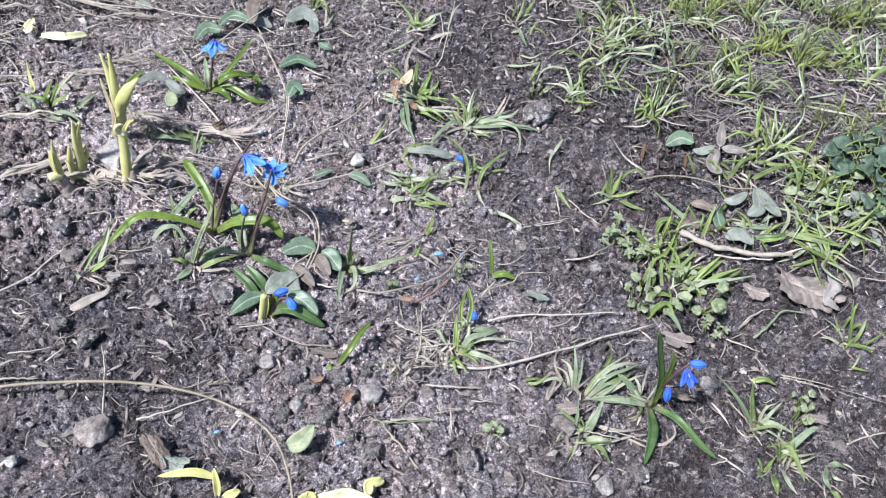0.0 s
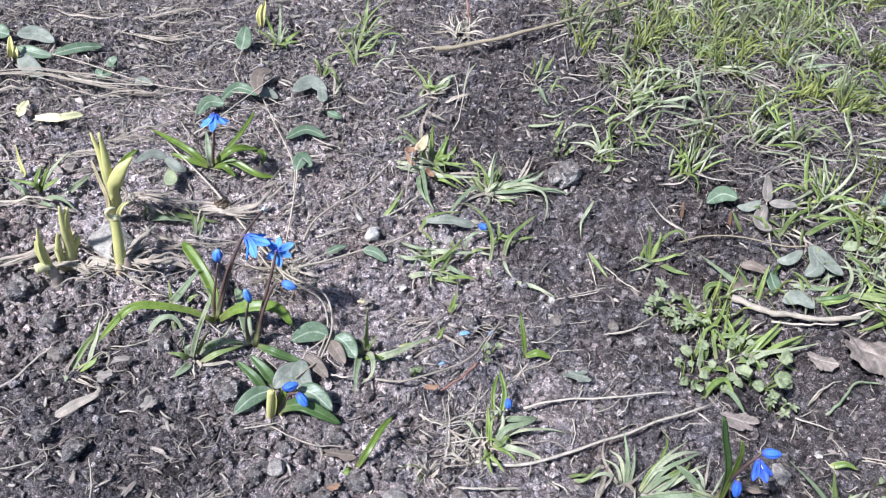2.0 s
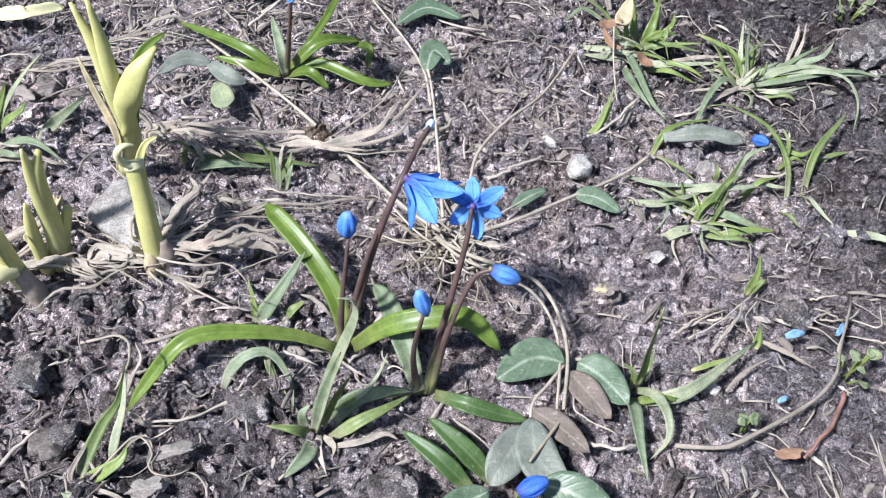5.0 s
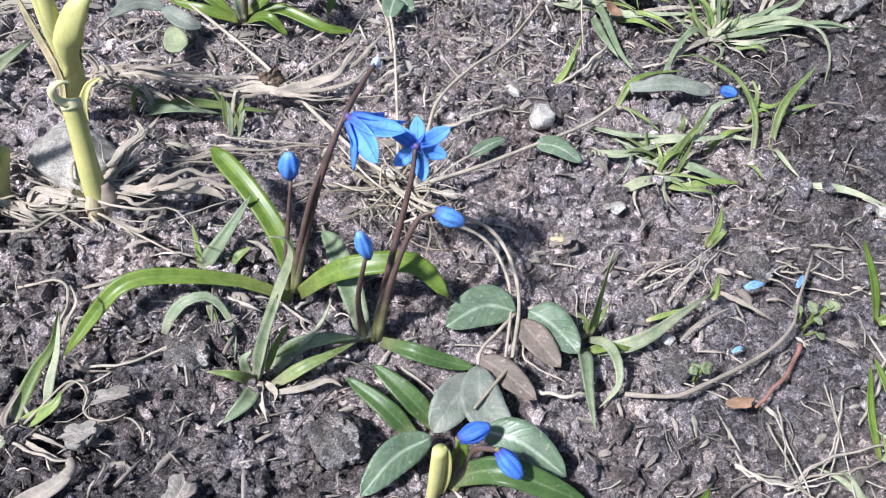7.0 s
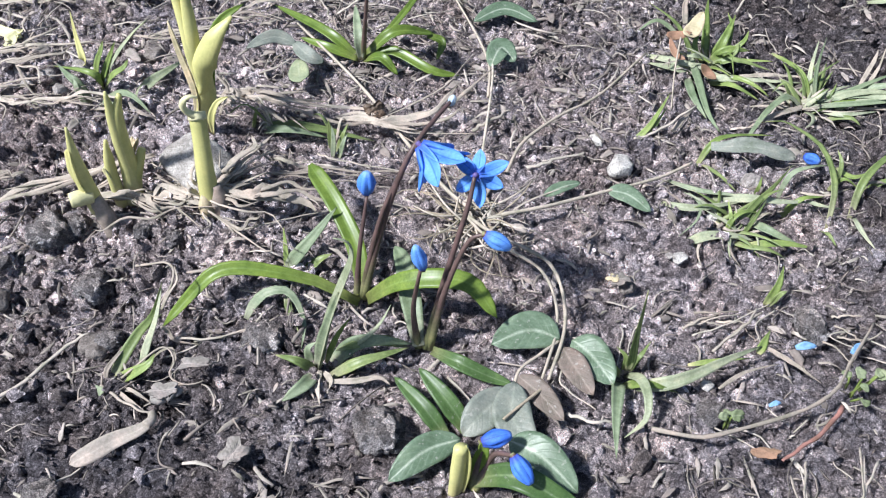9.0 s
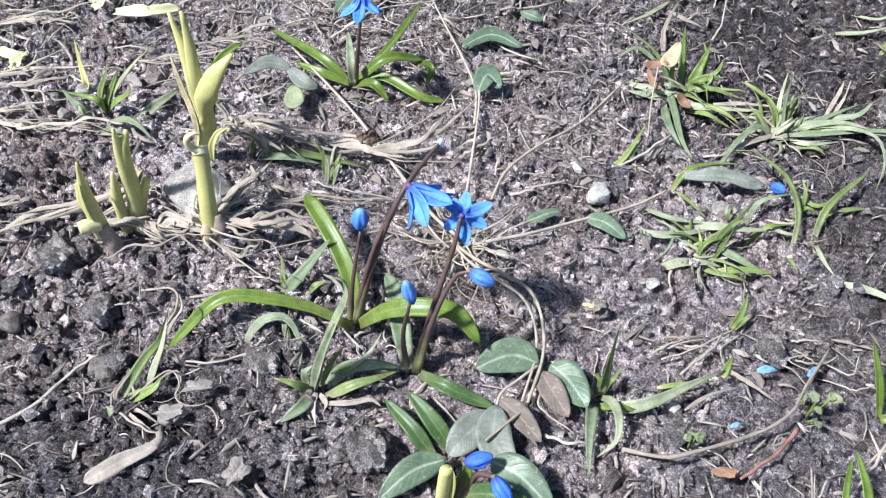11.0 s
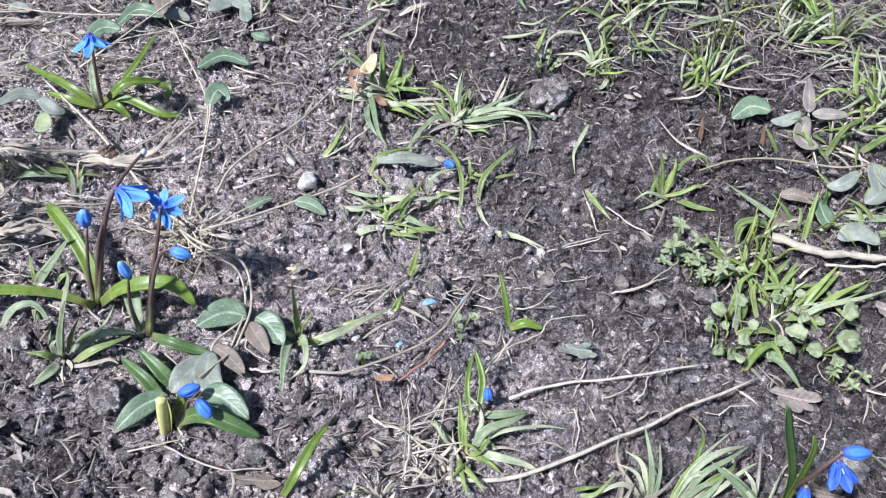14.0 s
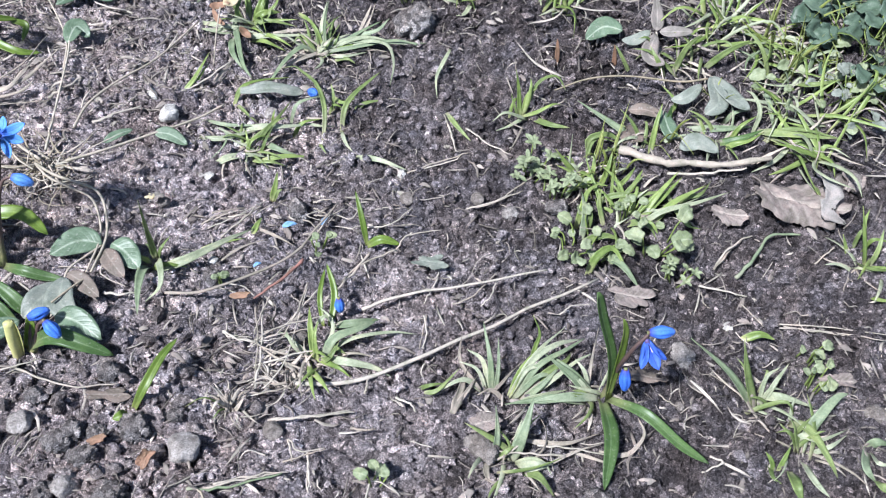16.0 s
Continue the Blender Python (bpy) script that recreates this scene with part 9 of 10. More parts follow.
straw([(0.103, 0.0215, 0.001), (0.1081, 0.0212, 0.003), (0.1148, 0.0226, 0.002)], 0.00075, STRIP)
straw([(0.0952, 0.0238, 0.001), (0.1027, 0.0241, 0.003), (0.1109, 0.0273, 0.002)], 0.00075, STRIP)
straw([(0.1066, 0.0154, 0.001), (0.1115, 0.0198, 0.004), (0.119, 0.0278, 0.003)], 0.00075, STRIP)
straw([(0.0936, 0.0191, 0.001), (0.0983, 0.0199, 0.002), (0.1049, 0.0198, 0.001)], 0.00075, STRIP)
straw([(0.1443, 0.0318, 0.001), (0.1488, 0.0316, 0.003), (0.1545, 0.0326, 0.002)], 0.00075, STRIP)
straw([(0.1445, 0.028, 0.001), (0.1478, 0.024, 0.003), (0.152, 0.022, 0.001)], 0.00075, STRIP)
straw([(0.1444, 0.0233, 0.001), (0.1475, 0.0218, 0.002), (0.1528, 0.023, 0.001)], 0.00075, STRIP)
straw([(0.1387, 0.0197, 0.001), (0.1424, 0.0169, 0.002), (0.1467, 0.0108, 0.001)], 0.00075, STRIP)
dead_leaf((0.069, 0.0308, 0.002), 0.009, 0.006, 20, "small pale leaf scrap", seed=210, mat=GREY_BROWN, curl=0.4, lobes=3)
dead_leaf((-0.07, -0.0359, 0.002), 0.012, 0.006, 15, "pale flat scrap of dead leaf", seed=211, mat=GREY_BROWN, curl=0.3, lobes=3)
dead_leaf((-0.0636, -0.0256, 0.002), 0.013, 0.005, 10, "pale curled scrap of dead leaf", seed=212, mat=GREY_BROWN, curl=0.5, lobes=3)
dead_leaf((-0.0419, -0.0537, 0.002), 0.011, 0.008, 70, "pale torn leaf scrap", seed=213, mat=GREY_BROWN, curl=0.4, lobes=4)
dead_leaf((0.11, -0.031, 0.002), 0.01, 0.004, 5, "small reddish chip of bark", seed=214, mat=DEAD_ORANGE, curl=0.3, lobes=3)
stone((-0.1032, -0.0159), 0.0044, "smooth tan pebble on the dark soil", STONE_BROWN, seed=215, squash=0.8)
stone((-0.0446, -0.0118), 0.0062, "pale crumbly clod on the dark soil", CLOD, seed=216, name="clod", rough=0.45, category="clod", group="dry clods")
stone((-0.096, -0.0143), 0.0047, "grey crumbly clod on the dark soil", CLOD, seed=217, name="clod", rough=0.45, category="clod", group="dry clods")
straw([(0.1379, -0.0086, 0.003), (0.1296, -0.0195, 0.003), (0.1207, -0.027, 0.002), (0.1151, -0.0313, 0.001)], 0.0008, ROOT_PINK, "thin reddish runner on the soil", "reddish_runner", "root")
straw([(-0.0739, -0.0148, 0.001), (-0.0632, -0.0161, 0.003), (-0.0531, -0.0123, 0.003), (-0.0437, -0.0027, 0.002)], 0.0007)
straw([(0.0106, 0.1037, 0.002), (0.0172, 0.1095, 0.003), (0.0254, 0.1199, 0.002)], 0.0013)
straw([(0.0342, 0.085, 0.001), (0.0451, 0.0906, 0.002), (0.0569, 0.0988, 0.001)], 0.0012)
straw([(-0.0474, 0.0753, 0.001), (-0.0374, 0.0716, 0.003), (-0.0127, 0.0726, 0.002)], 0.0007)
straw([(0.0515, -0.0051, 0.001), (0.0499, -0.0158, 0.002), (0.0605, -0.0229, 0.001)], 0.0006)
straw([(0.0518, -0.0256, 0.001), (0.0591, -0.0288, 0.003), (0.0652, -0.0273, 0.002)], 0.001)
straw([(0.1224, -0.0304, 0.001), (0.1183, -0.0428, 0.003), (0.1155, -0.0526, 0.002)], 0.0006)
straw([(0.1442, -0.0268, 0.001), (0.1331, -0.0431, 0.003), (0.1246, -0.0537, 0.002)], 0.0006)
straw([(0.1141, -0.0571, 0.001), (0.1258, -0.05, 0.003), (0.1467, -0.0459, 0.004)], 0.0007)
straw([(0.1141, -0.0571, 0.001), (0.1221, -0.055, 0.003), (0.1334, -0.0523, 0.002)], 0.00036)
straw([(0.1127, -0.0587, 0.001), (0.1212, -0.0569, 0.003), (0.1287, -0.0555, 0.002)], 0.00036)
straw([(0.115, -0.0587, 0.001), (0.1209, -0.0529, 0.004), (0.1297, -0.0496, 0.002)], 0.00036)
straw([(0.0775, 0.1099, 0.001), (0.0859, 0.1147, 0.003), (0.104, 0.1323, 0.005)], 0.0011)
straw([(0.1042, -0.0451, 0.001), (0.1047, -0.0516, 0.002), (0.1146, -0.0538, 0.001)], 0.0006)
straw([(0.0998, 0.0079, 0.001), (0.1124, 0.0207, 0.004), (0.1167, 0.0284, 0.004)], 0.0007)
straw([(0.0925, 0.0169, 0.001), (0.1031, 0.0221, 0.003), (0.1115, 0.026, 0.002)], 0.0005)
straw([(0.0935, 0.0134, 0.001), (0.1041, 0.0185, 0.003), (0.1222, 0.0321, 0.003)], 0.0005)
straw([(0.1247, 0.0314, 0.001), (0.116, 0.0217, 0.003), (0.1171, 0.0136, 0.001)], 0.0005)
straw([(0.1498, 0.0266, 0.001), (0.141, 0.0213, 0.003), (0.1505, 0.0178, 0.001)], 0.0005)
straw([(0.1587, 0.0137, 0.001), (0.1623, 0.0107, 0.003), (0.1704, 0.0147, 0.002)], 0.0005)
straw([(0.1159, 0.2973, 0.004), (0.1476, 0.2949, 0.006), (0.1877, 0.3027, 0.006), (0.2367, 0.3239, 0.005), (0.3044, 0.3697, 0.004)], 0.0022, TWIG, "long brown twig lying on the slope", "twig", "twig", 0.004, 0.9, 0.15)
straw([(0.0946, 0.3033, 0.002), (0.1093, 0.3051, 0.003), (0.1313, 0.3028, 0.002)], 0.0012)
straw([(-0.0752, 0.1976, 0.002), (-0.0647, 0.1744, 0.005), (-0.0684, 0.1677, 0.003)], 0.0008)
straw([(-0.0631, 0.1834, 0.002), (-0.0484, 0.1943, 0.01), (-0.0132, 0.2521, 0.014)], 0.0009)
straw([(-0.0584, 0.1953, 0.002), (-0.0432, 0.2063, 0.008), (-0.0208, 0.2179, 0.008), (0.0163, 0.2436, 0.006)], 0.0008)
straw([(-0.0629, 0.0292, 0.001), (-0.0476, 0.0375, 0.002), (-0.0319, 0.0485, 0.001)], 0.0005)
straw([(0.1304, 0.2107, 0.001), (0.1353, 0.2215, 0.006), (0.1431, 0.2698, 0.014)], 0.0008)
straw([(0.2223, 0.2288, 0.001), (0.2388, 0.2292, 0.004), (0.2515, 0.2409, 0.003)], 0.0008)
straw([(0.2312, 0.2177, 0.001), (0.2446, 0.225, 0.003), (0.2648, 0.2298, 0.003)], 0.0009)
straw([(0.2233, 0.259, 0.001), (0.2378, 0.2523, 0.003), (0.2488, 0.2552, 0.002)], 0.001)
straw([(0.2066, 0.2991, 0.001), (0.2295, 0.3075, 0.003), (0.2477, 0.3179, 0.002)], 0.001)
straw([(0.1326, 0.2722, 0.001), (0.1348, 0.2458, 0.004), (0.1324, 0.2337, 0.002)], 0.0008)
straw([(0.1466, 0.3331, 0), (0.1432, 0.339, 0.012), (0.1404, 0.3543, 0.022)], 0.0012, ROOT_PINK, "short reddish-brown twig end standing up", "twig", "twig", 0.001, 0.9, 0.15)
p = grass_tuft(0.1362, 0.3217, "heap of dry brown grass on the slope", [
    [(0.1362, 0.3197, 0), (0.1264, 0.3236, 0.005), (0.1128, 0.3307, 0.004), 2],
    [(0.1384, 0.3193, 0), (0.1491, 0.3164, 0.005), (0.1605, 0.3118, 0.003), 2],
    [(0.1339, 0.3187, 0), (0.1353, 0.3228, 0.007), (0.1398, 0.3275, 0.008), 1.6]], 0.002, STRAW)
sprigs(p, 0.1362, 0.3217, 16, 0.026, 0.006, 0.0016, STRAW, 218)
sprigs(p, 0.1362, 0.3217, 10, 0.028, 0.006, 0.0014, STRIP, 219)
straw([(-0.1365, -0.0565, 0.001), (-0.1197, -0.0367, 0.002), (-0.1097, -0.0193, 0.003), (-0.1043, -0.0133, 0.002)], 0.0011, STRAW, "long thin pale straw on bare soil")
straw([(-0.0727, -0.0367, 0.001), (-0.0685, -0.036, 0.002), (-0.0653, -0.0335, 0.001)], 0.0024, CHIP_PALE, "short flat piece of dry stalk", "stalk_piece", "dry stalk", 0.0015, 0.45, 0.15)
straw([(-0.1133, -0.1122, 0.001), (-0.1025, -0.1107, 0.002), (-0.0906, -0.109, 0.001)], 0.001)
straw([(-0.0348, -0.1301, 0.001), (-0.0175, -0.1237, 0.003), (0.0041, -0.1119, 0.002)], 0.0008)
straw([(-0.0514, -0.1361, 0.001), (-0.0539, -0.1186, 0.003), (-0.059, -0.0983, 0.002), (-0.0634, -0.0862, 0.002)], 0.0007)
straw([(0.1208, -0.0952, 0.001), (0.1351, -0.0955, 0.002), (0.1533, -0.0938, 0.001)], 0.0007)
straw([(-0.1108, -0.0945, 0.001), (-0.0996, -0.0929, 0.002), (-0.0895, -0.0883, 0.001)], 0.0006)
straw([(0.0089, -0.0637, 0.001), (0.0247, -0.0608, 0.002), (0.0309, -0.0583, 0.001)], 0.0006)
straw([(0.0953, -0.122, 0.001), (0.1089, -0.1197, 0.002), (0.123, -0.1184, 0.001)], 0.0008)
straw([(-0.122, -0.1229, 0.003), (-0.0882, -0.1189, 0.01), (-0.0483, -0.1166, 0.014), (-0.0099, -0.1194, 0.014), (0.021, -0.1289, 0.012), (0.0405, -0.1436, 0.008), (0.0504, -0.1659, 0.003), (0.0533, -0.1799, 0.001)], 0.0009, TWIG, "long arching olive-brown twig over bare soil", "twig", "twig", 0.003, 0.9, 0.08)
straw([(0.1169, -0.1483, 0.001), (0.1039, -0.1333, 0.003), (0.0942, -0.1212, 0.002)], 0.0009, TWIG)
straw([(0.1007, -0.1201, 0.001), (0.1134, -0.1186, 0.002), (0.1282, -0.118, 0.001)], 0.0007)
straw([(0.1803, -0.1461, 0.001), (0.1957, -0.1507, 0.002), (0.2137, -0.1518, 0.001)], 0.0006)
straw([(0.3532, -0.0691, 0.001), (0.3782, -0.0743, 0.002), (0.4185, -0.0872, 0.002)], 0.0006)
straw([(0.3807, -0.1173, 0.001), (0.3958, -0.1111, 0.002), (0.4116, -0.1075, 0.002)], 0.001)
straw([(0.1552, -0.1357, 0.001), (0.1588, -0.1254, 0.002), (0.1685, -0.1313, 0.001)], 0.0006)

# stones, clods and seeds
stone((-0.0868, 0.0535), 0.014, "rounded pale grey stone among dry leaf strips", STONE_PALE, seed=220, squash=0.78, rough=0.12)
stone((-0.1328, 0.1278), 0.0048, "flat pinkish stone by the grass tuft", STONE_BROWN, seed=260, squash=0.5)
stone((0.0714, 0.0936), 0.006, "small white angular stone", STONE_WHITE, seed=221)
stone((0.0618, 0.1102), 0.0055, "pale elongated seed pod", STONE_WHITE, seed=222, name="seed_pod", stretch=0.5, squash=0.4, turn=0.45, category="seed pod", group="")
stone((-0.0024, -0.0377), 0.0082, "dry grey clod of soil", CLOD, seed=223, name="clod", rough=0.5, category="clod", group="dry clods")
stone((-0.0471, -0.0106), 0.0057, "dry grey clod of soil", CLOD, seed=224, name="clod", rough=0.5, category="clod", group="dry clods")
stone((0.126, 0.0971), 0.0035, "small round pale stone", STONE_GREY, seed=225)
stone((0.1072, 0.0742), 0.0026, "tiny white snail-like pebble", STONE_WHITE, seed=226)
dead_leaf((0.067, 0.0307, 0.002), 0.0055, 0.004, 10, "small tan scrap of bark", seed=227, mat=HUSK, curl=0.3, lobes=3)
stone((0.0966, -0.0057), 0.0022, "white pebble on the dark soil", STONE_WHITE, seed=228, squash=0.5)
stone((0.0966, -0.0168), 0.0046, "brown-grey clod on the dark soil", CLOD, seed=229, name="clod", rough=0.4, category="clod", group="dry clods")
stone((0.1365, 0.0275), 0.0078, "withered brown seed husk", CLOD, seed=230, name="seed_husk", stretch=0.6, squash=0.6, rough=0.45, turn=0.5, category="seed husk", group="")
stone((0.0892, 0.0508), 0.0018, "small pale stone on the dark soil", STONE_GREY, seed=231, squash=0.5)
stone((0.1931, 0.0309), 0.0047, "round brown pebble on the dark soil", STONE_BROWN, seed=232)
stone((0.2422, 0.0119), 0.0046, "rough white-grey pebble on the dark soil", STONE_GREY, seed=233, rough=0.42, squash=0.6)
stone((0.3013, -0.0805), 0.0058, "pale crumbly stone beside the squill", STONE_GREY, seed=235, rough=0.42, squash=0.6)
stone((0.123, -0.0991), 0.0042, "dark grey pebble on the dark soil", STONE_BROWN, seed=236)
stone((0.0484, -0.1146), 0.0052, "grey stone in crumbly soil", STONE_GREY, seed=237)
stone((0.204, -0.1155), 0.0069, "dark flat stone on the dark soil", STONE_BROWN, seed=238, rough=0.42, squash=0.6)
stone((0.3772, -0.1184), 0.0048, "round beige pebble on the dark soil", STONE_BROWN, seed=239)
stone((0.2279, 0.0242), 0.0041, "brown pebble on the dark soil", STONE_BROWN, seed=240)
stone((0.1916, 0.0486), 0.0033, "white chip of stone", STONE_WHITE, seed=241)
stone((0.0928, 0.0505), 0.003, "white pebble on the dark soil", STONE_WHITE, seed=242)
stone((0.0283, -0.0868), 0.005, "grey stone in crumbly soil", STONE_GREY, seed=243)
stone((0.416, 0.0017), 0.0072, "brown-pink flat stone on the dark soil", STONE_BROWN, seed=244)
stone((0.0723, 0.0311), 0.0032, "tan chip of stone", STONE_BROWN, seed=245)
stone((0.3287, -0.0675), 0.0025, "pale green-white pebble on the dark soil", STONE_WHITE, seed=246)
stone((0.1344, -0.0544), 0.0038, "brown pebble on the dark soil", STONE_BROWN, seed=247)
stone((0.2906, -0.1051), 0.0025, "brown pebble on the dark soil", STONE_BROWN, seed=248)
stone((0.0437, -0.0956), 0.0053, "crumbly clod on the dark soil", CLOD, seed=249, name="clod", rough=0.45, category="clod", group="dry clods")
stone((0.0709, -0.0934), 0.0062, "crumbly clod on the dark soil", CLOD, seed=250, name="clod", rough=0.45, category="clod", group="dry clods")
stone((0.0566, -0.0945), 0.0038, "crumbly clod on the dark soil", CLOD, seed=251, name="clod", rough=0.45, category="clod", group="dry clods")
stone((0.0312, -0.0745), 0.004, "crumbly clod on the dark soil", CLOD, seed=252, name="clod", rough=0.45, category="clod", group="dry clods")
stone((0.0852, -0.0898), 0.0038, "crumbly clod on the dark soil", CLOD, seed=253, name="clod", rough=0.45, category="clod", group="dry clods")
stone((0.2669, 0.0127), 0.0053, "brown clod on the dark soil", CLOD, seed=255, name="clod", rough=0.45, category="clod", group="dry clods")
stone((-0.1413, -0.0031), 0.0047, "round brown pebble on the dark soil", STONE_BROWN, seed=256)
stone((-0.151, -0.006), 0.0044, "grey pebble on the dark soil", STONE_GREY, seed=257)
stone((-0.0996, -0.0178), 0.0044, "smooth tan pebble on the dark soil", STONE_BROWN, seed=258)
stone((-0.1335, 0.0238), 0.0079, "crumbly clod on the dark soil", CLOD, seed=259, name="clod", rough=0.45, category="clod", group="dry clods")
stone((-0.1102, 0.0044), 0.0066, "pale crumbly clod on the dark soil", CLOD, seed=260, name="clod", rough=0.45, category="clod", group="dry clods")
stone((-0.1251, 0.0279), 0.0047, "crumbly clod on the dark soil", CLOD, seed=261, name="clod", rough=0.45, category="clod", group="dry clods")
stone((-0.0982, 0.0268), 0.0041, "crumbly clod on the dark soil", CLOD, seed=262, name="clod", rough=0.45, category="clod", group="dry clods")
stone((-0.1469, 0.0113), 0.0037, "crumbly clod on the dark soil", CLOD, seed=263, name="clod", rough=0.45, category="clod", group="dry clods")
stone((-0.0451, -0.0107), 0.0056, "pale crumbly clod on the dark soil", CLOD, seed=264, name="clod", rough=0.45, category="clod", group="dry clods")
stone((-0.0866, 0.0233), 0.004, "crumbly clod on the dark soil", CLOD, seed=265, name="clod", rough=0.45, category="clod", group="dry clods")
stone((-0.1748, 0.1103), 0.004, "round grey pebble on the dark soil", STONE_GREY, seed=266)
stone((-0.1615, 0.1168), 0.004, "round grey pebble on the dark soil", STONE_GREY, seed=267)
stone((-0.1817, 0.1061), 0.0034, "round grey pebble on the dark soil", STONE_GREY, seed=268)
stone((-0.1639, 0.1), 0.0033, "round grey pebble on the dark soil", STONE_GREY, seed=269)
stone((-0.1909, 0.1147), 0.0035, "round grey pebble on the dark soil", STONE_GREY, seed=270)
stone((-0.1348, 0.1316), 0.0043, "reddish pebble on the dark soil", STONE_BROWN, seed=271)
stone((-0.0094, 0.2178), 0.0031, "white pebble on the dark soil", STONE_WHITE, seed=272)
stone((0.1241, 0.0964), 0.0039, "white-grey pebble on the dark soil", STONE_GREY, seed=273)
stone((-0.1254, 0.0696), 0.0036, "reddish-brown pebble on the dark soil", STONE_BROWN, seed=274)
stone((-0.1899, 0.2258), 0.0045, "grey pebble on the dark soil", STONE_GREY, seed=275)
stone((0.0897, 0.2655), 0.0053, "crumbly clod on the dark soil", CLOD, seed=277, name="clod", rough=0.45, category="clod", group="dry clods")
stone((-0.055, -0.1378), 0.0106, "flat tan-grey stone at the front", STONE_TAN, seed=278, squash=0.6, stretch=0.85, rough=0.35)
stone((0.0893, -0.1035), 0.0067, "pale rough stone on the dark soil", STONE_GREY, seed=279)
stone((0.0181, -0.1213), 0.0026, "white pebble on the dark soil", STONE_WHITE, seed=280)
stone((0.1454, -0.142), 0.0071, "grey clod on the dark soil", CLOD, seed=281, name="clod", rough=0.45, category="clod", group="dry clods")
stone((0.0644, -0.1206), 0.0059, "crumbly clod on the dark soil", CLOD, seed=282, name="clod", rough=0.45, category="clod", group="dry clods")
stone((0.0534, -0.1032), 0.0047, "crumbly clod on the dark soil", CLOD, seed=283, name="clod", rough=0.45, category="clod", group="dry clods")
stone((0.0408, -0.1188), 0.0052, "crumbly clod on the dark soil", CLOD, seed=284, name="clod", rough=0.45, category="clod", group="dry clods")
stone((0.0792, -0.1318), 0.0045, "crumbly clod on the dark soil", CLOD, seed=285, name="clod", rough=0.45, category="clod", group="dry clods")
stone((0.092, -0.1394), 0.0051, "crumbly clod on the dark soil", CLOD, seed=286, name="clod", rough=0.45, category="clod", group="dry clods")
stone((0.0585, -0.067), 0.0049, "crumbly clod on the dark soil", CLOD, seed=287, name="clod", rough=0.45, category="clod", group="dry clods")
stone((0.0475, -0.0923), 0.0047, "crumbly clod on the dark soil", CLOD, seed=288, name="clod", rough=0.45, category="clod", group="dry clods")
stone((0.0184, -0.091), 0.0041, "crumbly clod on the dark soil", CLOD, seed=289, name="clod", rough=0.45, category="clod", group="dry clods")
stone((0.2222, -0.1522), 0.0054, "pale pebble on the dark soil", STONE_GREY, seed=290)
stone((0.2436, -0.1435), 0.0062, "grey clod on the dark soil", CLOD, seed=291, name="clod", rough=0.45, category="clod", group="dry clods")
stone((-0.0894, -0.1569), 0.003, "white pebble on the dark soil", STONE_WHITE, seed=292)
stone((-0.0731, -0.0801), 0.0057, "pale clod on the dark soil", CLOD, seed=293, name="clod", rough=0.45, category="clod", group="dry clods")
stone((-0.0911, -0.0713), 0.0051, "pale clod on the dark soil", CLOD, seed=294, name="clod", rough=0.45, category="clod", group="dry clods")
stone((-0.0762, -0.1174), 0.0034, "pebble in the soil", STONE_BROWN, seed=295)
stone((0.2135, 0.1582), 0.0121, "pale crumbly clod on the slope", CLOD, seed=296, name="clod", rough=0.45, category="clod", group="dry clods")

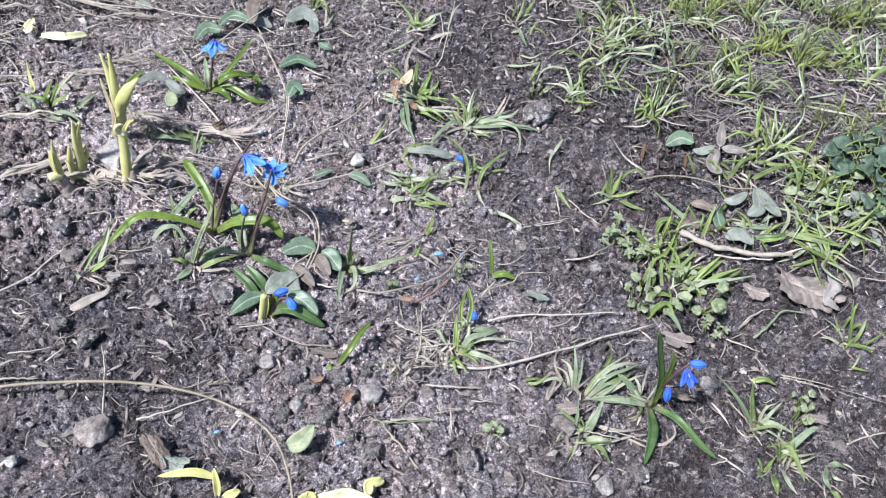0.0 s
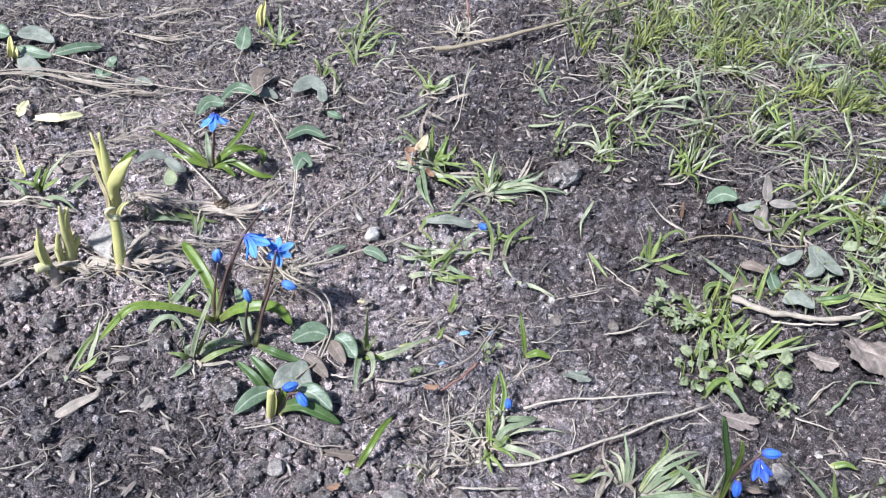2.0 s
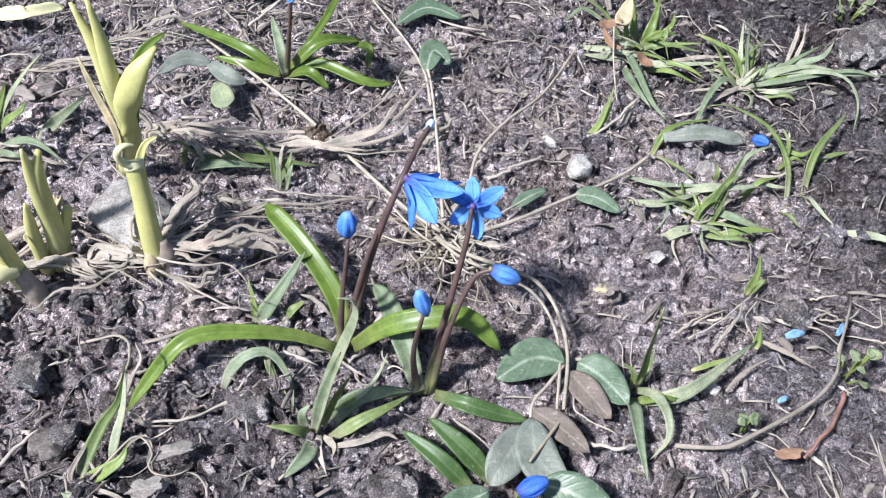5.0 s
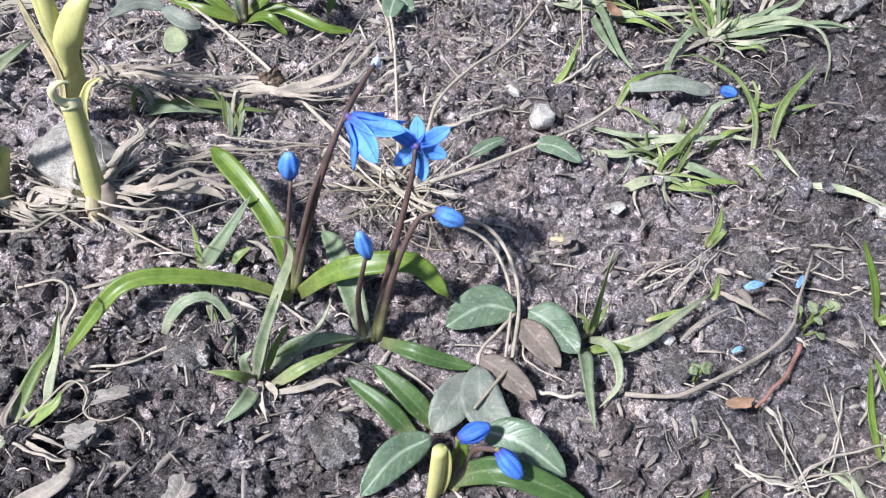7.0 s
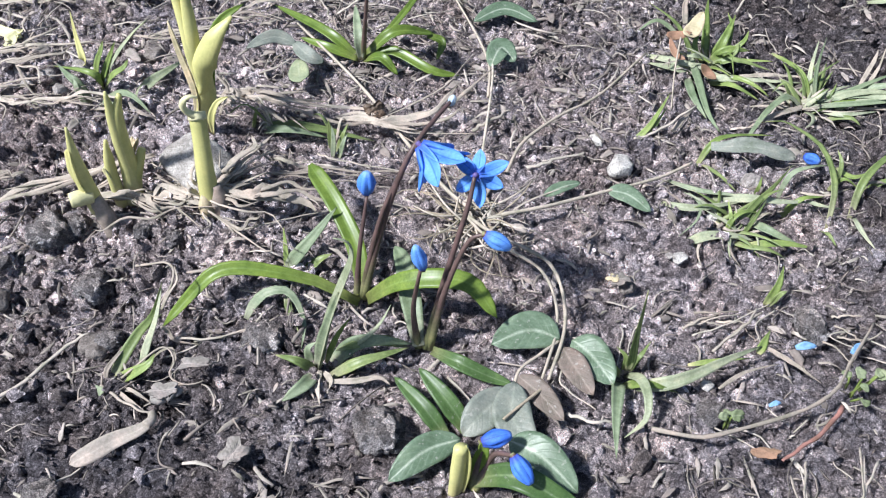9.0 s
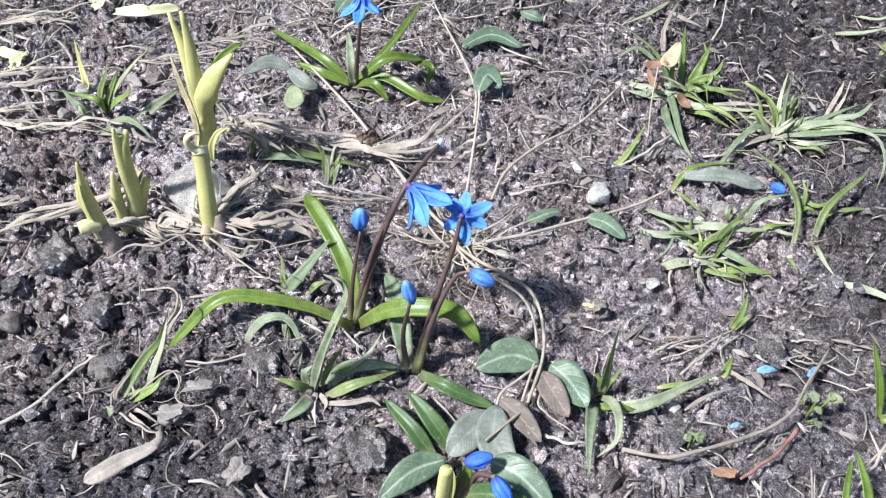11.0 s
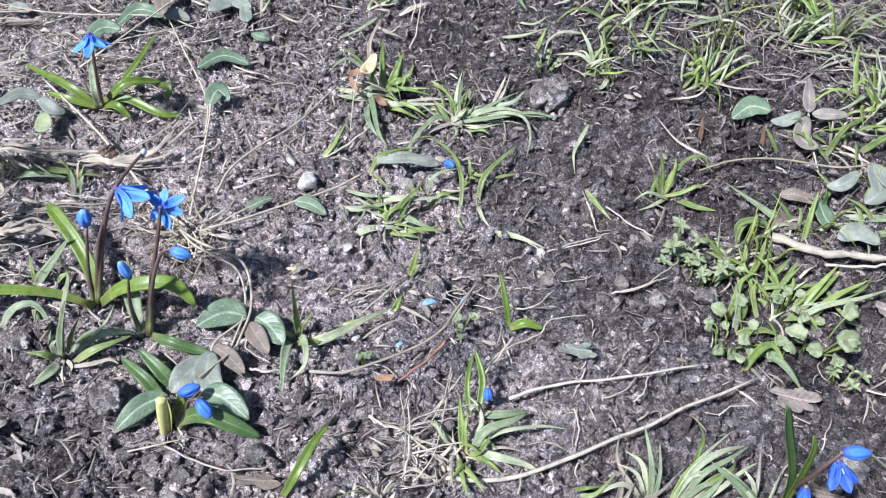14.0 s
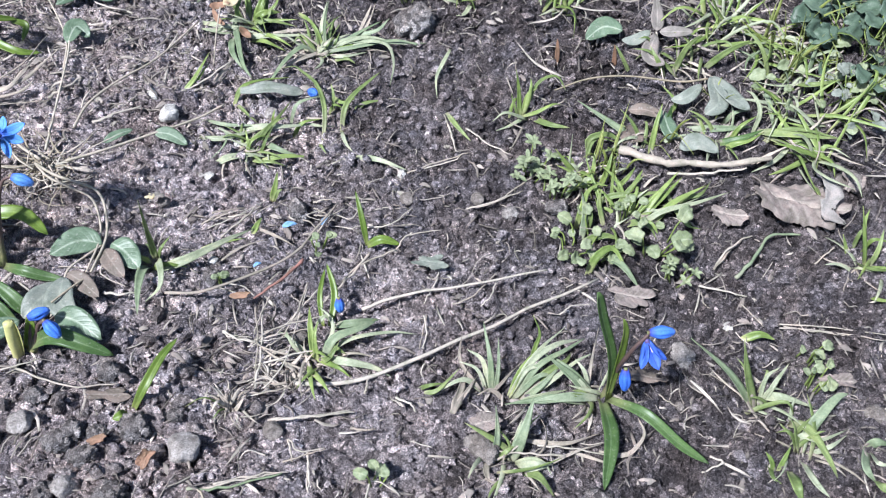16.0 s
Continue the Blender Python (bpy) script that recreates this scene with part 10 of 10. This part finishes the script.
tuft(0.2959, 0.0037, "lime-green grass between the weeds and the stick", [
    (LUSH, 3.8, (0.3058, -0.0012, 0.0), (0.3121, 0.0028, 0.005), (0.3218, 0.0088, 0.008), (0.331, 0.0154, 0.01)),
    (LUSH, 3.2, (0.3046, 0.0008, 0.0), (0.3092, 0.0042, 0.006), (0.3188, 0.0099, 0.009), (0.3269, 0.0134, 0.01)),
    (LUSH, 3.0, (0.2987, 0.0083, 0.0), (0.2998, 0.0139, 0.007), (0.2968, 0.0221, 0.01), (0.2912, 0.0304, 0.011)),
    (LUSH, 2.6, (0.2897, 0.0083, 0.0), (0.2878, 0.0145, 0.006), (0.2858, 0.0245, 0.01), (0.2847, 0.035, 0.013)),
    (LUSH, 2.4, (0.2943, 0.0088, 0.0), (0.2947, 0.0146, 0.007), (0.2972, 0.0247, 0.012), (0.3012, 0.0339, 0.015)),
    (GRASS, 3.0, (0.2926, 0.0397, 0.0), (0.2895, 0.0431, 0.006), (0.2955, 0.0496, 0.008), (0.3067, 0.0474, 0.005)),
    (PALE_BLADE, 2.6, (0.3022, -0.0034, 0.0), (0.311, -0.0016, 0.004), (0.3234, 0.0011, 0.005), (0.344, 0.0076, 0.004)),
    (GRASS, 3.2, (0.3281, 0.0064, 0.0), (0.333, 0.0075, 0.004), (0.3395, 0.0067, 0.006), (0.3466, 0.0129, 0.007)),
    (GRASS, 3.6, (0.2869, 0.0125, 0.0), (0.2938, 0.0126, 0.006), (0.303, 0.0103, 0.008), (0.3144, 0.0099, 0.004)),
    (LUSH, 2.4, (0.3289, 0.0063, 0.0), (0.3266, -0.0038, 0.004), (0.3286, -0.0094, 0.004), (0.3359, -0.0109, 0.002)),
    (GRASS, 4.4, (0.2986, -0.0022, 0.0), (0.3017, -0.006, 0.006), (0.3071, -0.0093, 0.007), (0.3107, -0.0149, 0.003)),
    (LUSH, 3.4, (0.274, 0.0001, 0.0), (0.2766, 0.0051, 0.007), (0.2812, 0.0135, 0.01), (0.2896, 0.0184, 0.011)),
    (LUSH, 2.8, (0.3057, 0.0174, 0.0), (0.3092, 0.02, 0.006), (0.3135, 0.0246, 0.009)),
    (GRASS, 3.0, (0.2793, -0.0023, 0.0), (0.2799, 0.0009, 0.007), (0.2773, 0.01, 0.01)),
    (STRIP, 1.6, (0.2928, -0.0016, 0.0), (0.3024, -0.0006, 0.004), (0.3144, -0.0003, 0.004)),
    (LUSH, 4.2, (0.2713, -0.0309, 0.0), (0.2745, -0.0273, 0.008), (0.2838, -0.0237, 0.009), (0.289, -0.0341, 0.004)),
    (GRASS, 3.6, (0.2743, -0.0094, 0.0), (0.2811, -0.0119, 0.005), (0.2914, -0.0127, 0.004)),
], group="grass tufts on the bank", extra=True)
tuft(0.3936, 0.031, "flat blades of grass behind the withered leaf", [
    (LUSH, 3.8, (0.3604, 0.0353, 0.0), (0.3648, 0.0322, 0.006), (0.3711, 0.0311, 0.008), (0.3801, 0.0345, 0.008)),
    (LUSH, 3.0, (0.3942, 0.0284, 0.0), (0.3929, 0.0181, 0.007), (0.3934, 0.0054, 0.008), (0.3976, -0.0062, 0.004)),
    (GRASS, 3.8, (0.383, 0.0353, 0.0), (0.3907, 0.0345, 0.006), (0.4023, 0.0308, 0.007), (0.4222, 0.0233, 0.003)),
    (LUSH, 3.0, (0.4055, 0.0177, 0.0), (0.4088, 0.0212, 0.005), (0.4164, 0.0177, 0.005)),
    (PALE_BLADE, 2.6, (0.4074, 0.0277, 0.0), (0.4113, 0.0199, 0.005), (0.4202, 0.0134, 0.003)),
    (STRIP, 2.0, (0.3734, 0.0235, 0.0), (0.3833, 0.0238, 0.005), (0.3984, 0.0281, 0.004)),
    (LUSH, 2.6, (0.3904, 0.0353, 0.0), (0.3894, 0.0364, 0.007), (0.3943, 0.0405, 0.009)),
    (STRIP, 1.6, (0.3974, 0.0336, 0.0), (0.4072, 0.0339, 0.005), (0.4195, 0.0436, 0.005)),
], group="grass tufts on the bank", extra=False)
straw([(0.3336, -0.0354, 0.001), (0.3421, -0.0284, 0.003), (0.3536, -0.0204, 0.001)], 0.001, STRIP, "bent flat straw in front of the withered leaf")
# dead leaves, winged seeds and fallen petals
dead_leaf((0.3835, -0.006, 0), 0.056, 0.034, -28, "large withered brown-grey leaf with ragged edges", seed=331, curl=0.55, lobes=4, lift=0.007)
dead_leaf((0.3501, -0.0061, 0.002), 0.022, 0.015, -20, "torn piece of brown dead leaf", seed=298, curl=0.4)
dead_leaf((0.2862, -0.0492, 0.002), 0.024, 0.014, -15, "flat tan dead leaf under the squill", seed=299, curl=0.2)
dead_leaf((0.1967, -0.0175, 0.002), 0.018, 0.01, -10, "small grey-white dry leaf on the soil", seed=300, mat=VINCA_GREY, curl=0.3, lobes=3)
dead_leaf((0.2791, -0.0919, 0.002), 0.018, 0.008, -15, "curled brown dead leaf", seed=301, mat=VINCA_OLD, curl=0.5, lobes=3)
dead_leaf((0.2067, -0.1061, 0.002), 0.016, 0.01, 10, "pale flat dead leaf", seed=302, curl=0.3)
dead_leaf((0.0605, -0.0799, 0.002), 0.018, 0.007, -5, "flat brown wood chip", seed=303, mat=VINCA_OLD, curl=0.2, lobes=3)
dead_leaf((0.3647, -0.1028, 0.003), 0.022, 0.008, -10, "curled beige dead leaf", seed=304, curl=0.6, lobes=3)
p = thing("dry_leaf_strip", 0.4, 0.0, "whitish torn leaf end on a dead leaf", "dead leaf")
blade("strip", on([(0.3998, 0.0029, 0.006), (0.3991, -0.0099, 0.009), (0.3922, -0.0181, 0.009), (0.4031, -0.0238, 0.003)], 0.003), 0.008, CHIP_PALE, p, shape=shape_shred, n=16, fold=0.5, twist=0.5, wave=0.08, torn=0.5)
dead_leaf((0.4159, 0.0001, 0.002), 0.018, 0.014, 40, "pinkish folded dead leaf on the soil", seed=332, curl=0.5, lobes=3, pitch=0.3)
dead_leaf((0.3163, 0.0498, 0.003), 0.022, 0.014, 20, "dark brown leaf under the grass", seed=305, mat=VINCA_OLD, curl=0.3)
p = thing("withered_grass", 0.288, 0.1105, "upright orange-brown dry blade", "dead leaf")
blade("blade", on([(0.288, 0.1105, -0.001), (0.2874, 0.1125, 0.006), (0.2866, 0.1155, 0.013)]), 0.003, DEAD_ORANGE, p, shape=shape_shred, fold=0.2, torn=0.2)
p = thing("withered_grass", 0.3177, 0.0985, "upright orange-brown dry blade", "dead leaf")
blade("blade", on([(0.3177, 0.0985, -0.001), (0.3171, 0.1005, 0.006), (0.3163, 0.1035, 0.013)]), 0.003, DEAD_ORANGE, p, shape=shape_shred, fold=0.2, torn=0.2)
dead_leaf((0.0586, -0.099, 0.002), 0.008, 0.004, 20, "small reddish-brown chip of bark", seed=306, mat=DEAD_ORANGE, curl=0.3, lobes=3)
dead_leaf((0.0766, -0.108, 0.002), 0.009, 0.006, 60, "small reddish-brown leaf scrap", seed=307, mat=DEAD_ORANGE, curl=0.5, lobes=3)
dead_leaf((-0.0211, -0.1479, 0.002), 0.026, 0.012, -50, "grey torn dead leaf on the soil", seed=308, mat=VINCA_OLD, curl=0.5, lobes=3)
dead_leaf((-0.0113, -0.1542, 0.002), 0.018, 0.012, -10, "grey torn dead leaf on the soil", seed=309, mat=VINCA_GREY, curl=0.5, lobes=3)
husk_strip([(0.1088, 0.1083, 0.004), (0.1254, 0.1083, 0.007), (0.144, 0.1076, 0.003)], 0.0065, "long grey withered leaf by the fallen bud", VINCA_GREY, 0.3, 0.1)
p = thing("winged_seed", -0.0787, -0.0528, "beige winged maple seed lying on the soil", "seed")
blade("wing", clear(on([(-0.0697, -0.0447, 0.002), (-0.0727, -0.0483, 0.002), (-0.0788, -0.0524, 0.002), (-0.0836, -0.0571, 0.002), (-0.0882, -0.0608, 0.0015)]), 0.0015), 0.0056, SEED, p, shape=shape_wing, fold=0.12, wave=0.03, torn=0.06, n=18, rows=7)
tube("seed", clear(on([(-0.0709, -0.0463, 0.002), (-0.07, -0.044, 0.002), (-0.0711, -0.0417, 0.002)]), 0.0012), 0.0016, 0.0011, SEED, p, "rounded seed case", n=8, sides=8, flat=0.7)
fallen_petal((0.1321, 0.0157, 0), 0.007, 0.1, "fallen light blue petal on the soil")
fallen_petal((0.1493, 0.0179, 0), 0.006, 0.8, "fallen light blue petal on the soil")
fallen_petal((0.1167, -0.011, 0), 0.004, 0.3, "scrap of light blue petal on the soil")
fallen_petal((0.0082, -0.135, 0), 0.004, 0.3, "scrap of blue petal on the soil")
fallen_petal((0.0733, -0.1373, 0), 0.004, 0.2, "scrap of blue petal on the soil")

# ---- turf on the bank and loose litter on the soil ----
def turf_density(x, y):
    """How thick the grass stands: a bank at the back right, with bare patches."""
    k = ease(0.32, 0.41, 0.7 * x + 0.72 * y) * ease(0.23, 0.285, x + 0.12 * y)
    k = max(k, 0.75 * ease(0.27, 0.34, x) * ease(0.0, 0.05, y))
    return k * (0.4 + 0.6 * ease(0.18, 0.3, y)) * ease(0.38, 0.66, float(lattice(np.array([x]), np.array([y]), 26, 31)[0]))


def lay_turf():
    """Small upright bunches of grass, lime or deep green, over a felt of dry stems."""
    rng = random.Random(8)
    green, lime, dry = ([], [], []), ([], [], []), ([], [], [])

    def lay(into, pts, width, n, fold, twist):
        for some, more in zip(into, blade_data(pts, width, n=n, rows=3, fold=fold, twist=twist, start=len(into[0]))):
            some += more
    for k in range(2500):
        x, y = rng.uniform(0.08, 0.72), rng.uniform(0.0, 0.68)
        if rng.random() > turf_density(x, y):
            continue
        lean = rng.uniform(0, 6.283)
        fresh = rng.random() < 0.25 + 0.5 * ease(0.45, 0.6, float(lattice(np.array([x]), np.array([y]), 17, 91)[0]))
        tall, broad = rng.uniform(0.6, 1.15), rng.uniform(0.7, 1.2)
        for k in range(rng.randint(4, 11)):
            bx, by = x + rng.gauss(0, 0.0035), y + rng.gauss(0, 0.0035)
            t, r, h = lean + rng.gauss(0, 1.1), rng.uniform(0.003, 0.024) * tall, rng.uniform(0.006, 0.027) * tall
            pts = on([(bx, by, -0.001), (bx + math.cos(t) * r * 0.35, by + math.sin(t) * r * 0.35, h * 0.65), (bx + math.cos(t) * r, by + math.sin(t) * r, h * rng.uniform(0.55, 1.25) + 0.002)])
            lay(lime if fresh else green, pts, rng.choice((0.0009, 0.0013, 0.0018, 0.0025)) * broad, 6, 0.3, rng.uniform(-0.8, 0.8))
    for k in range(8000):
        x, y = rng.uniform(0.1, 0.7), rng.uniform(0.0, 0.66)
        if rng.random() > turf_density(x, y) * 0.8 + 0.34 * ease(0.28, 0.4, 0.7 * x + 0.72 * y) * ease(0.22, 0.28, x + 0.12 * y):
            continue
        t, r, bow = rng.uniform(0, 6.283), 0.003 + 0.02 * rng.random() ** 1.8, rng.gauss(0, 0.35)
        pts = on([(x - math.cos(t) * r, y - math.sin(t) * r, 0.002), (x - math.sin(t) * r * bow, y + math.cos(t) * r * bow, rng.uniform(0.002, 0.009)), (x + math.cos(t) * r, y + math.sin(t) * r, rng.uniform(0.002, 0.008))])
        lay(dry, pts, rng.choice((0.0004, 0.0007, 0.001, 0.0016)), 6, 0.3, rng.uniform(-1.5, 1.5))
    tagged(part("thatch", mesh_of("thatch", *dry), THATCH), "dry pale grass stems lying in the turf", "dry grass", kind="stuff")
    tagged(part("turf", mesh_of("turf", *green), GRASS_MIX), "patchy short green grass on the bank", "grass", kind="stuff")
    tagged(part("turf", mesh_of("turf", *lime), LIME_MIX), "bunches of fresh lime-green grass on the bank", "grass", kind="stuff")


lay_turf()


def lay_litter():
    """Bits of straw, thin roots and chips of dead leaf."""
    rng = random.Random(9)
    verts, faces, uvs = [], [], []
    for k in range(18500):
        x, y = (rng.uniform(-0.33, 0.56), rng.uniform(-0.2, 0.56)) if k < 14500 else (rng.uniform(-0.33, 0.12), rng.uniform(0.12, 0.5))
        thick = float(lattice(np.array([x]), np.array([y]), 20, 41)[0]) + 0.4 * ease(0.02, 0.2, y) + 0.3 * swell(x, y, 0.02, 0.04, 0.05)
        if rng.random() > ease(0.3, 0.9, thick) + 0.2:
            continue
        t, l, z = rng.uniform(0, 6.283), rng.choice((0.002, 0.0028, 0.0034, 0.004, 0.0048, 0.006, 0.008, 0.011, 0.015)) * rng.uniform(0.7, 1.3) * (1.0 if k < 14500 else 1.6), ground(x, y) + 0.001
        d, s = Vector((math.cos(t), math.sin(t), rng.gauss(0, 0.12))), Vector((-math.sin(t), math.cos(t), 0))
        c = Vector((x, y, z + abs(d.z) * l * 0.4))
        pts = [c - d * l / 2, c + s * rng.gauss(0, 0.12) * l + Vector((0, 0, rng.uniform(0, 0.0015))), c + d * l / 2]
        if rng.random() < 0.35:
            v, f, u = tube_data(pts, rng.uniform(0.00015, 0.00045), rng.uniform(0.00015, 0.0003), n=3, sides=3, start=len(verts))
        else:
            v, f, u = blade_data(pts, min(l * rng.uniform(0.08, 0.22), rng.uniform(0.0005, 0.0014)), shape=shape_strap, n=3, rows=3, fold=rng.uniform(-0.5, 0.8), twist=rng.uniform(-1.5, 1.5), torn=0.5, start=len(verts))
        verts += v
        faces += f
        uvs += u
    chips = [], [], []
    for k in range(2600):
        x, y = (rng.uniform(-0.33, 0.5), rng.uniform(-0.19, 0.5)) if k < 1800 else (rng.uniform(-0.33, 0.1), rng.uniform(0.1, 0.45))
        t, l = rng.uniform(0, 6.283), 0.0025 + 0.0085 * rng.random() ** 2
        c, d = Vector((x, y, ground(x, y) + 0.001)), Vector((math.cos(t), math.sin(t), rng.gauss(0, 0.15)))
        pts = [c - d * l / 2, c + Vector((0, 0, rng.uniform(0, 0.001))), c + d * l / 2]
        v, f, u = blade_data(pts, l * rng.uniform(0.15, 0.45), shape=shape_shred, n=7, rows=4, fold=rng.uniform(-0.3, 0.6), twist=rng.uniform(-0.8, 0.8), wave=0.06, torn=0.5, start=len(chips[0]))
        for some, more in zip(chips, (v, f, u)):
            some += more
    tagged(part("leaf_chips", mesh_of("leaf_chips", *chips), CHIP), "small torn chips of dead leaf on the soil", "plant litter", kind="stuff")
    for k in range(2200):
        x, y = (rng.uniform(-0.3, 0.5), rng.uniform(-0.18, 0.3)) if k < 1600 else (rng.uniform(-0.3, 0.3), rng.uniform(0.05, 0.42))
        if rng.random() > 0.15 + float(lattice(np.array([x]), np.array([y]), 22, 71)[0]):
            continue
        t, l, bend = rng.uniform(0, 6.283), 0.005 + 0.016 * rng.random() ** 2, rng.gauss(0, 0.9)
        pts = []
        for f in range(5):
            pts.append(Vector((x, y, max(ground(x, y), lie(x, y) - 0.002) + rng.uniform(0.0006, 0.0022))))
            x, y, t = x + math.cos(t) * l / 4, y + math.sin(t) * l / 4, t + bend * 0.3 + rng.gauss(0, 0.22)
        r = rng.uniform(0.0002, 0.0005)
        v, f, u = tube_data(pts, r, r * 0.6, n=8, sides=4, flat=rng.uniform(0.5, 1), start=len(verts))
        verts += v
        faces += f
        uvs += u
    tagged(part("plant_litter", mesh_of("plant_litter", verts, faces, uvs), STRAW_MIX), "short bits of dry straw, root and leaf on the soil", "plant litter", kind="stuff")


lay_litter()
